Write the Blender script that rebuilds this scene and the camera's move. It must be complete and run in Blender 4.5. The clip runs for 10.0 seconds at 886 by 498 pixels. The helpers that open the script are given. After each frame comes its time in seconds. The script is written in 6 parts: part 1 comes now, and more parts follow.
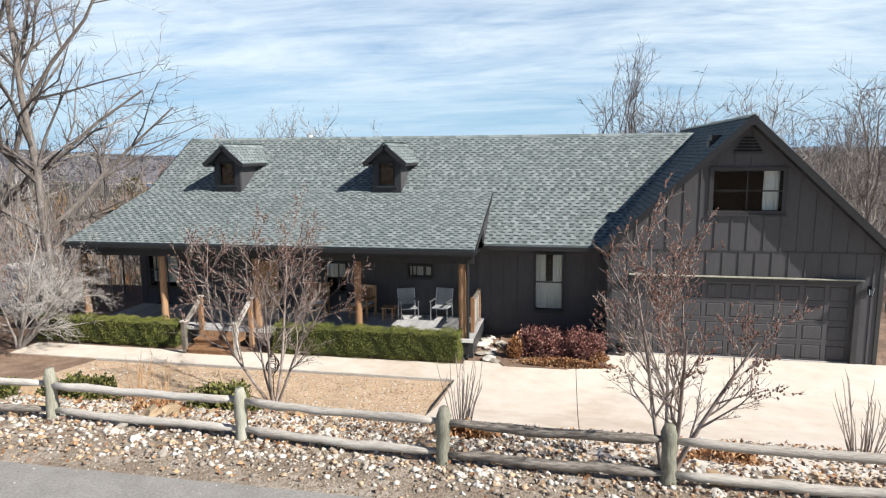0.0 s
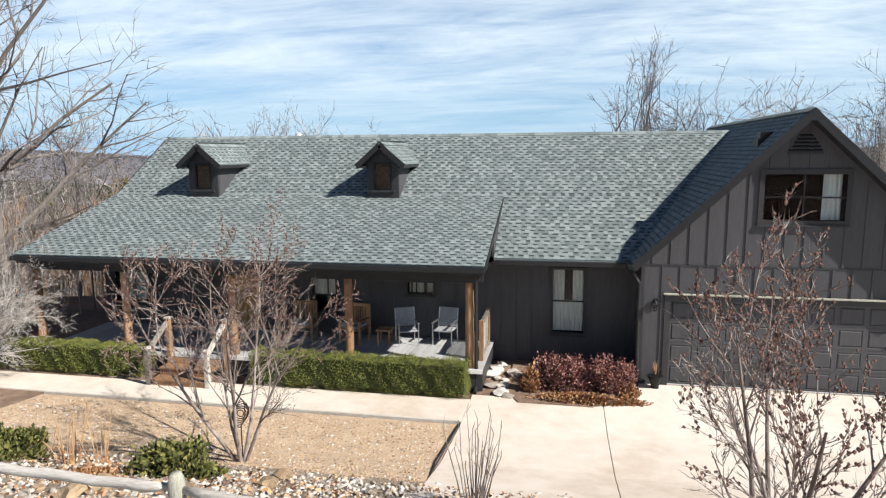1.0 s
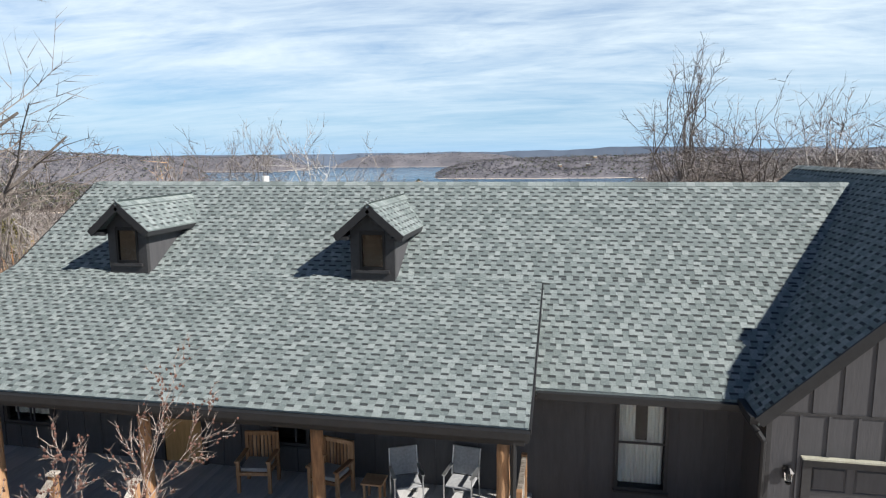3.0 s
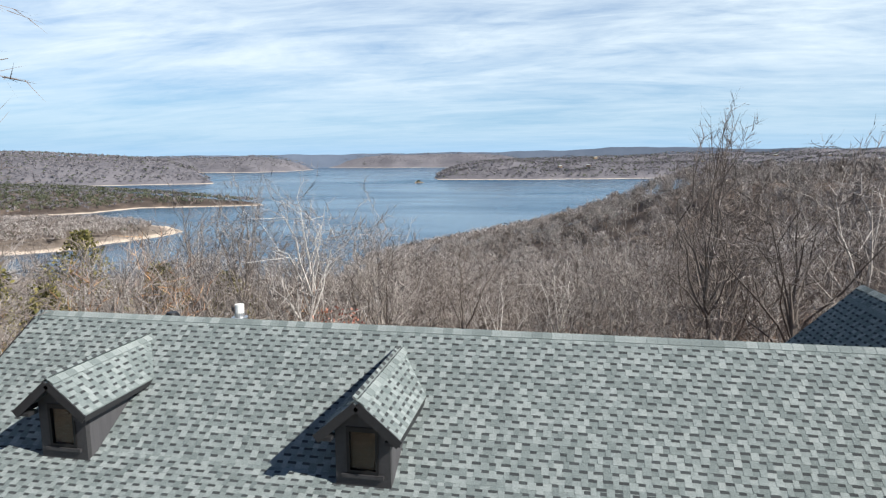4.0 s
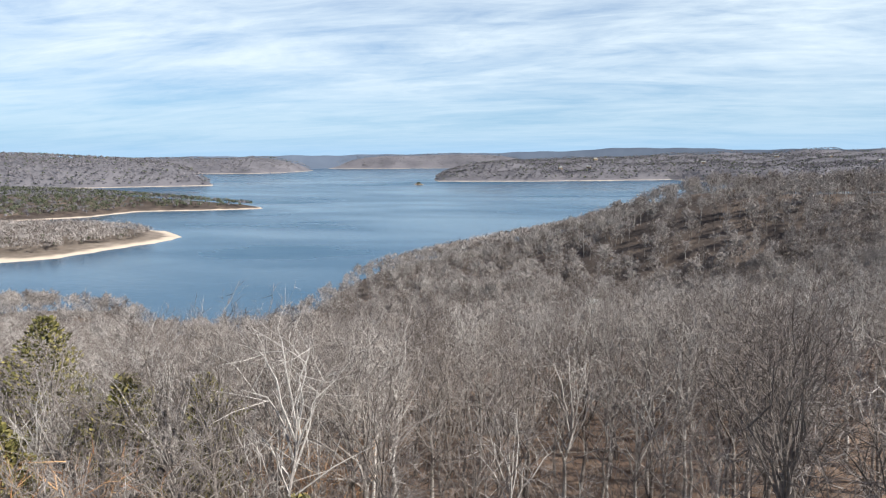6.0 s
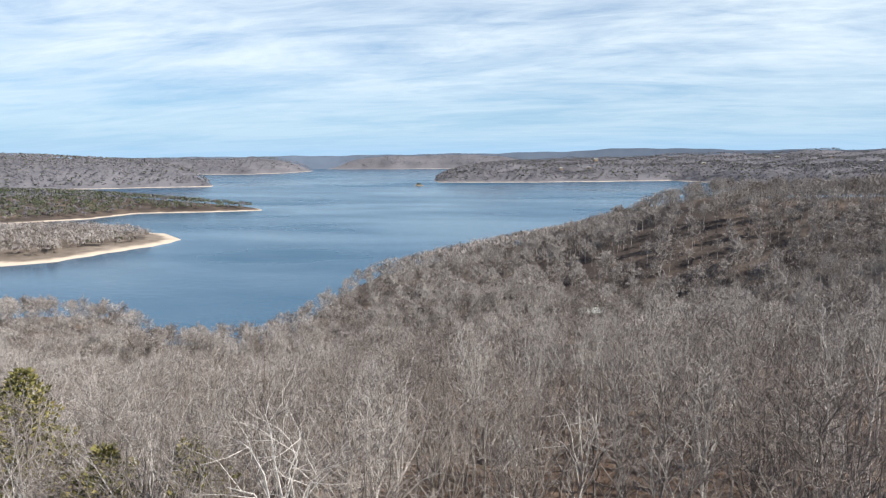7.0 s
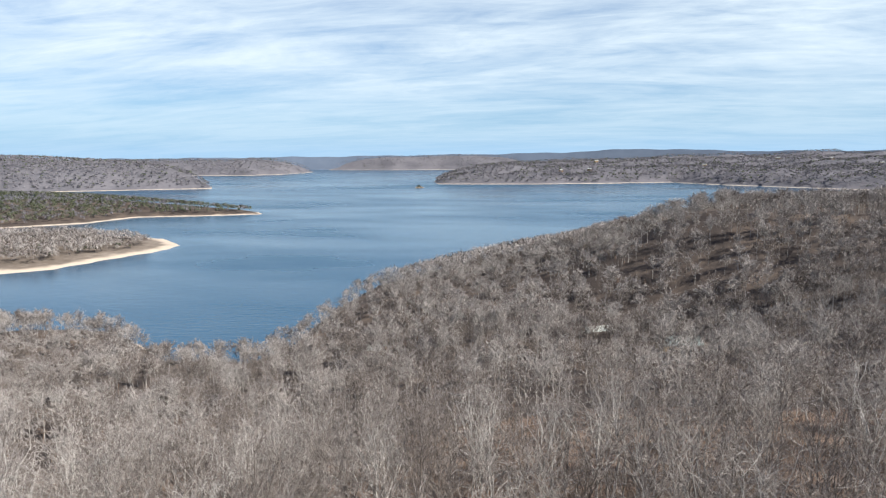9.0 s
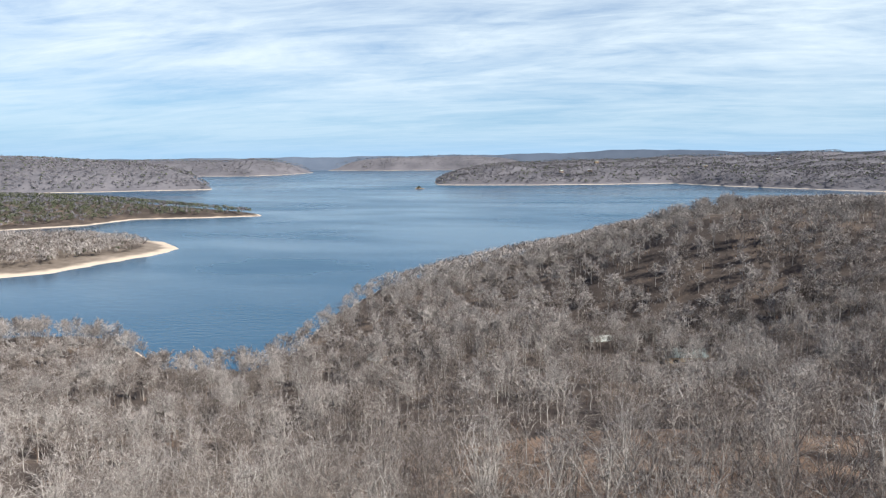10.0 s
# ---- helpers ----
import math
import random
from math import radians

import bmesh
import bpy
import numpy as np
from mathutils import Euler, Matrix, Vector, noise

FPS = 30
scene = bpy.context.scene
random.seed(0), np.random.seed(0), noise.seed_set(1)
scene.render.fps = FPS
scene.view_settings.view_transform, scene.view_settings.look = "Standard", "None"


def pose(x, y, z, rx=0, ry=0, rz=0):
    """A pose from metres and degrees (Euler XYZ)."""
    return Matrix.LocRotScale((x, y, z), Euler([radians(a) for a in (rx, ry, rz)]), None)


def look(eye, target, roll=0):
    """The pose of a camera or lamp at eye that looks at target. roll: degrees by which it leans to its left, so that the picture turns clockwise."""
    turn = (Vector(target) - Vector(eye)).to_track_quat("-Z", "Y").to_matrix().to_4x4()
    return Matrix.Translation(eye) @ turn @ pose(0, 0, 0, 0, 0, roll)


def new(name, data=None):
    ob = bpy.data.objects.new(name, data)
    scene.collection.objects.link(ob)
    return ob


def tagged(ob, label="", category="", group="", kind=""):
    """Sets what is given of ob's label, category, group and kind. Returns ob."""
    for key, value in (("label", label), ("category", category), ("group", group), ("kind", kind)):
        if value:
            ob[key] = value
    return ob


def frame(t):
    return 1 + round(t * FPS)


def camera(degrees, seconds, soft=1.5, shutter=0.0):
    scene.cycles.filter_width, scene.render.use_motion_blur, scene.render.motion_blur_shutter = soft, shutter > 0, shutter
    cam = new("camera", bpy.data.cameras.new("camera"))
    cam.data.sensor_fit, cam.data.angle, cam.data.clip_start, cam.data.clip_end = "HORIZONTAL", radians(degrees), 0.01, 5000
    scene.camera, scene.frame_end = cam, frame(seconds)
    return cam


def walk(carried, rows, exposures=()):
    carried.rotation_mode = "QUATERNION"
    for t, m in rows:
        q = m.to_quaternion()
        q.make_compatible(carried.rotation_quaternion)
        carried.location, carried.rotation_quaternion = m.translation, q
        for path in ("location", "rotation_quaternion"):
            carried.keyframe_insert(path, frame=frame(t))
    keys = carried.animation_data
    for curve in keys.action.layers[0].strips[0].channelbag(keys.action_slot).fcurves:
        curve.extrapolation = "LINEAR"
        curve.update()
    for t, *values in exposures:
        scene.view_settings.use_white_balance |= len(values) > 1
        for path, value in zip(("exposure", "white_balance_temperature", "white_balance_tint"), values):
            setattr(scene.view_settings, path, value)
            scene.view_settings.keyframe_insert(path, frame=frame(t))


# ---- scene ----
cam = camera(69.0, 10.0, soft=1.25)
YAW, PITCH, ROLL = 10.96, -8.45, 0.40
PATH = [
    (0.0, -1.841, -18.03, 5.57), (0.5, -2.115, -16.832, 5.572), (1.0, -2.414, -15.602, 5.574), (1.5, -2.738, -14.308, 5.587),
    (2.0, -3.068, -12.976, 5.674), (2.2, -3.195, -12.412, 5.789), (3.3, -3.954, -9.312, 7.647), (3.5, -4.091, -8.698, 8.244),
    (4.0, -4.444, -7.161, 9.758), (4.5, -4.805, -5.593, 11.278), (5.0, -5.184, -4.001, 12.788), (5.5, -5.58, -2.384, 14.29),
    (7.0, -6.865, 2.739, 18.875), (7.5, -7.363, 4.435, 20.445), (8.0, -7.878, 6.14, 22.03), (8.5, -8.416, 7.862, 23.644),
    (9.0, -8.972, 9.606, 25.286), (9.5, -9.539, 11.368, 26.954), (10.0, -10.109, 13.138, 28.633)]
walk(cam, [(t, pose(x, y, z, 90 + PITCH, ROLL, YAW)) for t, x, y, z in PATH])

# ---- daylight ----
SUN_DIR = Vector((0.738, -0.235, 0.639)).normalized()
sun = new("sun", bpy.data.lights.new("sun", "SUN"))
sun.data.energy, sun.data.angle, sun.data.color = 4.8, radians(0.6), (1.0, 0.95, 0.88)
sun.matrix_world = look((40, -20, 40), Vector((40, -20, 40)) - SUN_DIR)
scene.view_settings.exposure = 0.7

world = bpy.data.worlds.new("sky")
scene.world = world
world.use_nodes = True
wt = world.node_tree
wt.nodes.clear()


def wnode(kind, **values):
    n = wt.nodes.new(kind)
    for k, v in values.items():
        n.inputs[k].default_value = v
    return n


wcoord = wt.nodes.new("ShaderNodeTexCoord")
sky = wt.nodes.new("ShaderNodeTexSky")
sky.sky_type, sky.sun_disc = "NISHITA", False
sky.sun_elevation, sky.sun_rotation = radians(38), math.atan2(SUN_DIR.x, SUN_DIR.y)
sky.air_density, sky.dust_density, sky.ozone_density = 1.0, 0.25, 1.6
# thin cirrus: a flat cloud layer, stretched along one direction
wsep = wt.nodes.new("ShaderNodeSeparateXYZ")
wt.links.new(wcoord.outputs["Generated"], wsep.inputs[0])


def wmath(op, a, b=None, clamp=False):
    n = wt.nodes.new("ShaderNodeMath")
    n.operation, n.use_clamp = op, clamp
    for i, v in enumerate((a, b)):
        if v is None:
            continue
        if isinstance(v, (int, float)):
            n.inputs[i].default_value = v
        else:
            wt.links.new(v, n.inputs[i])
    return n.outputs[0]


height = wmath("ADD", wmath("MAXIMUM", wsep.outputs[2], 0.0), 0.11)
wcomb = wt.nodes.new("ShaderNodeCombineXYZ")
wt.links.new(wmath("DIVIDE", wsep.outputs[0], height), wcomb.inputs[0])
wt.links.new(wmath("DIVIDE", wsep.outputs[1], height), wcomb.inputs[1])
wmap = wt.nodes.new("ShaderNodeMapping")
wmap.inputs["Rotation"].default_value = (0, 0, radians(-14))
wmap.inputs["Scale"].default_value = (0.42, 1.0, 1.0)
wt.links.new(wcomb.outputs[0], wmap.inputs["Vector"])
wn1 = wnode("ShaderNodeTexNoise", Scale=1.25, Detail=9.0, Roughness=0.62, Distortion=0.6)
wn2 = wnode("ShaderNodeTexNoise", Scale=4.2, Detail=7.0, Roughness=0.65, Distortion=0.9)
for n in (wn1, wn2):
    wt.links.new(wmap.outputs[0], n.inputs["Vector"])
cloud = wmath("ADD", wmath("MULTIPLY", wn1.outputs["Fac"], 0.72), wmath("MULTIPLY", wn2.outputs["Fac"], 0.28))
wramp = wt.nodes.new("ShaderNodeValToRGB")
wramp.color_ramp.elements[0].position, wramp.color_ramp.elements[0].color = 0.34, (0.22, 0.22, 0.22, 1)
wramp.color_ramp.elements[1].position, wramp.color_ramp.elements[1].color = 0.60, (1, 1, 1, 1)
wt.links.new(cloud, wramp.inputs[0])
low = wmath("MULTIPLY", wsep.outputs[2], 7.0, True)
high = wmath("SUBTRACT", 1.0, wmath("MULTIPLY", wmath("SUBTRACT", wsep.outputs[2], 0.2, True), 4.0), True)
thick = wmath("MULTIPLY", high, wmath("MULTIPLY", wramp.outputs[0], wmath("ADD", wmath("MULTIPLY", low, 0.72), 0.22)))
wmix = wt.nodes.new("ShaderNodeMix")
wmix.data_type = "RGBA"
wt.links.new(thick, wmix.inputs[0])
# clear air: a paler blue towards the horizon
wtint = wt.nodes.new("ShaderNodeMix")
wtint.data_type, wtint.blend_type = "RGBA", "MULTIPLY"
wtint.inputs[0].default_value = 1.0
wt.links.new(sky.outputs[0], wtint.inputs[6])
wdeep = wt.nodes.new("ShaderNodeMix")
wdeep.data_type = "RGBA"
wt.links.new(wmath("MULTIPLY", wmath("SUBTRACT", wsep.outputs[2], 0.26, True), 3.0, True), wdeep.inputs[0])
wdeep.inputs[6].default_value, wdeep.inputs[7].default_value = (0.5, 0.72, 1.0, 1), (0.17, 0.26, 0.42, 1)
wt.links.new(wdeep.outputs[2], wtint.inputs[7])
whaze = wt.nodes.new("ShaderNodeMix")
whaze.data_type = "RGBA"
wt.links.new(wmath("POWER", wmath("SUBTRACT", 1.0, wmath("MAXIMUM", wsep.outputs[2], 0.0), True), 9.0), whaze.inputs[0])
wt.links.new(wtint.outputs[2], whaze.inputs[6])
whaze.inputs[7].default_value = (3.3, 5.6, 8.1, 1)
wt.links.new(whaze.outputs[2], wmix.inputs[6])
wmix.inputs[7].default_value = (7.7, 8.9, 9.7, 1)
wbg = wnode("ShaderNodeBackground", Strength=0.0702)
wt.links.new(wmix.outputs[2], wbg.inputs[0])
wout = wt.nodes.new("ShaderNodeOutputWorld")
wt.links.new(wbg.outputs[0], wout.inputs[0])


# ---- materials ----
def material(name, base, dark=None, light=None, scale=8.0, rough=0.85, metal=0.0, bump=0.3, bump_scale=None, vary=0.0, island=0.0,
             stretch=(1, 1, 1), big=0.6, spec=0.3, bump_size=0.02):
    """A surface with two scales of colour variation, fine relief, and variation from piece to piece."""
    m = bpy.data.materials.new(name)
    m.use_nodes = True
    nt = m.node_tree
    bsdf = nt.nodes["Principled BSDF"]
    bsdf.inputs["Roughness"].default_value, bsdf.inputs["Metallic"].default_value = rough, metal
    bsdf.inputs["Specular IOR Level"].default_value = spec
    dark = dark or tuple(c * 0.7 for c in base)
    light = light or tuple(min(1, c * 1.25) for c in base)
    co = nt.nodes.new("ShaderNodeTexCoord")
    mp = nt.nodes.new("ShaderNodeMapping")
    mp.inputs["Scale"].default_value = stretch
    nt.links.new(co.outputs["Object"], mp.inputs["Vector"])
    fine = nt.nodes.new("ShaderNodeTexNoise")
    fine.inputs["Scale"].default_value, fine.inputs["Detail"].default_value, fine.inputs["Roughness"].default_value = scale, 6, 0.65
    coarse = nt.nodes.new("ShaderNodeTexNoise")
    coarse.inputs["Scale"].default_value, coarse.inputs["Detail"].default_value = scale * 0.11, 3
    for n in (fine, coarse):
        nt.links.new(mp.outputs[0], n.inputs["Vector"])

    def maths(op, a, b):
        n = nt.nodes.new("ShaderNodeMath")
        n.operation = op
        for i, v in enumerate((a, b)):
            if isinstance(v, (int, float)):
                n.inputs[i].default_value = v
            else:
                nt.links.new(v, n.inputs[i])
        return n.outputs[0]

    value = maths("ADD", maths("MULTIPLY", fine.outputs["Fac"], 1 - big * 0.5), maths("MULTIPLY", coarse.outputs["Fac"], big * 0.5))
    if vary or island:
        pick = 0.0
        if vary:
            pick = nt.nodes.new("ShaderNodeObjectInfo").outputs["Random"]
        if island:
            pick = maths("FRACT", maths("ADD", nt.nodes.new("ShaderNodeNewGeometry").outputs["Random Per Island"], pick), 0.0)
        value = maths("ADD", value, maths("MULTIPLY", maths("SUBTRACT", pick, 0.5), max(vary, island)))
    ramp = nt.nodes.new("ShaderNodeValToRGB")
    e = ramp.color_ramp.elements
    e[0].position, e[0].color = 0.28, (*dark, 1)
    e[1].position, e[1].color = 0.74, (*light, 1)
    mid = e.new(0.5)
    mid.color = (*base, 1)
    nt.links.new(value, ramp.inputs[0])
    nt.links.new(ramp.outputs[0], bsdf.inputs["Base Color"])
    if bump:
        bn = nt.nodes.new("ShaderNodeTexNoise")
        bn.inputs["Scale"].default_value, bn.inputs["Detail"].default_value = bump_scale or scale * 2.5, 5
        nt.links.new(mp.outputs[0], bn.inputs["Vector"])
        b = nt.nodes.new("ShaderNodeBump")
        b.inputs["Strength"].default_value, b.inputs["Distance"].default_value = bump, bump_size
        nt.links.new(bn.outputs["Fac"], b.inputs["Height"])
        nt.links.new(b.outputs[0], bsdf.inputs["Normal"])
    return m


SHINGLE = material("shingle", (0.196, 0.234, 0.232), (0.122, 0.15, 0.149), (0.325, 0.365, 0.36), 60, 0.9, bump=0.5, vary=0.3, island=0.3, big=0.3)
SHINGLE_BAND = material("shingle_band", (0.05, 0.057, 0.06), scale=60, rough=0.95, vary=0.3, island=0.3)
SIDING = material("siding", (0.07, 0.07, 0.075), (0.056, 0.056, 0.061), (0.084, 0.084, 0.089), 14, 0.7, bump=0.15, stretch=(1, 1, 0.15))
TRIM = material("trim", (0.04, 0.04, 0.042), scale=12, rough=0.55, bump=0.08)
FASCIA = material("fascia", (0.022, 0.023, 0.025), scale=10, rough=0.45, bump=0.05)
CEDAR = material("cedar", (0.33, 0.185, 0.095), (0.17, 0.09, 0.05), (0.47, 0.30, 0.18), 9, 0.75, bump=0.5, stretch=(3, 3, 0.35), vary=0.3)
OLD_WOOD = material("old_wood", (0.40, 0.365, 0.32), (0.11, 0.095, 0.08), (0.62, 0.59, 0.54), 12, 0.9, bump=0.7, stretch=(0.5, 4, 4), vary=0.4)
POST_WOOD = material("post_wood", (0.34, 0.335, 0.265), (0.19, 0.19, 0.15), (0.48, 0.48, 0.41), 12, 0.9, bump=0.7, stretch=(4, 4, 0.5), vary=0.3)
CONCRETE = material("concrete", (0.66, 0.59, 0.51), (0.50, 0.40, 0.31), (0.75, 0.71, 0.65), 2.0, 0.85, bump=0.12, big=1.1, bump_scale=60, bump_size=0.004)
GRAVEL = material("gravel", (0.54, 0.40, 0.27), (0.30, 0.20, 0.13), (0.72, 0.59, 0.44), 28, 0.9, bump=1.0, bump_scale=34, bump_size=0.03)
BANK = material("bank_soil", (0.29, 0.24, 0.185), (0.15, 0.11, 0.08), (0.58, 0.52, 0.45), 11, 0.95, bump=1.0, bump_scale=26, bump_size=0.04, big=0.9)
ROCK = material("rock", (0.50, 0.46, 0.40), (0.30, 0.26, 0.22), (0.66, 0.63, 0.58), 9, 0.9, bump=0.6, vary=0.7, island=0.7)
SANDSTONE = material("sandstone", (0.36, 0.26, 0.16), (0.24, 0.17, 0.11), (0.46, 0.36, 0.24), 6, 0.9, bump=0.6, vary=0.4)
ASPHALT = material("asphalt", (0.28, 0.27, 0.255), (0.17, 0.165, 0.155), (0.40, 0.385, 0.365), 30, 0.9, bump=0.6, bump_scale=160, bump_size=0.008)
PLANK = material("deck", (0.42, 0.42, 0.42), (0.32, 0.32, 0.325), (0.50, 0.50, 0.495), 12, 0.7, bump=0.2, stretch=(1, 0.2, 1), vary=0.3)
WHITE = material("white_paint", (0.72, 0.72, 0.70), (0.62, 0.62, 0.60), (0.78, 0.78, 0.76), 10, 0.5, bump=0.05)
CURTAIN = material("curtain", (0.76, 0.74, 0.70), scale=10, rough=0.9, stretch=(6, 6, 0.3))
# near-black colour that stands for the lack of light indoors
DARKROOM = material("unlit_dark", (0.03, 0.03, 0.032), scale=3, rough=0.9, bump=0)
METAL = material("galvanised", (0.62, 0.63, 0.64), scale=10, rough=0.32, metal=0.9, bump=0.05)
BLACK = material("black_metal", (0.02, 0.02, 0.021), scale=12, rough=0.4, metal=0.4, bump=0.05)
BARK = material("bark", (0.20, 0.175, 0.155), (0.10, 0.085, 0.075), (0.36, 0.33, 0.30), 7, 0.95, bump=0.8, stretch=(2, 2, 0.5), vary=0.35)
DARK_BARK = material("dark_bark", (0.11, 0.095, 0.085), (0.055, 0.047, 0.042), (0.20, 0.18, 0.165), 7, 0.95, bump=0.8, stretch=(2, 2, 0.5), vary=0.3)
PALE_BARK = material("pale_bark", (0.41, 0.385, 0.36), (0.22, 0.20, 0.185), (0.58, 0.56, 0.53), 5, 0.95, bump=0.6, stretch=(2, 2, 0.6), vary=0.3)
TWIG = material("twig", (0.235, 0.208, 0.195), (0.13, 0.112, 0.102), (0.36, 0.335, 0.315), 2.2, 0.95, bump=0, vary=0.5, island=0.5)
WOODS = material("woods_twig", (0.29, 0.265, 0.252), (0.19, 0.17, 0.16), (0.40, 0.375, 0.36), 0.05, 0.95, bump=0, island=0.35, big=1.2)
# distant woods: the blue-grey of aerial haze is mixed into the base colour
HAZED_WOODS = material("hazed_woods", (0.165, 0.158, 0.175), (0.115, 0.113, 0.128), (0.22, 0.208, 0.222), 0.03, 0.95, bump=0, island=0.25, big=1.2)
EVERGREEN = material("evergreen", (0.16, 0.155, 0.05), (0.075, 0.075, 0.027), (0.28, 0.245, 0.09), 3, 0.9, bump=0, island=0.8, vary=0.2)
WOODS_PALE = material("woods_pale", (0.37, 0.34, 0.32), (0.27, 0.245, 0.23), (0.47, 0.44, 0.42), 0.05, 0.95, bump=0, island=0.35)
WOODS_DARK = material("woods_dark", (0.17, 0.142, 0.13), (0.10, 0.085, 0.076), (0.24, 0.21, 0.19), 0.05, 0.95, bump=0, island=0.4)
# leaf litter under far woods, darkened in colour for the shade of dense crowns
SHADED_FLOOR = material("shaded_floor", (0.09, 0.072, 0.062), (0.05, 0.04, 0.035), (0.23, 0.175, 0.135), 0.3, 0.95, bump=0.6, bump_scale=0.9, bump_size=0.5, big=1.2)
BLIND = material("dark_blind", (0.10, 0.06, 0.035), (0.05, 0.03, 0.02), (0.17, 0.11, 0.07), 20, 0.7, bump=0.1, stretch=(1, 1, 6))
FAR_GREEN = material("far_evergreen", (0.085, 0.10, 0.06), (0.05, 0.062, 0.04), (0.12, 0.13, 0.08), 0.05, 0.95, bump=0, island=0.7)
LITTER = material("leaf_litter", (0.22, 0.15, 0.108), (0.10, 0.066, 0.048), (0.40, 0.29, 0.21), 2.6, 0.95, bump=0.8, bump_scale=9, bump_size=0.08, big=1.0)
SHORE = material("shore_gravel", (0.62, 0.50, 0.38), (0.48, 0.36, 0.25), (0.72, 0.62, 0.50), 0.2, 0.9, bump=0.3, bump_scale=1)
# distant canopy ground, its base colour shifted to blue-grey for aerial haze
HAZED_CANOPY = material("hazed_canopy", (0.15, 0.147, 0.165), (0.085, 0.086, 0.10), (0.22, 0.21, 0.225), 0.085, 0.95, bump=0.35, bump_scale=0.11, bump_size=4.0, big=1.0)

SPIT_FLOOR = material("spit_floor", (0.20, 0.165, 0.135), (0.11, 0.09, 0.07), (0.36, 0.31, 0.265), 0.12, 0.95, bump=0.3, bump_scale=0.6, big=1.0)
# skyline hills: the blue of aerial haze stands in the base colour
HAZE_BLUE_HILLS = material("haze_blue_hills", (0.105, 0.135, 0.185), (0.085, 0.11, 0.155), (0.125, 0.155, 0.205), 0.01, 0.95, bump=0)


def strand(m, z0, z1):
    """Pale gravel below the wood line of the lake shore."""
    nt = m.node_tree
    bsdf = nt.nodes["Principled BSDF"]
    was = bsdf.inputs["Base Color"].links[0].from_socket
    geo_ = nt.nodes.new("ShaderNodeNewGeometry")
    sp = nt.nodes.new("ShaderNodeSeparateXYZ")
    nt.links.new(geo_.outputs["Position"], sp.inputs[0])
    ns = nt.nodes.new("ShaderNodeTexNoise")
    ns.inputs["Scale"].default_value, ns.inputs["Detail"].default_value = 0.06, 5
    nt.links.new(geo_.outputs["Position"], ns.inputs["Vector"])
    ad = nt.nodes.new("ShaderNodeMath")
    ad.operation = "MULTIPLY_ADD"
    nt.links.new(ns.outputs["Fac"], ad.inputs[0])
    ad.inputs[1].default_value = 2.4
    nt.links.new(sp.outputs[2], ad.inputs[2])
    mr = nt.nodes.new("ShaderNodeMapRange")
    mr.inputs["From Min"].default_value, mr.inputs["From Max"].default_value = z0 + 1.2, z1 + 1.2
    nt.links.new(ad.outputs[0], mr.inputs["Value"])
    mx = nt.nodes.new("ShaderNodeMix")
    mx.data_type = "RGBA"
    nt.links.new(mr.outputs[0], mx.inputs[0])
    mx.inputs[6].default_value = (0.62, 0.52, 0.42, 1)
    nt.links.new(was, mx.inputs[7])
    nt.links.new(mx.outputs[2], bsdf.inputs["Base Color"])

HEDGE = material("hedge_leaf", (0.165, 0.185, 0.04), (0.08, 0.095, 0.02), (0.27, 0.28, 0.075), 7, 0.7, bump=0, island=0.5)
JUNIPER = material("juniper", (0.11, 0.12, 0.033), (0.045, 0.055, 0.016), (0.22, 0.21, 0.065), 5, 0.8, bump=0, island=0.8)
BARBERRY = material("barberry", (0.25, 0.10, 0.085), (0.11, 0.045, 0.04), (0.42, 0.24, 0.20), 6, 0.8, bump=0, island=0.8)
DRYGRASS = material("dry_stems", (0.36, 0.19, 0.09), (0.20, 0.09, 0.04), (0.52, 0.33, 0.18), 6, 0.9, bump=0, island=0.7)
LEAF_RED = material("russet_leaf", (0.30, 0.12, 0.085), (0.17, 0.06, 0.05), (0.45, 0.22, 0.16), 4, 0.8, bump=0, island=0.8)
POD = material("seed_pod", (0.13, 0.07, 0.055), scale=9, rough=0.9, bump=0, island=0.6)
SHRUB_STEM = material("shrub_stem", (0.27, 0.22, 0.19), (0.15, 0.115, 0.10), (0.42, 0.37, 0.34), 6, 0.9, bump=0.2, island=0.3)
CUSHION = material("cushion", (0.30, 0.31, 0.32), scale=20, rough=0.9, bump=0.2)
RUST = material("rusty_iron", (0.075, 0.05, 0.04), scale=20, rough=0.8, metal=0.5, bump=0.3)

GLASS = bpy.data.materials.new("window_glass")
GLASS.use_nodes = True
g = GLASS.node_tree.nodes["Principled BSDF"]
g.inputs["Base Color"].default_value = (0.9, 0.95, 0.95, 1)
g.inputs["Roughness"].default_value, g.inputs["Transmission Weight"].default_value, g.inputs["IOR"].default_value = 0.02, 1.0, 1.25

WATER = bpy.data.materials.new("lake_water")
WATER.use_nodes = True
nt = WATER.node_tree
b = nt.nodes["Principled BSDF"]
b.inputs["Base Color"].default_value = (0.02, 0.085, 0.16, 1)
b.inputs["Roughness"].default_value, b.inputs["IOR"].default_value = 0.22, 1.33
wc = nt.nodes.new("ShaderNodeTexCoord")
wm = nt.nodes.new("ShaderNodeMapping")
wm.inputs["Scale"].default_value = (0.4, 1.0, 1)
nt.links.new(wc.outputs["Object"], wm.inputs[0])
n1 = nt.nodes.new("ShaderNodeTexNoise")
n1.inputs["Scale"].default_value, n1.inputs["Detail"].default_value = 0.25, 6
n2 = nt.nodes.new("ShaderNodeTexNoise")
n2.inputs["Scale"].default_value, n2.inputs["Detail"].default_value = 0.006, 4
bp = nt.nodes.new("ShaderNodeBump")
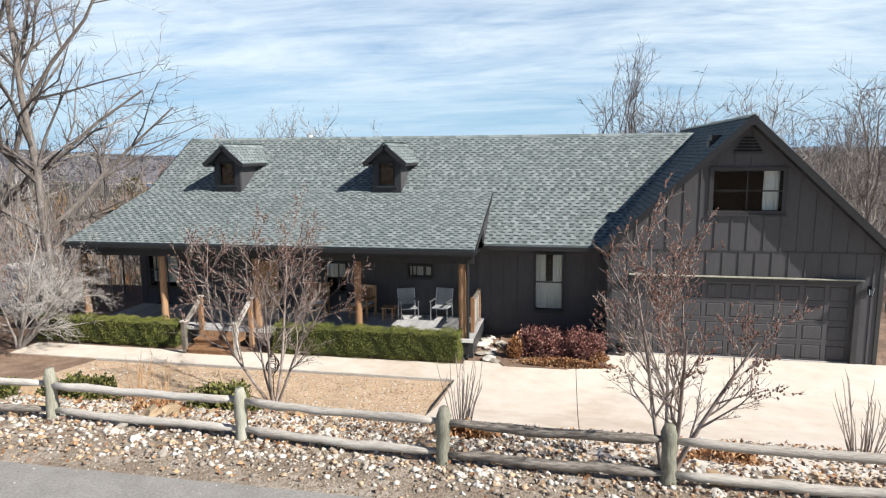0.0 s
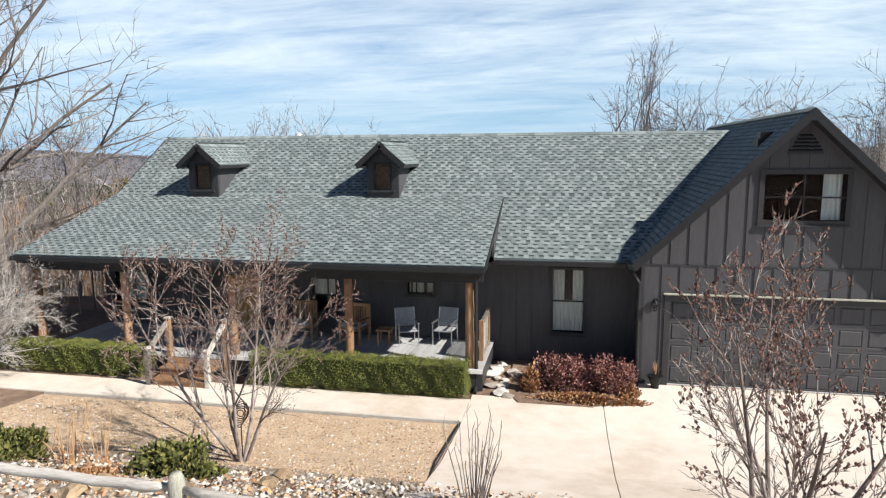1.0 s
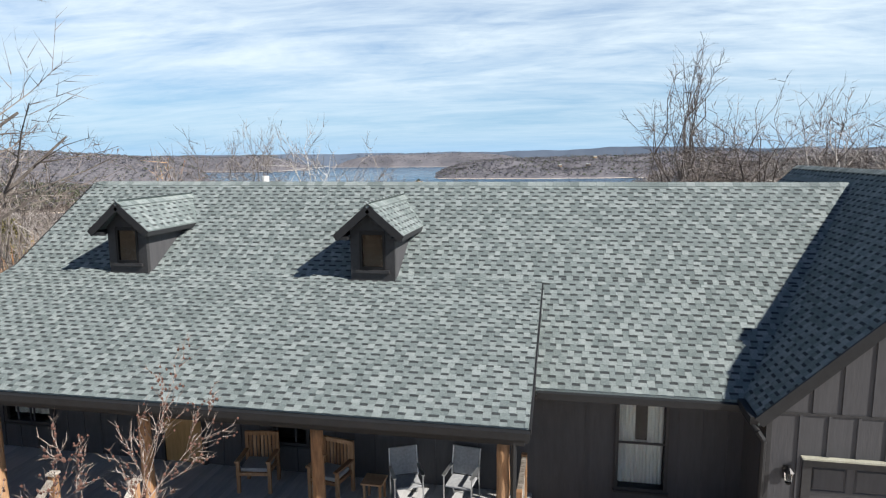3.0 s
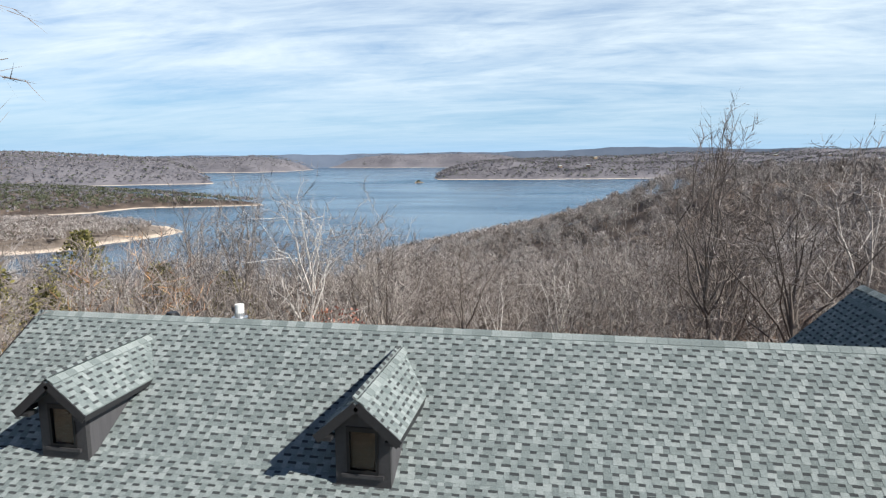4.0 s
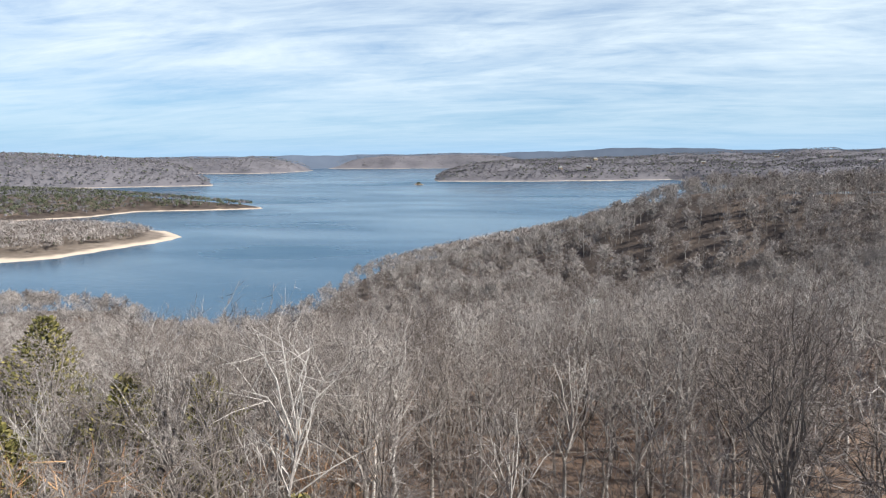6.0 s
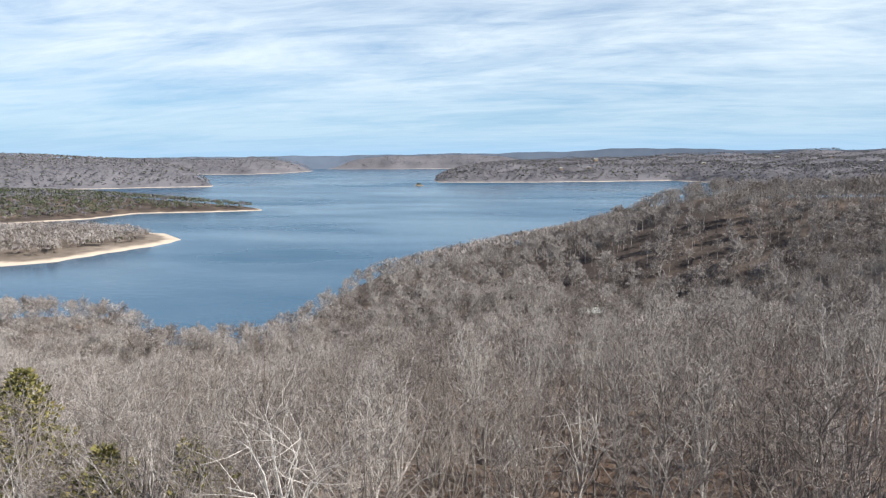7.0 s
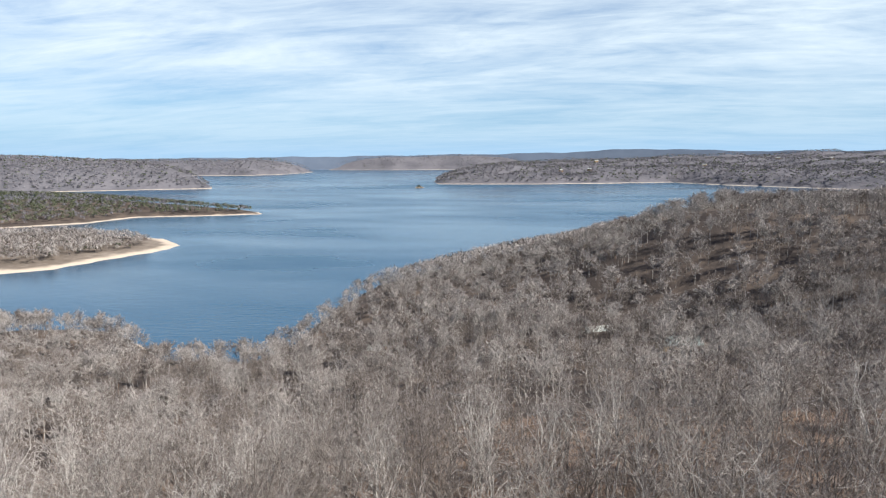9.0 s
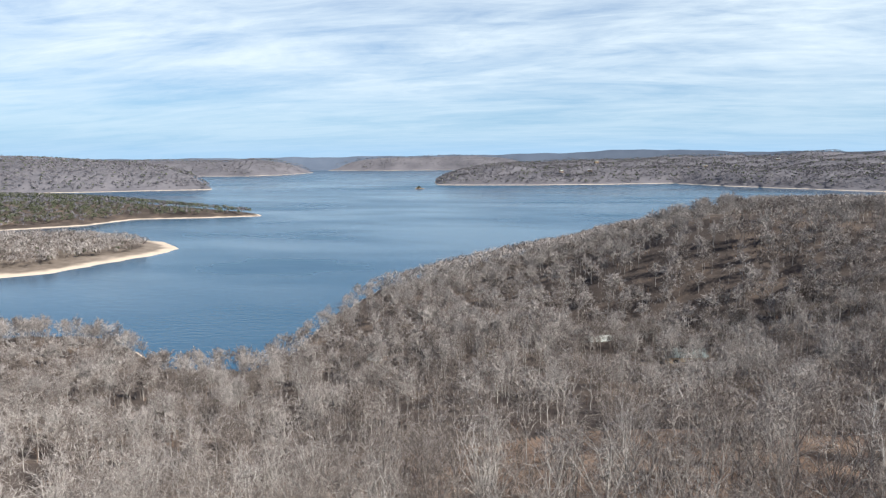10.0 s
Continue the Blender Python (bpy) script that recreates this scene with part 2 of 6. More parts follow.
bp.inputs["Strength"].default_value, bp.inputs["Distance"].default_value = 0.35, 0.6
rr = nt.nodes.new("ShaderNodeMapRange")
rr.inputs["From Min"].default_value, rr.inputs["From Max"].default_value = 0.35, 0.68
rr.inputs["To Min"].default_value, rr.inputs["To Max"].default_value = 0.12, 0.32
for n in (n1, n2):
    nt.links.new(wm.outputs[0], n.inputs["Vector"])
nt.links.new(n1.outputs["Fac"], bp.inputs["Height"])
nt.links.new(bp.outputs[0], b.inputs["Normal"])
nt.links.new(n2.outputs["Fac"], rr.inputs[0])
nt.links.new(rr.outputs[0], b.inputs["Roughness"])


# ---- mesh helpers ----
class Geo:
    """Collects vertices and faces; ends as one mesh."""

    def __init__(self):
        self.v, self.f, self.m = [], [], []

    def poly(self, pts, mat=0):
        n = len(self.v)
        self.v += [tuple(p) for p in pts]
        self.f.append(tuple(range(n, n + len(pts))))
        self.m.append(mat)

    def hexa(self, p, mat=0):
        """p: four lower and four upper corners, each anticlockwise from above."""
        n = len(self.v)
        self.v += [tuple(q) for q in p]
        for a in ((3, 2, 1, 0), (4, 5, 6, 7), (0, 1, 5, 4), (1, 2, 6, 5), (2, 3, 7, 6), (3, 0, 4, 7)):
            self.f.append(tuple(n + i for i in a))
            self.m.append(mat)

    def box(self, x0, x1, y0, y1, z0, z1, mat=0):
        self.hexa([(x0, y0, z0), (x1, y0, z0), (x1, y1, z0), (x0, y1, z0), (x0, y0, z1), (x1, y0, z1), (x1, y1, z1), (x0, y1, z1)], mat)

    def slab(self, pts, down, mat=0):
        """A plate: its upper outline, anticlockwise from above, and the vector to its underside."""
        n, k = len(self.v), len(pts)
        self.v += [tuple(p) for p in pts] + [tuple(Vector(p) + Vector(down)) for p in pts]
        self.f.append(tuple(range(n, n + k)))
        self.f.append(tuple(range(n + 2 * k - 1, n + k - 1, -1)))
        for i in range(k):
            j = (i + 1) % k
            self.f.append((n + i, n + k + i, n + k + j, n + j))
        self.m += [mat] * (k + 2)

    def tube(self, p0, p1, r0, r1, sides=5, mat=0, cap=False):
        p0, p1 = Vector(p0), Vector(p1)
        d = p1 - p0
        if d.length < 1e-6:
            return
        a = d.orthogonal().normalized()
        c = d.normalized().cross(a)
        n = len(self.v)
        for p, r in ((p0, r0), (p1, r1)):
            for i in range(sides):
                t = 2 * math.pi * i / sides
                self.v.append(tuple(p + (a * math.cos(t) + c * math.sin(t)) * r))
        for i in range(sides):
            j = (i + 1) % sides
            self.f.append((n + i, n + j, n + sides + j, n + sides + i))
            self.m.append(mat)
        if cap:
            self.f.append(tuple(range(n + sides - 1, n - 1, -1)))
            self.f.append(tuple(range(n + sides, n + 2 * sides)))
            self.m += [mat, mat]

    def blade(self, p0, p1, w, side, mat=0):
        p0, p1, s = Vector(p0), Vector(p1), Vector(side) * w
        self.poly((p0 - s, p0 + s, p1), mat)

    def mesh(self, name, *mats):
        me = bpy.data.meshes.new(name)
        me.from_pydata(self.v, [], self.f)
        for m in mats:
            me.materials.append(m)
        if len(mats) > 1:
            me.polygons.foreach_set("material_index", self.m)
        me.update()
        return me


def thing(name, label, category, group="", kind="", at=(0, 0, 0), rz=0.0):
    """An empty at the thing's base, which parents its parts."""
    ob = new(name)
    ob.empty_display_size = 0.2
    ob.matrix_basis = pose(*at, 0, 0, rz)
    return tagged(ob, label, category, group, kind)


def part(name, geo, mat, parent=None, label="", smooth=False, bevel=0.0):
    me = geo if isinstance(geo, bpy.types.Mesh) else geo.mesh(name, *(mat if isinstance(mat, tuple) else (mat,)))
    ob = new(name, me)
    if parent:
        ob.parent = parent
    if label:
        ob["label"] = label
    if smooth:
        me.polygons.foreach_set("use_smooth", [True] * len(me.polygons))
    if bevel:
        mod = ob.modifiers.new("bevel", "BEVEL")
        mod.width, mod.segments, mod.limit_method = bevel, 2, "ANGLE"
    return ob


def boxpart(name, mat, parent, x0, x1, y0, y1, z0, z1, label="", bevel=0.0):
    gg = Geo()
    gg.box(x0, x1, y0, y1, z0, z1)
    return part(name, gg, mat, parent, label, bevel=bevel)


def structure(name, geo, mat, label, category):
    return tagged(part(name, geo, mat), label, category, kind="structure")


def fast_mesh(name, verts, tris, *mats, index=None):
    me = bpy.data.meshes.new(name)
    me.vertices.add(len(verts))
    me.vertices.foreach_set("co", np.ascontiguousarray(verts, dtype=np.float32).ravel())
    me.loops.add(len(tris) * 3)
    me.loops.foreach_set("vertex_index", np.ascontiguousarray(tris, dtype=np.int32).ravel())
    me.polygons.add(len(tris))
    me.polygons.foreach_set("loop_start", np.arange(0, len(tris) * 3, 3, dtype=np.int32))
    for m in mats:
        me.materials.append(m)
    if index is not None:
        me.polygons.foreach_set("material_index", np.ascontiguousarray(index, dtype=np.int32))
    me.update(calc_edges=True)
    return me


# ---- the land ----
LAKE = -86.8
CU, SU = math.cos(radians(YAW)), math.sin(radians(YAW))


def to_uv(x, y):
    return x * CU + y * SU, -x * SU + y * CU


def to_xy(u, v):
    return u * CU - v * SU, u * SU + v * CU


# shorelines: u to the right, v ahead
MAINLAND = [(-4700, 280), (-900, 300), (-420, 350), (-272, 412), (-225, 412), (-190, 384), (-160, 350), (-112, 344), (-96, 372), (-93, 405), (-84, 470), (-64, 545), (20, 668),
            (146, 805), (205, 905), (312, 1003), (500, 1230), (730, 1410), (1150, 1570), (4700, 1500), (4700, -4700), (-4700, -4700)]
SPIT = [(-432, 620), (-396, 643), (-368, 707), (-338, 766), (-336, 812), (-385, 877), (-435, 903), (-496, 930), (-647, 937), (-1300, 990), (-1300, 520), (-640, 560)]
POINT = [(-700, 1016), (-604, 1082), (-566, 1181), (-430, 1204), (-348, 1230), (-376, 1285), (-520, 1390), (-730, 1570), (-1050, 1720), (-2600, 1780), (-2600, 980)]
HEADLAND = [(-1122, 2092), (-999, 2141), (-791, 2184), (-815, 2278), (-1045, 2560), (-1360, 2820), (-3600, 2820), (-3600, 1880), (-1306, 2038)]
FAR_POINT = [(-1425, 3605), (-1061, 3536), (-915, 3693), (-820, 4103), (-1250, 4390), (-3600, 4390), (-3600, 3550)]
FAR_SHORE = [(-4700, 4700), (-757, 4640), (-357, 4520), (-21, 4560), (250, 4450), (700, 4700), (700, 5600), (-4700, 5600)]
RIGHT_SHORE = [(-29, 2393), (211, 2361), (331, 2344), (558, 2356), (841, 2405), (944, 2185), (1111, 1961), (1240, 1832), (2600, 1670), (4700, 1560), (4700, 5600), (900, 5600),
               (310, 4490), (52, 3340), (-42, 2720)]


def signed_distance(u, v, poly):
    """Distance to the shoreline, positive on land."""
    best = np.full(u.shape, 1e12)
    inside = np.zeros(u.shape, bool)
    for (a, b_), (c, d) in zip(poly, poly[1:] + poly[:1]):
        ex, ey = c - a, d - b_
        t = np.clip(((u - a) * ex + (v - b_) * ey) / (ex * ex + ey * ey), 0, 1)
        best = np.minimum(best, (u - a - t * ex) ** 2 + (v - b_ - t * ey) ** 2)
        if d != b_:
            cross = ((b_ > v) != (d > v)) & (u < (c - a) * (v - b_) / (d - b_) + a)
            inside ^= cross
    best = np.sqrt(best)
    return np.where(inside, best, -best)


def smooth(a, b_, x):
    t = np.clip((x - a) / (b_ - a), 0, 1)
    return t * t * (3 - 2 * t)


def waves(u, v, size, seed):
    """Gentle rolling relief from a few crossed waves."""
    r = np.random.RandomState(seed)
    total = np.zeros(u.shape)
    for k in range(7):
        a, ph, s = r.uniform(0, 6.28), r.uniform(0, 6.28), size * r.uniform(0.5, 1.6)
        total += np.sin((u * math.cos(a) + v * math.sin(a)) * 6.283 / s + ph)
    return total / 4


def bump_at(u, v, cu, cv, su, sv):
    return np.exp(-((u - cu) / su) ** 2 - ((v - cv) / sv) ** 2)


def front(y):
    """The fall from the road down to the house front."""
    return np.interp(y, [-60, -14, -11.4, -9.8, -8.2, -6.6, -5.2, -3.2, 6], [2.0, 1.68, 1.60, 1.46, 1.05, 0.52, 0.2, 0.0, 0.0])


def ground(x, y):
    x, y = np.asarray(x, float), np.asarray(y, float)
    u, v = to_uv(x, y)
    d = signed_distance(u, v, MAINLAND)
    wob = waves(u, v, 190, 3)
    main = LAKE + np.where(d > 0, 3.2 * smooth(0, 4, d) + 0.222 * np.maximum(d - 3, 0) ** 0.995, d * 0.25)
    main = main + smooth(15, 160, d) * (wob * 3.5 - 11 * bump_at(u, v, 78, 255, 45, 70) + 25 * bump_at(u, v, 200, 385, 110, 75) + 14 * bump_at(u, v, 420, 640, 170, 130))
    # the ridge crests some 250 m out and falls away to the far cove
    crest = np.where(v > 120, np.minimum(6, 17 - 0.072 * (v - 15)), 6) + wob * 1.2
    main = np.where(d > 0, np.minimum(main, np.maximum(crest, LAKE + 2 + 0.05 * d)), main)
    land = main
    for poly, slope, top, size, rough_, seed in ((SPIT, 0.12, 7, 120, 0.6, 4), (POINT, 0.2, 36, 300, 3, 5), (HEADLAND, 0.9, 108, 700, 9, 6), (FAR_POINT, 0.9, 78, 600, 8, 7),
                                                 (FAR_SHORE, 1.0, 96, 900, 10, 8), (RIGHT_SHORE, 0.8, 106, 620, 12, 9)):
        e = signed_distance(u, v, poly)
        w_ = waves(u, v, size, seed)
        rise = top * (1 - np.exp(-slope * np.maximum(e, 0) / top))
        if poly is RIGHT_SHORE:
            # wooded knobs along the water, then a slow climb to the far skyline
            rise = 0.40 * top * (1 - np.exp(-np.maximum(e, 0) / 60)) + 0.44 * top * smooth(150, 2100, e) + smooth(10, 120, e) * 13 * waves(u, v, 260, seed + 20)
        h = LAKE + np.where(e > 0, rise + smooth(20, 260, e) * w_ * rough_, e * 0.25)
        land = np.maximum(land, h)
    near = front(y) - 0.055 * np.maximum(np.abs(x + 5) - 16, 0)
    back = -0.0 - np.interp(y, [4, 9, 14, 20, 40], [0.0, 0.6, 2.2, 4.0, 8.5])
    near = np.where(y > 4, back, near)
    w = smooth(22, 60, np.hypot(x + 4, np.minimum(y + 6, 0) * 0.4 + np.maximum(y + 2, 0)))
    return near * (1 - w) + land * w


def build_ground():
    ahead = np.radians(np.arange(-52, 52.01, 0.4)) + math.pi / 2 + radians(YAW)
    rest = np.linspace(ahead[-1], ahead[0] + 2 * math.pi, 110)[1:-1]
    ang = np.concatenate([ahead, rest])
    r = [0.0]
    while r[-1] < 4890:
        r.append(min(4890, r[-1] + max(0.7, r[-1] * 0.03)))
    r = np.array(r[1:])
    A, R = np.meshgrid(ang, r)
    X, Y = R * np.cos(A) - 4, R * np.sin(A) - 2
    Z = ground(X, Y)
    V = np.concatenate([[[-4, -2, float(ground(-4, -2))]], np.stack([X, Y, Z], -1).reshape(-1, 3)])
    n, k = len(ang), len(r)
    i, j = np.meshgrid(np.arange(k - 1), np.arange(n), indexing="ij")
    a = 1 + i * n + j
    b_ = 1 + i * n + (j + 1) % n
    c, d = a + n, b_ + n
    T = np.concatenate([np.stack([a, c, d], -1).reshape(-1, 3), np.stack([a, d, b_], -1).reshape(-1, 3), np.stack([np.zeros(n, int), 1 + np.arange(n), 1 + (np.arange(n) + 1) % n], -1)])
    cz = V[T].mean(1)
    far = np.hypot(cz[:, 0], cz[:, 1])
    # past 150 m litter with painted-in crown shade, past 1550 m haze-tinted canopy
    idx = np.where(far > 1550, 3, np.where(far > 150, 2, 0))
    tip_u, tip_v = to_uv(cz[:, 0], cz[:, 1])
    idx[(tip_u > -760) & (tip_u < -325) & (tip_v > 540) & (tip_v < 965)] = 1
    strand(SHADED_FLOOR, LAKE + 0.7, LAKE + 1.7)
    strand(SPIT_FLOOR, LAKE + 1.1, LAKE + 2.0)
    strand(HAZED_CANOPY, LAKE + 0.7, LAKE + 1.7)
    me = fast_mesh("ground", V, T, LITTER, SPIT_FLOOR, SHADED_FLOOR, HAZED_CANOPY, index=idx)
    me.polygons.foreach_set("use_smooth", [True] * len(me.polygons))
    tagged(new("ground", me), "leaf-littered wooded hillside falling to a pale gravel shore", "ground", kind="structure")


build_ground()

# the last hills on the skyline, all round ahead: a backdrop strip, coloured haze blue
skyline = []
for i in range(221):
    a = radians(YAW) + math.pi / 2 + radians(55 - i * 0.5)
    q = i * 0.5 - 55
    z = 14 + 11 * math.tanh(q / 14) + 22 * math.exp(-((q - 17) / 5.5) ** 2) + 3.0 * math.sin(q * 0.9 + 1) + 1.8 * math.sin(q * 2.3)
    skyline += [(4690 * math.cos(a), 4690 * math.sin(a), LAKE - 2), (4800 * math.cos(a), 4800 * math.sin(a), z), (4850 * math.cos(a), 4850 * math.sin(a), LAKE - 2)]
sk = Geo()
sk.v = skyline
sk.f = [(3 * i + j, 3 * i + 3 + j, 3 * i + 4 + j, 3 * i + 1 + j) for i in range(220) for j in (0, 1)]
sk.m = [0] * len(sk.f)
structure("backdrop", sk, HAZE_BLUE_HILLS, "distant hills along the horizon, blue haze put into their colour", "hills")

lake = Geo()
lu = [to_xy(u, v) for u, v in ((-4600, 200), (4600, 200), (4600, 4880), (-4600, 4880))]
lake.poly([(x, y, LAKE) for x, y in lu])
structure("water", lake, WATER, "broad blue lake with light wind ripples", "lake")

# ---- the house ----
RIDGE_Y, RIDGE_Z, EAVE_Y, EAVE_Z = 5.48, 6.18, 0.38, 2.95
PITCH_MAIN = (RIDGE_Z - EAVE_Z) / (RIDGE_Y - EAVE_Y)
KINK_Y = 2.62
KINK_Z = EAVE_Z + (KINK_Y - EAVE_Y) * PITCH_MAIN
PORCH_Y, PORCH_Z = -1.53, 3.07
PITCH_PORCH = (KINK_Z - PORCH_Z) / (KINK_Y - PORCH_Y)
LEFT, STEP_X = -16.5, -4.22
APEX_X, APEX_Z, G_FRONT, G_BACK = 2.69, 6.47, -0.38, 10.1
G_PITCH, G_LEFT, G_RIGHT = 0.962, -0.90, 6.28
WALL_Y, DECK_Z = 1.25, 0.55


def main_z(y):
    return EAVE_Z + (y - EAVE_Y) * PITCH_MAIN


def porch_z(y):
    return PORCH_Z + (y - PORCH_Y) * PITCH_PORCH


def garage_z(x):
    return APEX_Z - abs(x - APEX_X) * G_PITCH


house = thing("house", "dark charcoal board-and-batten house with green-grey shingle roof", "house", at=(0, 0, 0))
X_VALLEY_TOP = APEX_X - (APEX_Z - RIDGE_Z) / G_PITCH
X_VALLEY_LOW = APEX_X - (APEX_Z - EAVE_Z) / G_PITCH


def roof_plate(name, pts, thick=0.16, label=""):
    gg_ = Geo()
    gg_.slab(pts, (0, 0, -thick))
    return part(name, gg_, SHINGLE, house, label)


roof_main = roof_plate("roof", [(STEP_X, EAVE_Y, EAVE_Z), (X_VALLEY_LOW, EAVE_Y, EAVE_Z), (X_VALLEY_TOP, RIDGE_Y, RIDGE_Z), (LEFT, RIDGE_Y, RIDGE_Z), (LEFT, KINK_Y, KINK_Z), (STEP_X, KINK_Y, KINK_Z)], 0.12)
roof_porch = roof_plate("porch_roof", [(LEFT, PORCH_Y, PORCH_Z), (STEP_X, PORCH_Y, PORCH_Z), (STEP_X, KINK_Y - 0.004, KINK_Z), (LEFT, KINK_Y - 0.004, KINK_Z)], 0.12)
roof_plate("back_roof", [(LEFT, RIDGE_Y + 0.004, RIDGE_Z), (X_VALLEY_TOP, RIDGE_Y + 0.004, RIDGE_Z), (0.0, 10.6, 2.95), (LEFT, 10.6, 2.95)])
roof_garage = roof_plate("garage_roof", [(G_LEFT, G_FRONT, garage_z(G_LEFT)), (APEX_X, G_FRONT, APEX_Z), (APEX_X, G_BACK, APEX_Z), (G_LEFT, G_BACK, garage_z(G_LEFT))])
roof_plate("garage_roof", [(APEX_X + 0.004, G_FRONT, APEX_Z), (G_RIGHT, G_FRONT, garage_z(G_RIGHT)), (G_RIGHT, G_BACK, garage_z(G_RIGHT)), (APEX_X + 0.004, G_BACK, APEX_Z)])
rear_plate = roof_plate("rear_roof", [(-10.9, 8.9, 4.02), (-3.5, 8.9, 4.02), (-3.5, 13.6, 3.04), (-10.9, 13.6, 3.04)], 0.12)

# walls
HOLES = [(-15.7, -14.6, 1.2, 2.3), (-9.45, -8.75, 1.2, 2.12), (-6.68, -5.96, 1.78, 2.1), (-2.76, -1.96, 0.88, 2.56)]
edge = -16.1
for hx0, hx1, hz0, hz1 in HOLES:
    boxpart("wall", SIDING, house, edge, hx0, WALL_Y, WALL_Y + 0.16, 0.0, 3.3)
    boxpart("wall", SIDING, house, hx0, hx1, WALL_Y, WALL_Y + 0.16, 0.0, hz0)
    boxpart("wall", SIDING, house, hx0, hx1, WALL_Y, WALL_Y + 0.16, hz1, 3.3)
    edge = hx1
boxpart("wall", SIDING, house, edge, -0.66, WALL_Y, WALL_Y + 0.16, 0.0, 3.3)
boxpart("wall", SIDING, house, -16.1, -15.94, WALL_Y + 0.163, 9.9, -2.0, 2.9)
boxpart("wall", SIDING, house, -15.94, -0.66, 9.74, 9.9, -2.0, 2.9)
gg = Geo()
gg.poly([(-16.09, WALL_Y, 2.9), (-16.09, 9.9, 2.9), (-16.09, RIDGE_Y, RIDGE_Z - 0.2)])
part("gable", gg, SIDING, house)
rear = Geo()
rear.box(-10.7, -3.7, 9.2, 13.3, -2.5, 2.92)
part("rear_wing", rear, SIDING, house)
# garage front wall with its openings
DOOR_W, DOOR_H = 5.49, 2.12
UW = (1.90, 3.58, 4.03, 5.06)


def wall_strip(x0, x1, z0, z1, rake=False):
    if rake:
        a, c = garage_z(x0) - 0.17, garage_z(x1) - 0.17
        pts = [(x0, z0), (x1, z0), (x1, c)] + ([(APEX_X, APEX_Z - 0.17)] if x0 < APEX_X < x1 else []) + [(x0, a)]
    else:
        pts = [(x0, z0), (x1, z0), (x1, z1), (x0, z1)]
    fw_ = Geo()
    n = 0
    k = len(pts)
    fw_.v += [(x, 0.0, z) for x, z in pts] + [(x, 0.16, z) for x, z in pts]
    fw_.f.append(tuple(range(n, n + k)))
    fw_.f.append(tuple(range(n + 2 * k - 1, n + k - 1, -1)))
    for i in range(k):
        j = (i + 1) % k
        fw_.f.append((n + j, n + i, n + k + i, n + k + j))
    fw_.m += [0] * (k + 2)
    part("garage_wall", fw_, SIDING, house)


wall_strip(-0.66, 0.0, 0.0, 0, True)
wall_strip(0.0, UW[0], DOOR_H, 0, True)
wall_strip(UW[0], UW[1], DOOR_H, UW[2])
wall_strip(UW[0], UW[1], UW[3], 0, True)
wall_strip(UW[1], DOOR_W, DOOR_H, 0, True)
wall_strip(DOOR_W, 6.1, 0.0, 0, True)
for sx in (-0.66, 5.94):
    boxpart("garage_side", SIDING, house, sx, sx + 0.16, 0.163, 9.6, -1.0, garage_z(-0.66) - 0.2)
boxpart("garage_back", SIDING, house, -0.5, 5.94, 9.44, 9.6, -1.0, 2.9)

# fascia, rakes and gutters
def bar(name, p0, p1, w, h, mat, parent, label=""):
    """A straight board from p0 to p1, w wide across, h high."""
    p0, p1 = Vector(p0), Vector(p1)
    d = (p1 - p0).normalized()
    s = d.cross(Vector((0, 0, 1)))
    s = Vector((1, 0, 0)) if s.length < 1e-4 else s.normalized()
    up = s.cross(d)
    gg_ = Geo()
    a, c = s * w / 2, up * h / 2
    gg_.hexa([p0 - a - c, p0 + a - c, p1 + a - c, p1 - a - c, p0 - a + c, p0 + a + c, p1 + a + c, p1 - a + c])
    return part(name, gg_, mat, parent, label)


bar("fascia", (LEFT, PORCH_Y + 0.02, PORCH_Z - 0.13), (STEP_X, PORCH_Y + 0.02, PORCH_Z - 0.13), 0.05, 0.2, FASCIA, house, "dark painted fascia board")
bar("gutter", (LEFT, PORCH_Y - 0.06, PORCH_Z - 0.09), (STEP_X + 0.02, PORCH_Y - 0.06, PORCH_Z - 0.09), 0.11, 0.11, FASCIA, house, "dark metal gutter")
bar("gutter", (STEP_X + 0.03, EAVE_Y - 0.06, EAVE_Z - 0.09), (X_VALLEY_LOW + 0.1, EAVE_Y - 0.06, EAVE_Z - 0.09), 0.11, 0.11, FASCIA, house, "dark metal gutter")
bar("soffit", (STEP_X, 0.83, EAVE_Z - 0.16), (-0.7, 0.83, EAVE_Z - 0.16), 0.8, 0.04, TRIM, house)
bar("rake", (LEFT - 0.02, PORCH_Y, PORCH_Z - 0.1), (LEFT - 0.02, KINK_Y, KINK_Z - 0.1), 0.04, 0.19, FASCIA, house)
bar("rake", (LEFT - 0.02, KINK_Y, KINK_Z - 0.1), (LEFT - 0.02, RIDGE_Y, RIDGE_Z - 0.1), 0.04, 0.19, FASCIA, house)
bar("rake", (STEP_X + 0.018, PORCH_Y, PORCH_Z - 0.085), (STEP_X + 0.018, KINK_Y, KINK_Z - 0.085), 0.024, 0.14, FASCIA, house)
cheek = Geo()
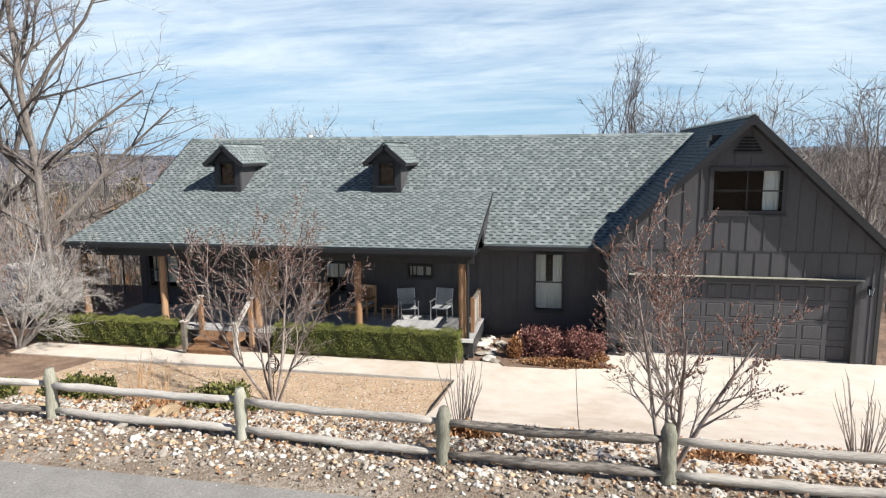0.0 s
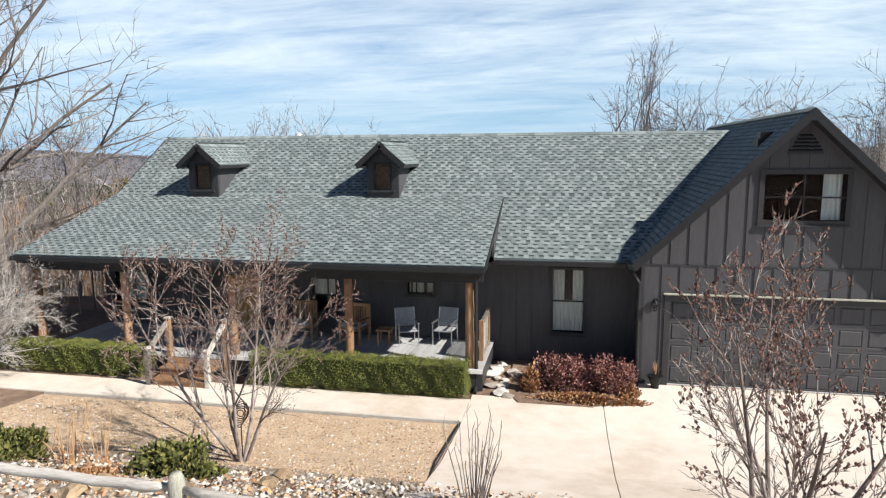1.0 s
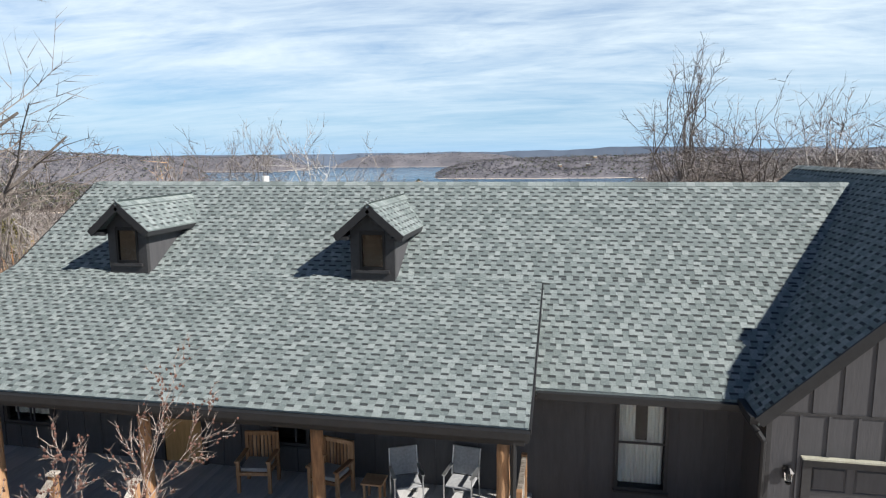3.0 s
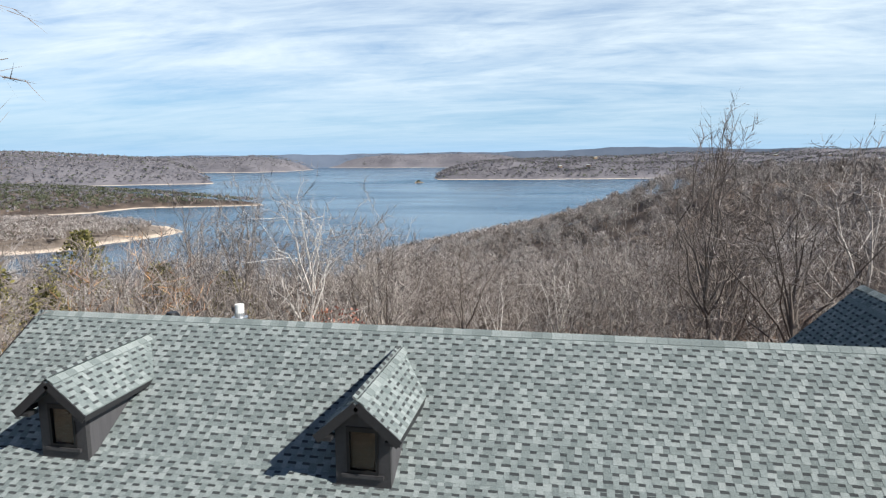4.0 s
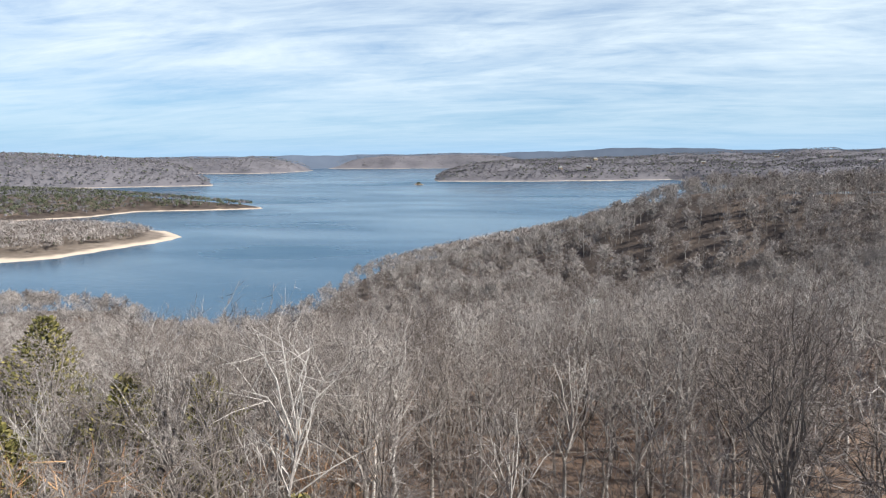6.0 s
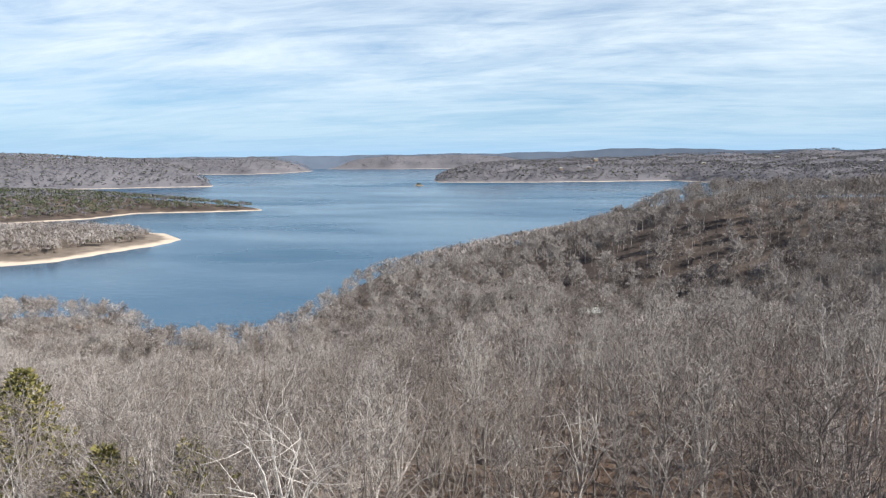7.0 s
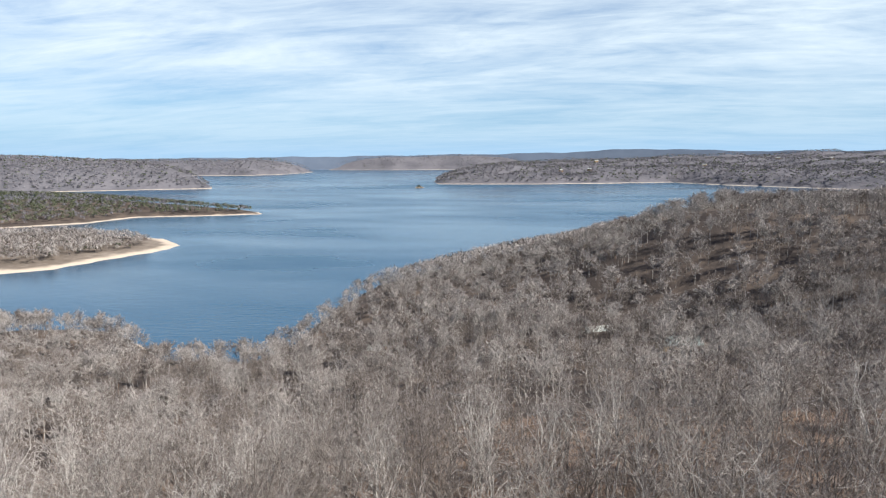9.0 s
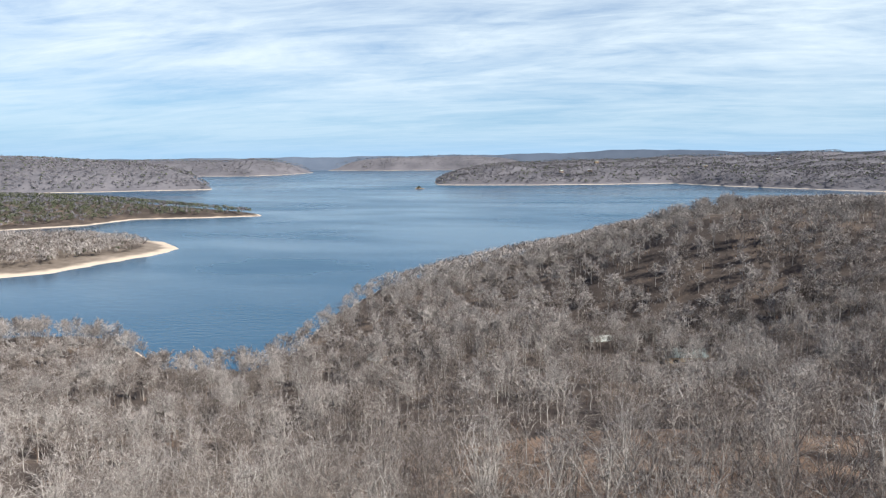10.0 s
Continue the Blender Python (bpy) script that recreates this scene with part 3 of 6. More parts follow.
cheek.hexa([(STEP_X - 0.06, EAVE_Y + 0.1, main_z(EAVE_Y + 0.1) - 0.1), (STEP_X - 0.01, EAVE_Y + 0.1, main_z(EAVE_Y + 0.1) - 0.1), (STEP_X - 0.01, KINK_Y, KINK_Z - 0.1), (STEP_X - 0.06, KINK_Y, KINK_Z - 0.1),
            (STEP_X - 0.06, EAVE_Y + 0.1, porch_z(EAVE_Y + 0.1) - 0.1), (STEP_X - 0.01, EAVE_Y + 0.1, porch_z(EAVE_Y + 0.1) - 0.1), (STEP_X - 0.01, KINK_Y, KINK_Z - 0.06), (STEP_X - 0.06, KINK_Y, KINK_Z - 0.06)])
part("roof_cheek", cheek, SIDING, house)
for sx, ex in ((APEX_X, G_LEFT), (APEX_X, G_RIGHT)):
    bar("rake", (sx, G_FRONT - 0.02, APEX_Z - 0.1), (ex, G_FRONT - 0.02, garage_z(ex) - 0.1), 0.04, 0.17, FASCIA, house, "dark painted rake board")
    sof = Geo()
    sof.slab([(sx, G_FRONT, APEX_Z - 0.17), (ex, G_FRONT, garage_z(ex) - 0.17), (ex, 0.0, garage_z(ex) - 0.17), (sx, 0.0, APEX_Z - 0.17)], (0, 0, -0.02))
    part("soffit", sof, FASCIA, house)
for gx, sgn in ((G_LEFT, -1), (G_RIGHT, 1)):
    y_end = EAVE_Y if sgn < 0 else G_BACK
    bar("gutter", (gx + sgn * 0.06, G_FRONT, garage_z(gx) - 0.08), (gx + sgn * 0.06, y_end, garage_z(gx) - 0.08), 0.11, 0.11, FASCIA, house)
peak = Geo()
peak.hexa([(APEX_X - 0.12, G_FRONT - 0.045, APEX_Z - 0.26), (APEX_X + 0.12, G_FRONT - 0.045, APEX_Z - 0.26), (APEX_X + 0.12, G_FRONT - 0.001, APEX_Z - 0.26), (APEX_X - 0.12, G_FRONT - 0.001, APEX_Z - 0.26),
           (APEX_X - 0.02, G_FRONT - 0.045, APEX_Z + 0.0), (APEX_X + 0.02, G_FRONT - 0.045, APEX_Z + 0.0), (APEX_X + 0.02, G_FRONT - 0.001, APEX_Z + 0.0), (APEX_X - 0.02, G_FRONT - 0.001, APEX_Z + 0.0)])
part("rake_peak", peak, FASCIA, house)
# downspouts
for pts in ([(-0.95, 0.22, 2.82), (-0.80, -0.02, 2.62), (-0.72, -0.06, 2.5), (-0.72, -0.06, 0.12), (-0.72, -0.22, 0.05)],
            [(-4.38, -1.5, 2.93), (-4.46, -1.12, 2.7), (-4.46, -1.12, 0.1), (-4.46, -1.35, 0.04)]):
    dg = Geo()
    for a, c in zip(pts, pts[1:]):
        dg.tube(a, c, 0.045, 0.045, 8, cap=True)
    part("downspout", dg, FASCIA, house, "dark metal downspout")
# battens on the garage front, shifted above the flashing
boxpart("band_board", TRIM, house, -0.66, 6.1, -0.014, -0.002, 2.93, 2.97)
for z0, shift in ((0.0, 0.0), (2.975, 0.17)):
    x = -0.62 + shift
    while x < 6.1:
        top = garage_z(x + 0.02) - 0.2
        spans = [(z0 if z0 else 0.02, 2.925 if not z0 else top)]
        if not z0 and -0.12 < x < DOOR_W + 0.1:
            spans = [(DOOR_H + 0.16, 2.925)]
        if z0 and UW[0] - 0.2 < x < UW[1] + 0.16:
            spans = [(z0, UW[2] - 0.14), (UW[3] + 0.14, top)]
        for a, c in spans:
            if c - a > 0.1:
                boxpart("batten", SIDING, house, x, x + 0.045, -0.02, -0.0005, a, c)
        x += 0.405
x = -15.9
while x < -0.75:
    if not (-2.95 < x < -1.82 or -12.05 < x < -11.05):
        boxpart("batten", SIDING, house, x, x + 0.04, WALL_Y - 0.02, WALL_Y - 0.0005, DECK_Z if x < -4.6 else 0.05, 2.84)
    x += 0.405
boxpart("corner_board", TRIM, house, -0.68, -0.60, -0.03, -0.002, 0.0, 2.925)
boxpart("corner_board", TRIM, house, 6.02, 6.12, -0.03, -0.002, 0.0, 2.925)
vent = thing("gable_vent", "dark louvred vent high on the gable", "vent", at=(APEX_X, -0.004, 5.5))
boxpart("frame", TRIM, vent, -0.36, 0.36, -0.03, -0.004, 0.0, 0.05)
for i in range(5):
    lg = Geo()
    w_ = 0.34 - 0.05 * i
    lg.hexa([(-w_, -0.035, 0.06 + i * 0.08), (w_, -0.035, 0.06 + i * 0.08), (w_, -0.005, 0.10 + i * 0.08), (-w_, -0.005, 0.10 + i * 0.08),
             (-w_, -0.035, 0.075 + i * 0.08), (w_, -0.035, 0.075 + i * 0.08), (w_, -0.005, 0.115 + i * 0.08), (-w_, -0.005, 0.115 + i * 0.08)])
    part("slat", lg, FASCIA, vent)


def window(name, x0, x1, z0, z1, y, cols, rows, frame_mat, label, curtain=None, depth=0.09, trim=0.09, parent=None, deep=0.6):
    """A framed window in a wall that faces the road: frame, sill, glass, bars, and what hangs behind it."""
    w = parent or tagged(thing(name, label, "window"), kind="structure")
    fg = Geo()
    for b_ in ((x0 - trim, x0, z0 - trim, z1 + trim), (x1, x1 + trim, z0 - trim, z1 + trim), (x0, x1, z1, z1 + trim), (x0, x1, z0 - trim, z0)):
        fg.box(b_[0], b_[1], y - 0.035, y + depth, b_[2], b_[3])
    part("window_frame", fg, frame_mat, w)
    boxpart("window_sill", frame_mat, w, x0 - trim - 0.02, x1 + trim + 0.02, y - 0.07, y + 0.02, z0 - trim - 0.03, z0 - trim + 0.005)
    pg = Geo()
    pg.box(x0, x1, y + depth * 0.6, y + depth * 0.6 + 0.006, z0, z1)
    p_ = part("pane", pg, GLASS, w, "clear window glass")
    p_.visible_shadow = False
    for i in range(1, cols):
        xx = x0 + (x1 - x0) * i / cols
        boxpart("muntin", frame_mat, w, xx - 0.015, xx + 0.015, y + depth * 0.2, y + depth * 0.55, z0, z1)
    for i in range(1, rows):
        zz = z0 + (z1 - z0) * i / rows
        boxpart("muntin", frame_mat, w, x0, x1, y + depth * 0.15, y + depth * 0.5, zz - 0.018, zz + 0.018)
    # shallow box painted near black in place of an unlit room
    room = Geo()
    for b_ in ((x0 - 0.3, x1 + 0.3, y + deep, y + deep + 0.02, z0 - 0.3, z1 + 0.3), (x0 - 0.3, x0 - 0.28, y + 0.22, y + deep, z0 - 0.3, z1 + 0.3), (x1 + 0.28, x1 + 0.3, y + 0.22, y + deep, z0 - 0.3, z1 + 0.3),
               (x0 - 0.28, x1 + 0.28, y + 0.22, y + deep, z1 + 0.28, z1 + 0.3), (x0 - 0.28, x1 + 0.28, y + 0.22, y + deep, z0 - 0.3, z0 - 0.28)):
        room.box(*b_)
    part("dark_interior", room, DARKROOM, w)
    for ci_, (a, c, zb) in enumerate(curtain or ()):
        zt_ = z1 if ci_ < 2 else (z0 + z1) / 2
        cg = Geo()
        n = 14
        for i in range(n):
            xa, xb = a + (c - a) * i / n, a + (c - a) * (i + 1) / n
            ya, yb = y + 0.17 + 0.02 * math.sin(i * 1.9), y + 0.17 + 0.02 * math.sin((i + 1) * 1.9)
            cg.hexa([(xa, ya, zb), (xb, yb, zb), (xb, yb + 0.006, zb), (xa, ya + 0.006, zb), (xa, ya, zt_), (xb, yb, zt_), (xb, yb + 0.006, zt_), (xa, ya + 0.006, zt_)])
        part("curtain", cg, CURTAIN, w, "pale hanging curtain")
    return w


window("window_1", *UW, 0.0, 2, 2, TRIM, "upper gable window with dark frame and pale curtain", [(3.16, 3.56, UW[2])], trim=0.11, deep=2.4)
window("window_2", -2.76, -1.96, 0.88, 2.56, WALL_Y - 0.05, 1, 2, TRIM, "tall dark-framed window with pale curtains", [(-2.75, -2.46, 0.89), (-2.25, -1.97, 0.89), (-2.46, -2.25, 0.89)], trim=0.06)
window("window_3", -6.68, -5.96, 1.78, 2.1, WALL_Y - 0.05, 3, 1, TRIM, "small high porch window with dark frame and pale blind", [(-6.67, -5.97, 1.79)], trim=0.05)
window("window_4", -9.45, -8.75, 1.2, 2.12, WALL_Y - 0.05, 1, 2, TRIM, "dark-framed porch window with pale woven blind half drawn", [(-9.44, -8.76, 1.62)], trim=0.06)
window("window_5", -15.7, -14.6, 1.2, 2.3, WALL_Y - 0.05, 2, 2, TRIM, "dark-framed porch window with pale woven blind", [(-15.68, -14.62, 1.3)], trim=0.06)

# front door
door = tagged(thing("door_1", "tan wooden front door with small lights at the top", "door"), kind="structure")
boxpart("door_leaf", material("tan_paint", (0.40, 0.24, 0.10), scale=9, rough=0.6, stretch=(3, 3, 0.3)), door, -11.9, -11.06, WALL_Y - 0.05, WALL_Y - 0.005, DECK_Z + 0.02, 2.45, bevel=0.006)
# door lights as near-black blocks, the dark indoors put into the colour
for i in range(3):
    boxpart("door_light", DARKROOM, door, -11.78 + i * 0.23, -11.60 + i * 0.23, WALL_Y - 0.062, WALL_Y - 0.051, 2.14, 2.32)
for x0 in (-11.99, -11.05):
    boxpart("door_frame", TRIM, door, x0, x0 + 0.08, WALL_Y - 0.07, WALL_Y - 0.003, DECK_Z, 2.54)
kn = Geo()
kn.tube((-11.13, WALL_Y - 0.06, 1.5), (-11.13, WALL_Y - 0.12, 1.5), 0.03, 0.035, 10, cap=True)
part("door_handle", kn, BLACK, door)

# garage door: four sections of nine raised panels
gdoor = tagged(thing("garage_door", "charcoal sectional garage door with raised panels", "garage door", at=(0, 0.13, 0)), kind="structure")
panel_mesh = Geo()
pw_, ph_ = DOOR_W / 9, DOOR_H / 4
for a, c, y0, y1 in ((0.05, 0.06, 0.0, -0.012),):
    o = [(a, 0, c), (pw_ - a, 0, c), (pw_ - a, 0, ph_ - c), (a, 0, ph_ - c)]
    groove = [(x_ + (0.02 if x_ < pw_ / 2 else -0.02), 0.016, z_ + (0.02 if z_ < ph_ / 2 else -0.02)) for x_, _, z_ in o]
    field = [(x_ + (0.045 if x_ < pw_ / 2 else -0.045), -0.006, z_ + (0.045 if z_ < ph_ / 2 else -0.045)) for x_, _, z_ in o]
    for r0, r1 in ((o, groove), (groove, field)):
        for i in range(4):
            j = (i + 1) % 4
            panel_mesh.poly((r0[i], r0[j], r1[j], r1[i]))
    panel_mesh.poly(field)
    for bx in ((0.0, a, 0.0, ph_), (pw_ - a, pw_, 0.0, ph_), (a, pw_ - a, 0.0, c), (a, pw_ - a, ph_ - c, ph_)):
        panel_mesh.poly([(bx[0], 0, bx[2]), (bx[1], 0, bx[2]), (bx[1], 0, bx[3]), (bx[0], 0, bx[3])])
panel_mesh = panel_mesh.mesh("panel", SIDING)
for r_ in range(4):
    sec = boxpart("section", SIDING, gdoor, 0.0, DOOR_W, 0.02, 0.06, r_ * ph_ + 0.006, (r_ + 1) * ph_ - 0.004)
    for c_ in range(9):
        o_ = new("panel", panel_mesh)
        o_.parent = sec
        o_.matrix_basis = Matrix.Translation((c_ * pw_, 0, r_ * ph_)) @ Matrix.Diagonal((1, 1, 0.985, 1))
for x0, x1, z0, z1 in ((-0.13, 0.0, 0.0, DOOR_H + 0.13), (DOOR_W, DOOR_W + 0.13, 0.0, DOOR_H + 0.13), (0.0, DOOR_W, DOOR_H, DOOR_H + 0.13)):
    boxpart("door_trim", TRIM, gdoor, x0, x1, -0.17, -0.132, z0, z1, "grey painted door trim")
boxpart("drip_cap", POST_WOOD, gdoor, -0.16, DOOR_W + 0.16, -0.235, -0.133, DOOR_H + 0.132, DOOR_H + 0.16, "pale weathered drip cap")
boxpart("weather_strip", WHITE, gdoor, 0.0, DOOR_W, -0.02, 0.03, 0.0, 0.02)


def wall_lantern(x, z):
    ln = thing("wall_lantern", "small black lantern with clear glass on the garage wall", "lamp", "garage lanterns", at=(x, -0.03, z))
    boxpart("back_plate", BLACK, ln, -0.05, 0.05, -0.02, 0.0, -0.1, 0.12)
    a = Geo()
    a.tube((0, -0.02, 0.06), (0, -0.10, 0.16), 0.012, 0.012, 6, cap=True)
    a.tube((0, -0.10, 0.16), (0, -0.13, 0.10), 0.012, 0.012, 6, cap=True)
    part("arm", a, BLACK, ln)
    b_ = Geo()
    b_.tube((0, -0.13, -0.10), (0, -0.13, 0.07), 0.045, 0.065, 8, cap=True)
    part("glass", b_, GLASS, ln)
    c = Geo()
    c.tube((0, -0.13, 0.07), (0, -0.13, 0.13), 0.085, 0.02, 8, cap=True)
    part("cap", c, BLACK, ln)
    c = Geo()
    c.tube((0, -0.13, -0.13), (0, -0.13, -0.10), 0.03, 0.05, 8, cap=True)
    part("finial", c, BLACK, ln)


wall_lantern(-0.36, 2.0)
wall_lantern(5.80, 2.0)
pot = thing("planter", "dark urn with dry plant beside the garage door", "planter", at=(-0.3, -0.25, 0))
pg = Geo()
for a, c, r0, r1 in ((0, 0.05, 0.1, 0.09), (0.05, 0.28, 0.08, 0.16), (0.28, 0.33, 0.18, 0.18)):
    pg.tube((0, 0, a), (0, 0, c), r0, r1, 14, cap=True)
part("urn", pg, BLACK, pot)
rng = random.Random(5)
tw = Geo()
for i in range(40):
    a = rng.uniform(0, 6.28)
    tw.blade((0, 0, 0.3), (0.18 * math.cos(a) * rng.random(), 0.18 * math.sin(a) * rng.random(), rng.uniform(0.45, 0.75)), 0.008, (math.sin(a), -math.cos(a), 0))
part("dry_plant", tw, DRYGRASS, pot)


# dormers
def dormer(cx):
    d = thing("dormer", "small dark gabled roof dormer with a wooden window", "dormer", "roof dormers", at=(cx, 2.38, 0))
    hw, zt, base = 0.4725, 5.34, main_z(2.38) - 0.06
    fr = Geo()
    fr.box(-hw, -0.27, 0, 0.1, base, zt)
    fr.box(0.27, hw, 0, 0.1, base, zt)
    fr.box(-0.27, 0.27, 0, 0.1, base, 4.53)
    n = len(fr.v)
    fr.v += [(-hw, 0, zt), (hw, 0, zt), (0, 0, 5.76), (-hw, 0.1, zt), (hw, 0.1, zt), (0, 0.1, 5.76)]
    fr.f += [(n, n + 1, n + 2), (n + 5, n + 4, n + 3)]
    fr.m += [0, 0]
    part("front_wall", fr, TRIM, d)
    for s in (-1, 1):
        ck = Geo()
        y_back = (5.3 - main_z(2.38)) / PITCH_MAIN
        a, c = (s * hw, s * (hw - 0.06)) if s < 0 else (s * (hw - 0.06), s * hw)
        ck.hexa([(a, 0.1, base), (c, 0.1, base), (c, y_back, 5.24), (a, y_back, 5.24), (a, 0.1, zt), (c, 0.1, zt), (c, y_back, zt), (a, y_back, zt)])
        part("cheek", ck, SIDING, d)
        y_r, y_e = (5.88 - main_z(2.38)) / PITCH_MAIN, (5.29 - main_z(2.38)) / PITCH_MAIN
        rf = Geo()
        pts = [(0.0, -0.26, 5.89), (0.0, y_r, 5.89), (s * 0.70, y_e, 5.29), (s * 0.70, -0.26, 5.29)]
        rf.slab(pts if s < 0 else pts[::-1], (0, 0, -0.05))
        part("roof_slope", rf, SHINGLE, d, "shingled dormer roof")
        bar("bargeboard", (0.0, -0.275, 5.81), (s * 0.70, -0.275, 5.21), 0.03, 0.15, FASCIA, d)
        bar("eave_board", (s * 0.69, -0.26, 5.22), (s * 0.69, y_e, 5.22), 0.03, 0.10, FASCIA, d)
        bar("cornice", (s * 0.45, -0.14, 5.20), (s * 0.70, -0.14, 5.20), 0.22, 0.06, FASCIA, d)
    wf = Geo()
    for b_ in ((-0.27, -0.22, 4.53, zt), (0.22, 0.27, 4.53, zt), (-0.22, 0.22, 4.53, 4.59), (-0.22, 0.22, 5.26, zt)):
        wf.box(b_[0], b_[1], -0.02, 0.06, b_[2], b_[3])
    win = part("window_frame", wf, BLACK, d)
    boxpart("blind", BLIND, win, -0.22, 0.22, 0.05, 0.06, 4.59, 5.26, "brown wooden blind")
    pn = boxpart("pane", GLASS, win, -0.22, 0.22, 0.02, 0.026, 4.59, 5.26)
    pn.visible_shadow = False
    boxpart("sill", TRIM, d, -0.36, 0.36, -0.05, 0.02, 4.47, 4.53)
    boxpart("apron_flashing", TRIM, d, -hw - 0.03, hw + 0.03, -0.04, -0.003, base, base + 0.14)
    return d


dormer(-13.33)
dormer(-7.67)

# ---- porch ----
deck = thing("porch_deck", "grey-painted timber porch deck", "porch floor", kind="structure")
dm = Geo()
dm.box(0, 0.137, -1.18, WALL_Y, DECK_Z - 0.03, DECK_Z)
dm = dm.mesh("plank", PLANK)
for i in range(84):
    o_ = new("plank", dm)
    o_.parent = deck
    o_.matrix_basis = Matrix.Translation((-16.1 + i * 0.1405, 0, 0))
boxpart("skirt", TRIM, deck, -16.1, -4.3, -1.16, -1.12, 0.02, DECK_Z - 0.032)
boxpart("skirt", TRIM, deck, -4.36, -4.32, -1.12, WALL_Y, 0.02, DECK_Z - 0.032)
boxpart("edge_board", WHITE, deck, -16.1, -4.3, -1.215, -1.182, DECK_Z - 0.1, DECK_Z - 0.002)
boxpart("ceiling_board", FASCIA, house, -16.1, -4.3, -1.3, WALL_Y, 2.80, 2.83)
boxpart("porch_beam", FASCIA, house, -16.3, -4.3, -1.16, -0.98, 2.62, 2.80)


def log_post(x, y, z0, z1, r, seed):
    rng_ = random.Random(seed)
    gg_ = Geo()
    n, k = 9, 10
    for i in range(n + 1):
        t = i / n
        rr_ = r * (1.05 - 0.08 * t + rng_.uniform(-0.03, 0.03)) * (1.12 if i == 0 else 1)
        ox, oy = rng_.uniform(-0.008, 0.008), rng_.uniform(-0.008, 0.008)
        for j in range(k):
            a = 2 * math.pi * j / k
            q = rr_ * (1 + 0.06 * math.sin(3 * a + seed) + rng_.uniform(-0.03, 0.03))
            gg_.v.append((ox + q * math.cos(a), oy + q * math.sin(a), (z1 - z0) * t))
    for i in range(n):
        for j in range(k):
            gg_.f.append((i * k + j, i * k + (j + 1) % k, (i + 1) * k + (j + 1) % k, (i + 1) * k + j))
            gg_.m.append(0)
    gg_.f += [tuple(range(k - 1, -1, -1)), tuple(range(n * k, n * k + k))]
    gg_.m += [0, 0]
    ob = part("porch_post", gg_, CEDAR, smooth=True)
    ob.matrix_basis = pose(x, y, z0)
    return tagged(ob, "rough peeled cedar log post on the porch", "post", "porch posts")


for i, x in enumerate((-16.35, -13.7, -10.68, -7.6, -4.62)):
    log_post(x, -1.02, DECK_Z, 2.63, 0.102, i)

# steps with timber rails
steps = thing("porch_steps", "brown timber steps up to the porch", "steps", at=(-11.6, -1.2, 0))
for i, (y0, z1) in enumerate(((-0.98, 0.18), (-0.62, 0.36))):
    boxpart("tread", CEDAR, steps, -0.72, 0.72, y0, y0 + 0.38, z1 - 0.05, z1, bevel=0.01)
    boxpart("riser", CEDAR, steps, -0.70, 0.70, y0 + 0.03, y0 + 0.06, z1 - 0.18, z1 - 0.052)
boxpart("riser", CEDAR, steps, -0.70, 0.70, -0.24, -0.21, 0.36, 0.50)
for s in (-1, 1):
    sr = thing("step_rail", "weathered timber handrail beside the porch steps", "handrail", "step rails", at=(-11.6 + s * 0.79, -1.2, 0))
    boxpart("newel", CEDAR, sr, -0.06, 0.06, -0.08, 0.04, 0.0, 1.45, bevel=0.01)
    boxpart("newel", OLD_WOOD, sr, -0.06, 0.06, -0.98, -0.86, 0.0, 0.93, bevel=0.01)
    for y0, z0 in ((-0.02, 1.45), (-0.92, 0.93)):
        boxpart("cap", OLD_WOOD, sr, -0.085, 0.085, y0 - 0.085, y0 + 0.085, z0, z0 + 0.045, bevel=0.01)
    bar("rail", (0, -0.86, 0.85), (0, -0.08, 1.36), 0.09, 0.09, OLD_WOOD, sr, "sun-bleached rail")

# end rail of the porch
er = thing("porch_end_rail", "sun-bleached slatted rail at the porch end", "railing", at=(-4.42, 0, 0))
for y0 in (-0.55, 0.75):
    boxpart("rail_post", CEDAR, er, -0.05, 0.05, y0, y0 + 0.1, DECK_Z, 1.55)
for z0 in (0.62, 1.42):
    boxpart("rail", OLD_WOOD, er, -0.04, 0.04, -0.45, 0.75, z0, z0 + 0.09)
for i in range(9):
    boxpart("slat", OLD_WOOD, er, -0.015, 0.015, -0.42 + i * 0.13, -0.35 + i * 0.13, 0.71, 1.42)


def patio_chair(x, y, rz):
    c = thing("patio_chair", "grey metal patio chair with sling seat", "chair", "patio chairs", at=(x, y, DECK_Z), rz=rz)
    for sx in (-0.26, 0.26):
        f_ = Geo()
        for a, b_ in (((sx, -0.25, 0), (sx, -0.25, 0.6)), ((sx, -0.25, 0.6), (sx, 0.22, 0.6)), ((sx, 0.28, 0), (sx, 0.22, 0.6)), ((sx, 0.2, 0.4), (sx, 0.34, 0.92))):
            f_.tube(a, b_, 0.014, 0.014, 6, cap=True)
        part("side_frame", f_, METAL, c)
        boxpart("armrest", METAL, c, sx - 0.03, sx + 0.03, -0.27, 0.22, 0.6, 0.62)
    boxpart("seat", CUSHION, c, -0.24, 0.24, -0.25, 0.22, 0.38, 0.42, bevel=0.012)
    b2 = Geo()
    b2.hexa([(-0.24, 0.21, 0.44), (0.24, 0.21, 0.44), (0.24, 0.24, 0.44), (-0.24, 0.24, 0.44), (-0.24, 0.33, 0.92), (0.24, 0.33, 0.92), (0.24, 0.36, 0.92), (-0.24, 0.36, 0.92)])
    part("backrest", b2, CUSHION, c)


patio_chair(-5.55, 0.72, -8)
patio_chair(-6.55, 0.55, 25)


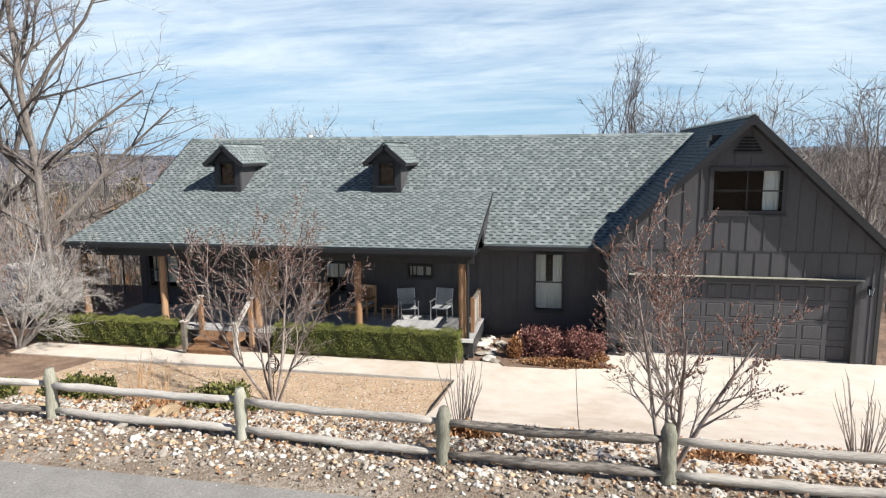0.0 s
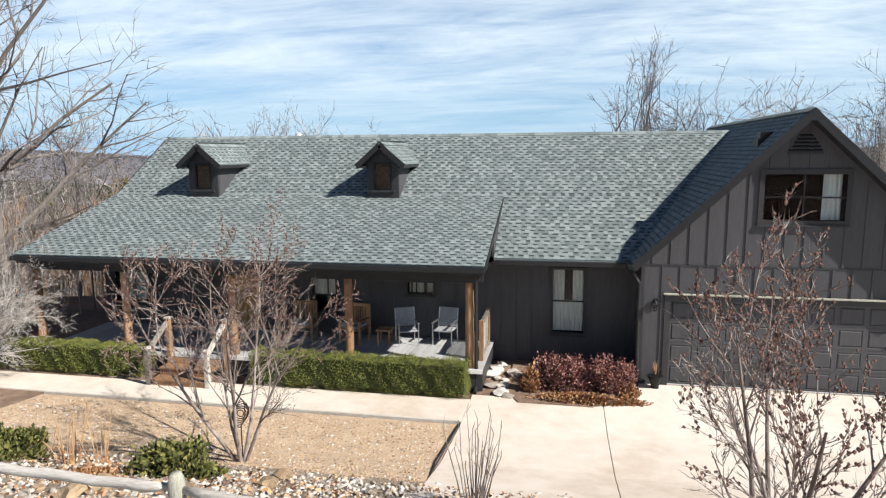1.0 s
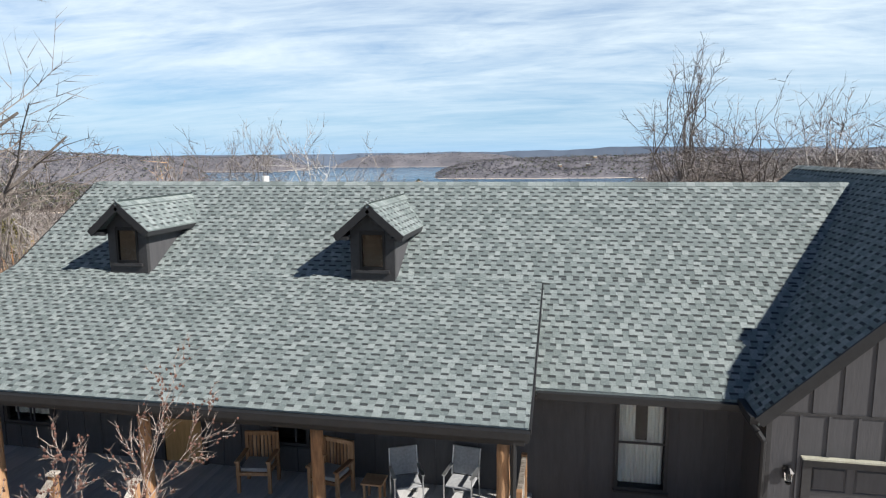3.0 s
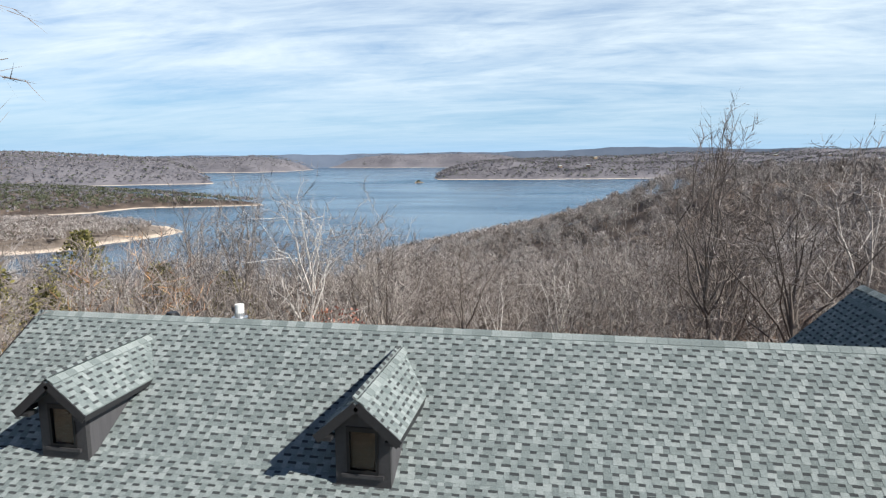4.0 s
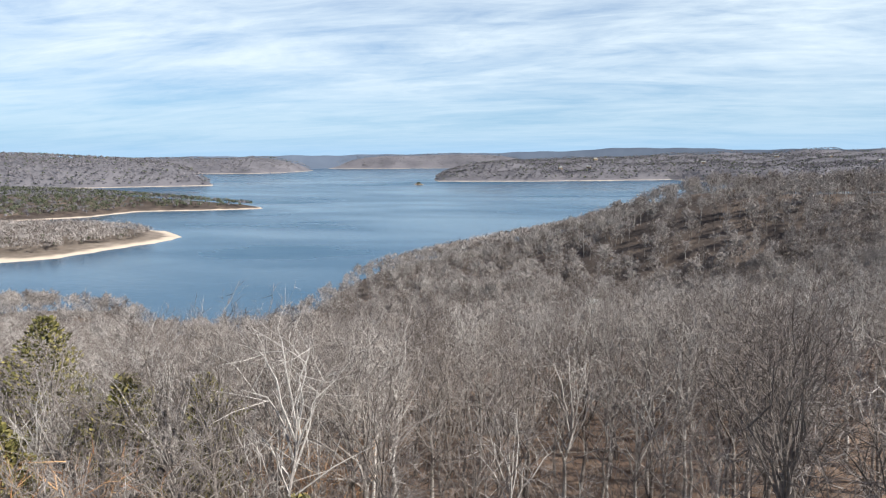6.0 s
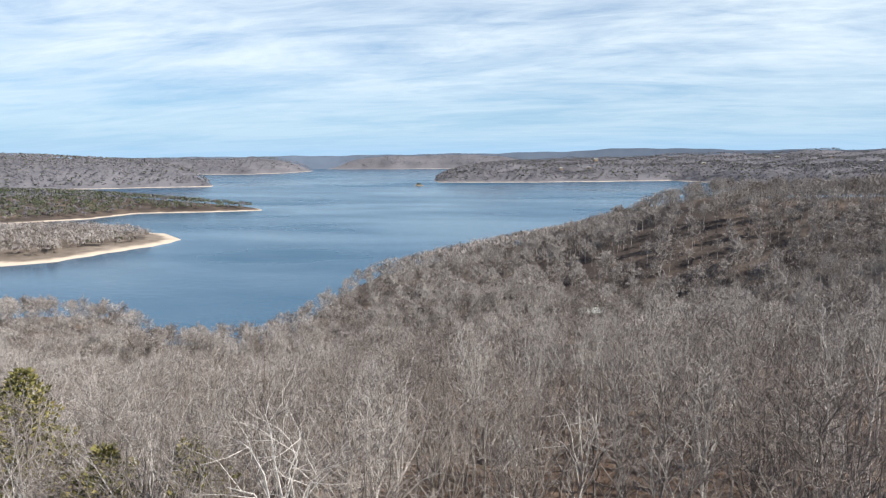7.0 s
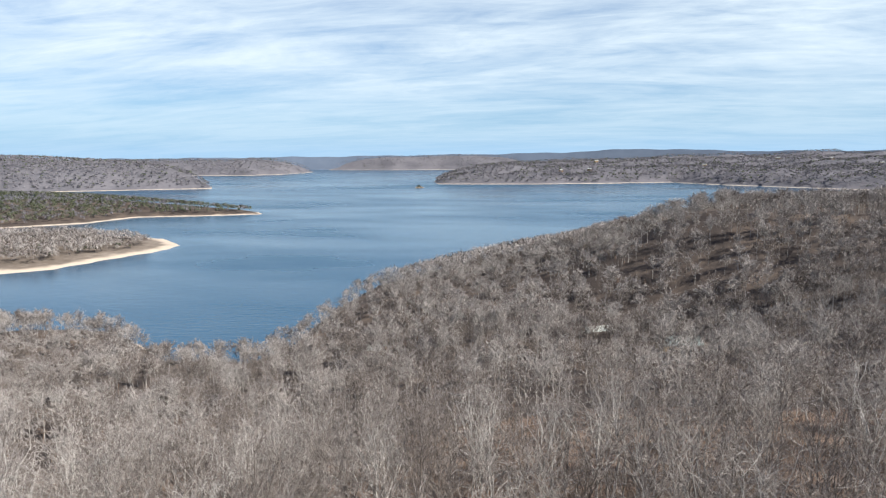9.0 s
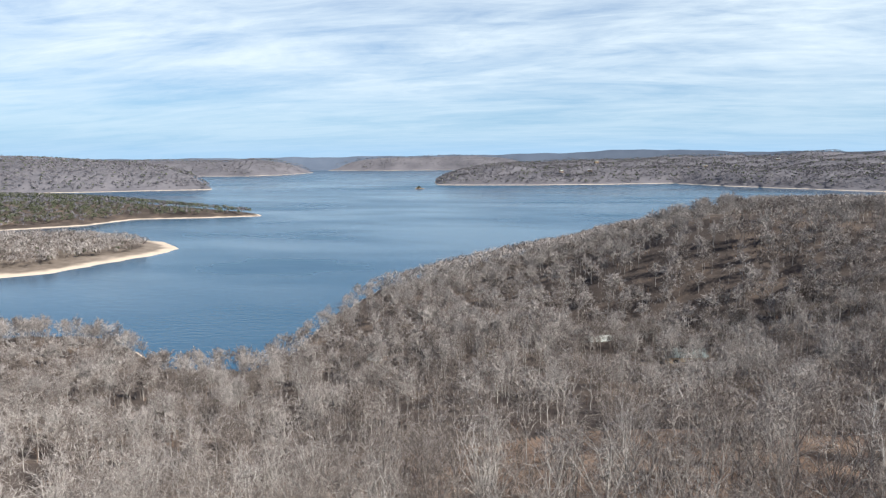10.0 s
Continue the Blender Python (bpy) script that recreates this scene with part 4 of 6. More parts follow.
def slat_chair(x, y, rz):
    c = thing("wooden_armchair", "orange-brown slatted wooden armchair with pale cushion", "chair", "wooden chairs", at=(x, y, DECK_Z), rz=rz)
    for sx in (-0.3, 0.3):
        boxpart("leg", CEDAR, c, sx - 0.03, sx + 0.03, -0.3, -0.24, 0, 0.62)
        boxpart("leg", CEDAR, c, sx - 0.03, sx + 0.03, 0.24, 0.3, 0, 1.0)
        boxpart("armrest", CEDAR, c, sx - 0.045, sx + 0.045, -0.33, 0.28, 0.62, 0.65)
    boxpart("seat_frame", CEDAR, c, -0.3, 0.3, -0.3, 0.27, 0.36, 0.42)
    boxpart("cushion", CUSHION, c, -0.26, 0.26, -0.27, 0.22, 0.421, 0.50, bevel=0.02)
    boxpart("top_rail", CEDAR, c, -0.3, 0.3, 0.25, 0.29, 0.92, 1.0)
    for i in range(7):
        boxpart("back_slat", CEDAR, c, -0.25 + i * 0.075, -0.20 + i * 0.075, 0.26, 0.28, 0.42, 0.92)


slat_chair(-9.5, 0.6, 8)
slat_chair(-8.0, 0.55, -12)
tb = thing("side_table", "small dark red wooden side table", "table", at=(-7.15, 0.5, DECK_Z))
boxpart("tabletop", CEDAR, tb, -0.2, 0.2, -0.2, 0.2, 0.38, 0.41)
for sx in (-0.17, 0.13):
    for sy in (-0.17, 0.13):
        boxpart("leg", CEDAR, tb, sx, sx + 0.04, sy, sy + 0.04, 0, 0.38)

# roof pipes behind the ridge
fl = thing("flue", "galvanised metal flue pipe with rain cap", "flue", at=(-11.9, 6.3, main_z(2 * RIDGE_Y - 6.3)))
f_ = Geo()
f_.tube((0, 0, -0.1), (0, 0, 0.32), 0.09, 0.09, 14)
part("pipe", f_, METAL, fl, smooth=True)
f_ = Geo()
f_.tube((0, 0, 0.30), (0, 0, 0.36), 0.17, 0.19, 14, cap=True)
f_.tube((0, 0, 0.36), (0, 0, 0.46), 0.12, 0.12, 14)
part("storm_collar", f_, METAL, fl)
f_ = Geo()
f_.tube((0, 0, 0.46), (0, 0, 0.66), 0.105, 0.105, 14, cap=True)
part("cap", f_, WHITE, fl, "white weathered cap")
tv = thing("turbine_vent", "low dark metal roof vent", "vent", at=(-13.65, 6.3, main_z(2 * RIDGE_Y - 6.3)))
f_ = Geo()
f_.tube((0, 0, -0.1), (0, 0, 0.2), 0.08, 0.08, 12)
part("pipe", f_, METAL, tv)
f_ = Geo()
for a, c, r0, r1 in ((0.2, 0.3, 0.17, 0.19), (0.3, 0.4, 0.19, 0.12)):
    f_.tube((0, 0, a), (0, 0, c), r0, r1, 14, cap=True)
part("hood", f_, BLACK, tv)
for x, vy, vz in ((-8.8, 12.25, 3.31), (-5.03, 11.55, 3.46)):
    rv = thing("roof_vent", "low black box vent on the rear roof", "vent", "rear roof vents", at=(x, vy, vz))
    boxpart("hood", BLACK, rv, -0.16, 0.16, -0.15, 0.15, -0.03, 0.11, bevel=0.02)
    boxpart("flange", BLACK, rv, -0.22, 0.22, -0.2, 0.2, -0.035, -0.02)
gv = thing("roof_vent", "low black box vent on the garage roof", "vent", at=(2.05, 0.75, garage_z(2.05)))
boxpart("hood", BLACK, gv, -0.14, 0.14, -0.16, 0.16, -0.08, 0.16, bevel=0.02)
boxpart("flange", BLACK, gv, -0.2, 0.1, -0.2, 0.2, -0.2, 0.0)

# ---- front yard ----
def sheet(name, x0, x1, y0, y1, lift, mat, label, category, thick=0.1, inset=None):
    """A paved or gravel sheet that follows the fall of the yard."""
    gg_ = Geo()
    ys = np.linspace(y0, y1, max(2, int((y1 - y0) / 0.4) + 1))
    for a, c in zip(ys, ys[1:]):
        xa0, xa1, xb0, xb1 = (x0, x1, x0, x1) if inset is None else (*inset(a), *inset(c))
        za, zc = float(front(a)) + lift, float(front(c)) + lift
        gg_.hexa([(xa0, a, za - thick), (xa1, a, za - thick), (xb1, c, zc - thick), (xb0, c, zc - thick), (xa0, a, za), (xa1, a, za), (xb1, c, zc), (xb0, c, zc)])
    return structure(name, gg_, mat, label, category)


sheet("driveway", -4.5, -1.56, -7.6, -1.45, 0.03, CONCRETE, "pale stained concrete driveway slab", "driveway")
sheet("driveway", -1.545, 16.0, -9.3, -0.02, 0.03, CONCRETE, "pale stained concrete driveway slab", "driveway")
sheet("walkway", -10.2, -4.51, -3.0, -1.75, 0.032, CONCRETE, "pale concrete front walk", "walkway")
sheet("walkway", -12.65, -10.215, -3.0, -1.75, 0.032, CONCRETE, "pale concrete front walk", "walkway")
sheet("walkway", -17.4, -12.665, -2.95, -1.9, 0.03, CONCRETE, "pale concrete front walk", "walkway")
sheet("gravel_bed", -14.5, -4.53, -6.4, -3.12, 0.02, GRAVEL, "tan pea gravel bed beside the walk", "gravel")
sheet("road", -30, 30, -17.5, -11.35, 0.03, ASPHALT, "worn grey asphalt road", "road", inset=lambda y: (-30, -3.6 - 0.9 * (y + 11.35) if y > -14 else 30))
bar("edging", (-14.5, -3.05, 0.03), (-4.52, -3.05, 0.03), 0.06, 0.08, OLD_WOOD, thing("bed_edging", "dark timber edging along the gravel", "edging", kind="structure"))
bar("edging", (-4.515, -6.4, 0.46), (-4.515, -3.1, 0.05), 0.02, 0.03, TRIM, thing("bed_edging", "dark timber edging along the gravel", "edging", kind="structure"))

sheet("bank_soil", -22, 7, -11.6, -6.35, 0.012, BANK, "stony grey-tan soil of the bank with leaf scraps", "soil", inset=lambda y: (-22 + 0.8 * math.sin(y * 2.1), 7 + 0.8 * math.sin(y * 1.7)))

# small loose gravel
rs = np.random.RandomState(11)


def pebbles(name, n, region, size, mats, label, squash=0.6):
    """Loose stones as tiny broken octahedra, joined."""
    x, y = region(n)
    s = size[0] + (size[1] - size[0]) * rs.rand(n) ** 2
    base = np.array([(1, 0, 0), (0, 1, 0), (-1, 0, 0), (0, -1, 0), (0, 0, 1), (0, 0, -1)], float)
    V = base[None] * (0.6 + 0.7 * rs.rand(n, 6, 1)) * s[:, None, None] * np.array([1, 1, squash])
    a = rs.rand(n) * 6.28
    ca, sa = np.cos(a)[:, None], np.sin(a)[:, None]
    V = np.stack([V[..., 0] * ca - V[..., 1] * sa, V[..., 0] * sa + V[..., 1] * ca, V[..., 2]], -1)
    z = front(y) + s * 0.15 + 0.015
    V += np.stack([x, y, z], -1)[:, None]
    F = np.array([(0, 1, 4), (1, 2, 4), (2, 3, 4), (3, 0, 4), (1, 0, 5), (2, 1, 5), (3, 2, 5), (0, 3, 5)])
    T = (F[None] + (np.arange(n) * 6)[:, None, None]).reshape(-1, 3)
    idx = np.repeat(rs.randint(0, len(mats), n), 8)
    tagged(new(name, fast_mesh(name, V.reshape(-1, 3), T, *mats, index=idx)), label, "gravel", kind="stuff")


pebbles("loose_gravel", 9000, lambda n: (rs.uniform(-14.4, -4.6, n), rs.uniform(-6.5, -3.15, n)), (0.012, 0.04), (GRAVEL, SANDSTONE, GRAVEL, ROCK), "loose tan and buff pea gravel")
pebbles("bank_rubble", 15000, lambda n: (rs.uniform(-18, 6, n), -6.5 - 4.6 * rs.beta(1.3, 1.5, n)), (0.02, 0.075), (ROCK, ROCK, ROCK, GRAVEL), "white and buff broken stone on the bank")
pebbles("road_grit", 4500, lambda n: (rs.uniform(-16, 4, n), rs.uniform(-11.9, -9.6, n)), (0.008, 0.03), (GRAVEL, LITTER, ROCK), "grit and leaf scraps along the road edge")
bank = thing("rock_bank", "bank of tumbled white and buff fieldstones", "rocks", kind="structure")
stones = []
for k in range(6):
    bm = bmesh.new()
    bmesh.ops.create_icosphere(bm, subdivisions=2 if k < 2 else 1, radius=1.0)
    r2 = random.Random(k)
    for v in bm.verts:
        v.co *= r2.uniform(0.6, 1.2)
        v.co.z *= 0.55
    me = bpy.data.meshes.new("stone")
    bm.to_mesh(me)
    bm.free()
    me.materials.append(SANDSTONE if k == 1 else ROCK)
    stones.append(me)
r2 = random.Random(77)
for i in range(290):
    x, y = r2.uniform(-15, 4.5), -6.8 - 4.0 * r2.betavariate(1.7, 1.5)
    k = r2.randrange(6)
    s = r2.uniform(0.05, 0.115) * (2.2 if k == 1 and r2.random() < 0.6 else 1)
    o_ = new("stone", stones[k])
    o_.parent = bank
    o_.matrix_basis = pose(x, y, float(front(y)) + s * 0.22, r2.uniform(-20, 20), r2.uniform(-20, 20), r2.uniform(0, 360)) @ Matrix.Diagonal((s * r2.uniform(0.8, 1.3), s, s, 1))

for i in range(16):
    s = r2.uniform(0.13, 0.26)
    ob = tagged(new("flat_stone", stones[r2.choice((0, 2, 3))]), "flat pale fieldstone beside the porch", "stone", "stones by the porch")
    ob.matrix_basis = pose(r2.uniform(-4.25, -3.55), r2.uniform(-1.4, 1.0), 0.03 + s * 0.15, 0, 0, r2.uniform(0, 360)) @ Matrix.Diagonal((s, s * 0.8, s * 0.5, 1))


# split-rail fence
def log_rail(name, p0, p1, r, seed, mat, parent):
    p0, p1 = Vector(p0), Vector(p1)
    rng_ = random.Random(seed)
    gg_ = Geo()
    n, k = 10, 9
    d = (p1 - p0).normalized()
    a_, c_ = d.orthogonal().normalized(), None
    c_ = d.cross(a_)
    for i in range(n + 1):
        t = i / n
        sag = -0.03 * math.sin(math.pi * t)
        rr_ = r * (1 + rng_.uniform(-0.09, 0.09)) * (0.6 if i in (0, n) else 1)
        o = p0.lerp(p1, t) + Vector((0, rng_.uniform(-0.015, 0.015), sag + rng_.uniform(-0.012, 0.012)))
        for j in range(k):
            a = 2 * math.pi * j / k
            q = rr_ * (1 + rng_.uniform(-0.12, 0.12))
            gg_.v.append(tuple(o + a_ * q * math.cos(a) + c_ * q * math.sin(a)))
    for i in range(n):
        for j in range(k):
            gg_.f.append((i * k + j, i * k + (j + 1) % k, (i + 1) * k + (j + 1) % k, (i + 1) * k + j))
            gg_.m.append(0)
    gg_.f += [tuple(range(k - 1, -1, -1)), tuple(range(n * k, n * k + k))]
    gg_.m += [0, 0]
    return part(name, gg_, mat, parent, smooth=True)


fence = thing("rail_fence", "weathered grey round-rail timber fence", "fence", at=(0, 0, 0))
FENCE = [(-13.4, -9.75), (-9.85, -9.62), (-6.44, -9.84), (-3.42, -10.12), (-0.55, -10.18), (2.6, -10.3), (5.9, -10.4)]
for i, (x, y) in enumerate(FENCE):
    z = float(front(y))
    log_rail("post", (x, y, z - 0.2), (x + (0.03 if i % 2 else -0.02), y, z + (0.85 if i == 1 else 0.78)), 0.095, 30 + i, POST_WOOD, fence)
    if i:
        x0, y0 = FENCE[i - 1]
        z0 = float(front(y0))
        log_rail("rail", (x0 + 0.05, y0, z0 + 0.58), (x - 0.05, y, z + 0.60), 0.062, 50 + i, OLD_WOOD, fence)
        log_rail("rail", (x0 + 0.05, y0, z0 + 0.15), (x - 0.05, y, z + 0.17), 0.062, 70 + i, OLD_WOOD, fence)


# hedges
def leafy(n, sample, size, rng_, up=0.3):
    """n small leaves at places from sample(), which gives a point and its outward direction."""
    P, N = sample(n)
    D = N + rng_.normal(0, 0.7, (n, 3)) + np.array([0, 0, up])
    D /= np.linalg.norm(D, axis=1)[:, None]
    S = np.cross(D, rng_.normal(0, 1, (n, 3)))
    S /= np.linalg.norm(S, axis=1)[:, None] + 1e-9
    L = (size * rng_.uniform(0.6, 1.5, n))[:, None]
    A, B, C, E = P - S * L * 0.35, P + D * L * 0.5, P + S * L * 0.35, P + D * L
    V = np.stack([P, P + D * L * 0.5 - S * L * 0.32, P + D * L, P + D * L * 0.5 + S * L * 0.32], 1).reshape(-1, 3)
    k = np.arange(n)[:, None] * 4
    T = np.concatenate([k + [0, 1, 2], k + [0, 2, 3]], 1).reshape(-1, 3)
    return V, T


r_ = np.random.RandomState(44)


def fallen(n):
    x, y = r_.uniform(-18, 6, n), -6.6 - 4.7 * r_.beta(1.2, 1.4, n)
    return np.stack([x, y, front(y) + 0.035 + 0.03 * r_.rand(n)], 1), np.stack([r_.normal(0, 1, n), r_.normal(0, 1, n), 0 * x], 1)


for nm, mat_, k in (("fallen_leaves", DRYGRASS, 3200), ("leaf_scraps", LITTER, 3200)):
    V, T = leafy(k, fallen, 0.07, r_, 0.0)
    tagged(new(nm, fast_mesh(nm, V, T, mat_)), "dry brown leaves fallen among the bank stones", "leaves", kind="stuff")


def box_hedge(x0, x1, y0, y1, z1, seed):
    r_ = np.random.RandomState(seed)
    h = thing("box_hedge", "clipped green box hedge along the porch", "hedge", "porch hedges", at=(x0, y0, 0))
    w, d = x1 - x0, y1 - y0

    def sample(n):
        P = np.empty((n, 3))
        N = np.zeros((n, 3))
        f = r_.choice(5, n, p=[0.36, 0.12, 0.38, 0.07, 0.07])
        P[:, 0], P[:, 1], P[:, 2] = r_.uniform(0, w, n), r_.uniform(0, d, n), r_.uniform(0.06, z1, n)
        for k, (ax, val, sgn) in enumerate(((1, 0, -1), (1, d, 1), (2, z1, 1), (0, 0, -1), (0, w, 1))):
            m = f == k
            P[m, ax] = val
            N[m, ax] = sgn
        lump = 0.035 * np.sin(P[:, 0] * 5 + seed) + 0.03 * np.sin(P[:, 0] * 13 + P[:, 2] * 9) + r_.normal(0, 0.016, n)
        P += N * lump[:, None] - N * r_.rand(n)[:, None] * 0.05
        return P, N

    V, T = leafy(int(6000 * w), sample, 0.024, r_)
    o_ = new("leaves", fast_mesh("leaves", V, T, HEDGE))
    o_.parent = h
    # solid dark box that fills in the shade between the leaves
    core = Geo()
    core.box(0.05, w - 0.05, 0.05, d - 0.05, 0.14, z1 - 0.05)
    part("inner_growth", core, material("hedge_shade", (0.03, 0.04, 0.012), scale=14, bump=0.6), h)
    for i in range(int(w / 0.5)):
        st = Geo()
        xx = 0.25 + i * 0.5
        st.tube((xx, d / 2, 0), (xx + 0.05, d / 2, 0.2), 0.03, 0.02, 6)
        part("stem", st, BARK, h)


box_hedge(-17.5, -12.85, -1.78, -1.22, 0.78, 1)
box_hedge(-9.85, -4.6, -1.80, -1.24, 0.83, 2)


def mound(name, label, category, x, y, z, rx, ry, h, mat, n, size, seed, up=0.5, group=""):
    r_ = np.random.RandomState(seed)
    m = thing(name, label, category, group, at=(x, y, z))

    def sample(k):
        a, e = r_.uniform(0, 6.28, k), np.arcsin(r_.rand(k))
        N = np.stack([np.cos(a) * np.cos(e), np.sin(a) * np.cos(e), np.sin(e)], 1)
        q = (0.82 + 0.16 * np.sin(a * 3 + e * 4 + seed) + r_.normal(0, 0.09, k)) * (0.75 + 0.25 * r_.rand(k))
        return N * np.array([rx, ry, h]) * q[:, None], N

    V, T = leafy(n, sample, size, r_, up)
    o_ = new("foliage", fast_mesh("foliage", V, T, mat))
    o_.parent = m
    st = Geo()
    rr_ = random.Random(seed)
    for i in range(26):
        a, e = rr_.uniform(0, 6.28), rr_.uniform(0.3, 1.4)
        st.tube((0, 0, -0.05), (rx * 0.85 * math.cos(a) * math.cos(e), ry * 0.85 * math.sin(a) * math.cos(e), h * 0.85 * math.sin(e)), 0.012, 0.004, 4)
    part("stems", st, BARK, m)
    return m


bed = sheet("planting_bed", -3.75, -0.75, -1.75, 1.2, 0.05, LITTER, "dark mulch planting bed with dry leaves", "planting bed", inset=lambda y: (-3.75 + 0.5 * max(0, -y - 1.1), -0.75 - 0.9 * max(0, -y - 0.6)))
mound("barberry", "dark red rounded barberry bush", "shrub", -2.55, -0.5, 0.02, 0.82, 0.68, 0.80, BARBERRY, 7000, 0.055, 3, group="barberry bushes")
mound("barberry", "dark red rounded barberry bush", "shrub", -1.4, -0.4, 0.02, 0.82, 0.66, 0.74, BARBERRY, 7000, 0.055, 4, group="barberry bushes")
mound("dead_perennial", "orange-brown dry perennial clump", "plant", -3.2, -0.95, 0.02, 0.22, 0.2, 0.62, DRYGRASS, 700, 0.09, 5, 1.4)
mound("dry_groundcover", "russet dry groundcover along the bed edge", "plant", -1.9, -1.45, 0.02, 1.45, 0.22, 0.2, DRYGRASS, 2600, 0.06, 6)
mound("dry_groundcover", "russet dry groundcover along the bed edge", "plant", -0.95, -0.75, 0.02, 0.25, 0.6, 0.2, DRYGRASS, 1200, 0.06, 7)
for k, (x, y, rx, hh) in enumerate(((-8.15, -7.4, 0.75, 0.55), (-11.3, -7.3, 0.85, 0.5), (-12.6, -8.3, 0.7, 0.42))):
    mound("juniper", "low spreading green juniper", "shrub", x, y, float(front(y)) - 0.03, rx, 0.6, hh, JUNIPER, 4200, 0.07, 20 + k, 0.6, "bank junipers")


def canes(x, y, n, h, seed, mat=SHRUB_STEM, spread=0.35):
    c = thing("bare_canes", "clump of bare upright shrub canes", "shrub", "bare cane clumps", at=(x, y, float(front(y)) - 0.03))
    r_ = random.Random(seed)
    for i in range(n):
        g_ = Geo()
        a, q = r_.uniform(0, 6.28), r_.uniform(0.2, 1) * spread
        p = Vector((q * 0.4 * math.cos(a), q * 0.4 * math.sin(a), 0))
        top = h * r_.uniform(0.5, 1.05)
        for s in range(3):
            p2 = p + Vector((q * 0.25 * math.cos(a) + r_.uniform(-0.03, 0.03), q * 0.25 * math.sin(a) + r_.uniform(-0.03, 0.03), top / 3))
            g_.tube(p, p2, 0.011 - s * 0.002, 0.009 - s * 0.002, 5)
            if s:
                g_.blade(p2, p2 + Vector((r_.uniform(-0.1, 0.1), r_.uniform(-0.1, 0.1), 0.16)), 0.006, (1, 0, 0))
            p = p2
        part("cane", g_, mat, c)


canes(-3.55, -7.75, 22, 1.25, 1)
canes(2.45, -8.2, 24, 1.2, 2)
canes(3.0, -8.35, 14, 1.0, 5)
canes(-10.0, -7.4, 12, 0.95, 3, DRYGRASS)
canes(-9.6, -7.2, 8, 0.85, 4, DRYGRASS)
mound("dry_groundcover", "russet dry leaves round the cane clump", "plant", -3.4, -8.5, float(front(-8.5)) - 0.05, 0.5, 0.35, 0.25, DRYGRASS, 900, 0.08, 31)
mound("dry_groundcover", "russet dry leaves on the bank", "plant", -8.9, -8.3, float(front(-8.3)) - 0.05, 0.6, 0.35, 0.18, DRYGRASS, 900, 0.07, 32)
mound("dry_groundcover", "russet dry leaves on the bank", "plant", 0.4, -8.9, float(front(-8.9)) - 0.05, 0.8, 0.35, 0.16, DRYGRASS, 900, 0.07, 33)

sp = thing("wind_spinner", "rusty iron ring wind spinner on a stake", "garden ornament", at=(-7.85, -5.95, float(front(-5.95))))
g_ = Geo()
g_.tube((0, 0, -0.1), (0, 0, 0.6), 0.012, 0.012, 6, cap=True)
part("stake", g_, RUST, sp)
for k in range(6):
    g_ = Geo()
    r0, tilt = 0.06 + 0.035 * k, 0.35 * k
    pts = [Vector((r0 * math.cos(t) * math.cos(tilt), r0 * math.cos(t) * math.sin(tilt), 0.82 + r0 * math.sin(t))) for t in np.linspace(0, 6.283, 21)]
    for a, c in zip(pts, pts[1:]):
        g_.tube(a, c, 0.009, 0.009, 5)
    part("ring", g_, RUST, sp)

# ---- bare trees ----
def grow(trunk, crown, rng_, p, d, length, r, level, spec):
    """One limb and all that springs from it."""
    n = (5, 4, 3, 2, 1)[level]
    q = p.copy()
    d = d.normalized()
    for i in range(n):
        wob = spec["wobble"] * (0.45 if level == 0 else 1.0)
        d = (d + Vector((rng_.gauss(0, wob), rng_.gauss(0, wob), rng_.gauss(0, wob * 0.6) + (0.0 if level == 0 else spec["lift"])))).normalized()
        e = q + d * length / n
        r0, r1 = r * (1 - 0.72 * i / n), r * (1 - 0.72 * (i + 1) / n)
        if level == 0:
            trunk.tube(q, e, r0, r1, 7)
        elif level == 1:
            crown.tube(q, e, r0, r1, 5, 1)
        elif level == 2:
            crown.tube(q, e, r0, r1, 3, 1)
        else:
            s = d.cross(Vector((rng_.gauss(0, 1), rng_.gauss(0, 1), rng_.gauss(0, 1))))
            crown.blade(q, e + d * length * 0.15, max(r0, spec["twig"]), s.normalized() if s.length > 1e-3 else (1, 0, 0))
        if level < spec["levels"]:
            kids = spec["kids"][level] if i else (0 if level == 0 else spec["kids"][level] * 0.5)
            if level == 0 and i < spec["bare"]:
                kids = 0
            k = int(kids) + (rng_.random() < kids % 1)
            for _ in range(k):
                a = rng_.uniform(0, 6.283)
                side = d.orthogonal().normalized()
                side = Matrix.Rotation(a, 3, d) @ side
                nd = d * math.cos(spec["angle"]) + side * math.sin(spec["angle"]) * rng_.uniform(0.7, 1.25)
                at = q.lerp(e, rng_.random())
                grow(trunk, crown, rng_, at, nd, length * spec["ratio"][level] * rng_.uniform(0.7, 1.2) * (1 - 0.25 * i / n), r1 * spec.get("thick", 0.66), level + 1, spec)
        q = e


SPEC = dict(wobble=0.17, lift=0.045, twig=0.016, levels=4, kids=(2.7, 1.9, 1.7, 1.9), ratio=(0.58, 0.55, 0.52, 0.6), angle=0.82, bare=2, thick=0.8)


def tree_kind(seed, height_, r=0.17, **extra):
    spec = dict(SPEC, **extra)
    rng_ = random.Random(seed)
    t, c = Geo(), Geo()
    lean = Vector((rng_.gauss(0, 0.08), rng_.gauss(0, 0.08), 1))
    grow(t, c, rng_, Vector((0, 0, -0.3)), lean, height_ * 0.8, r * rng_.uniform(0.8, 1.1), 0, spec)
    return t, c


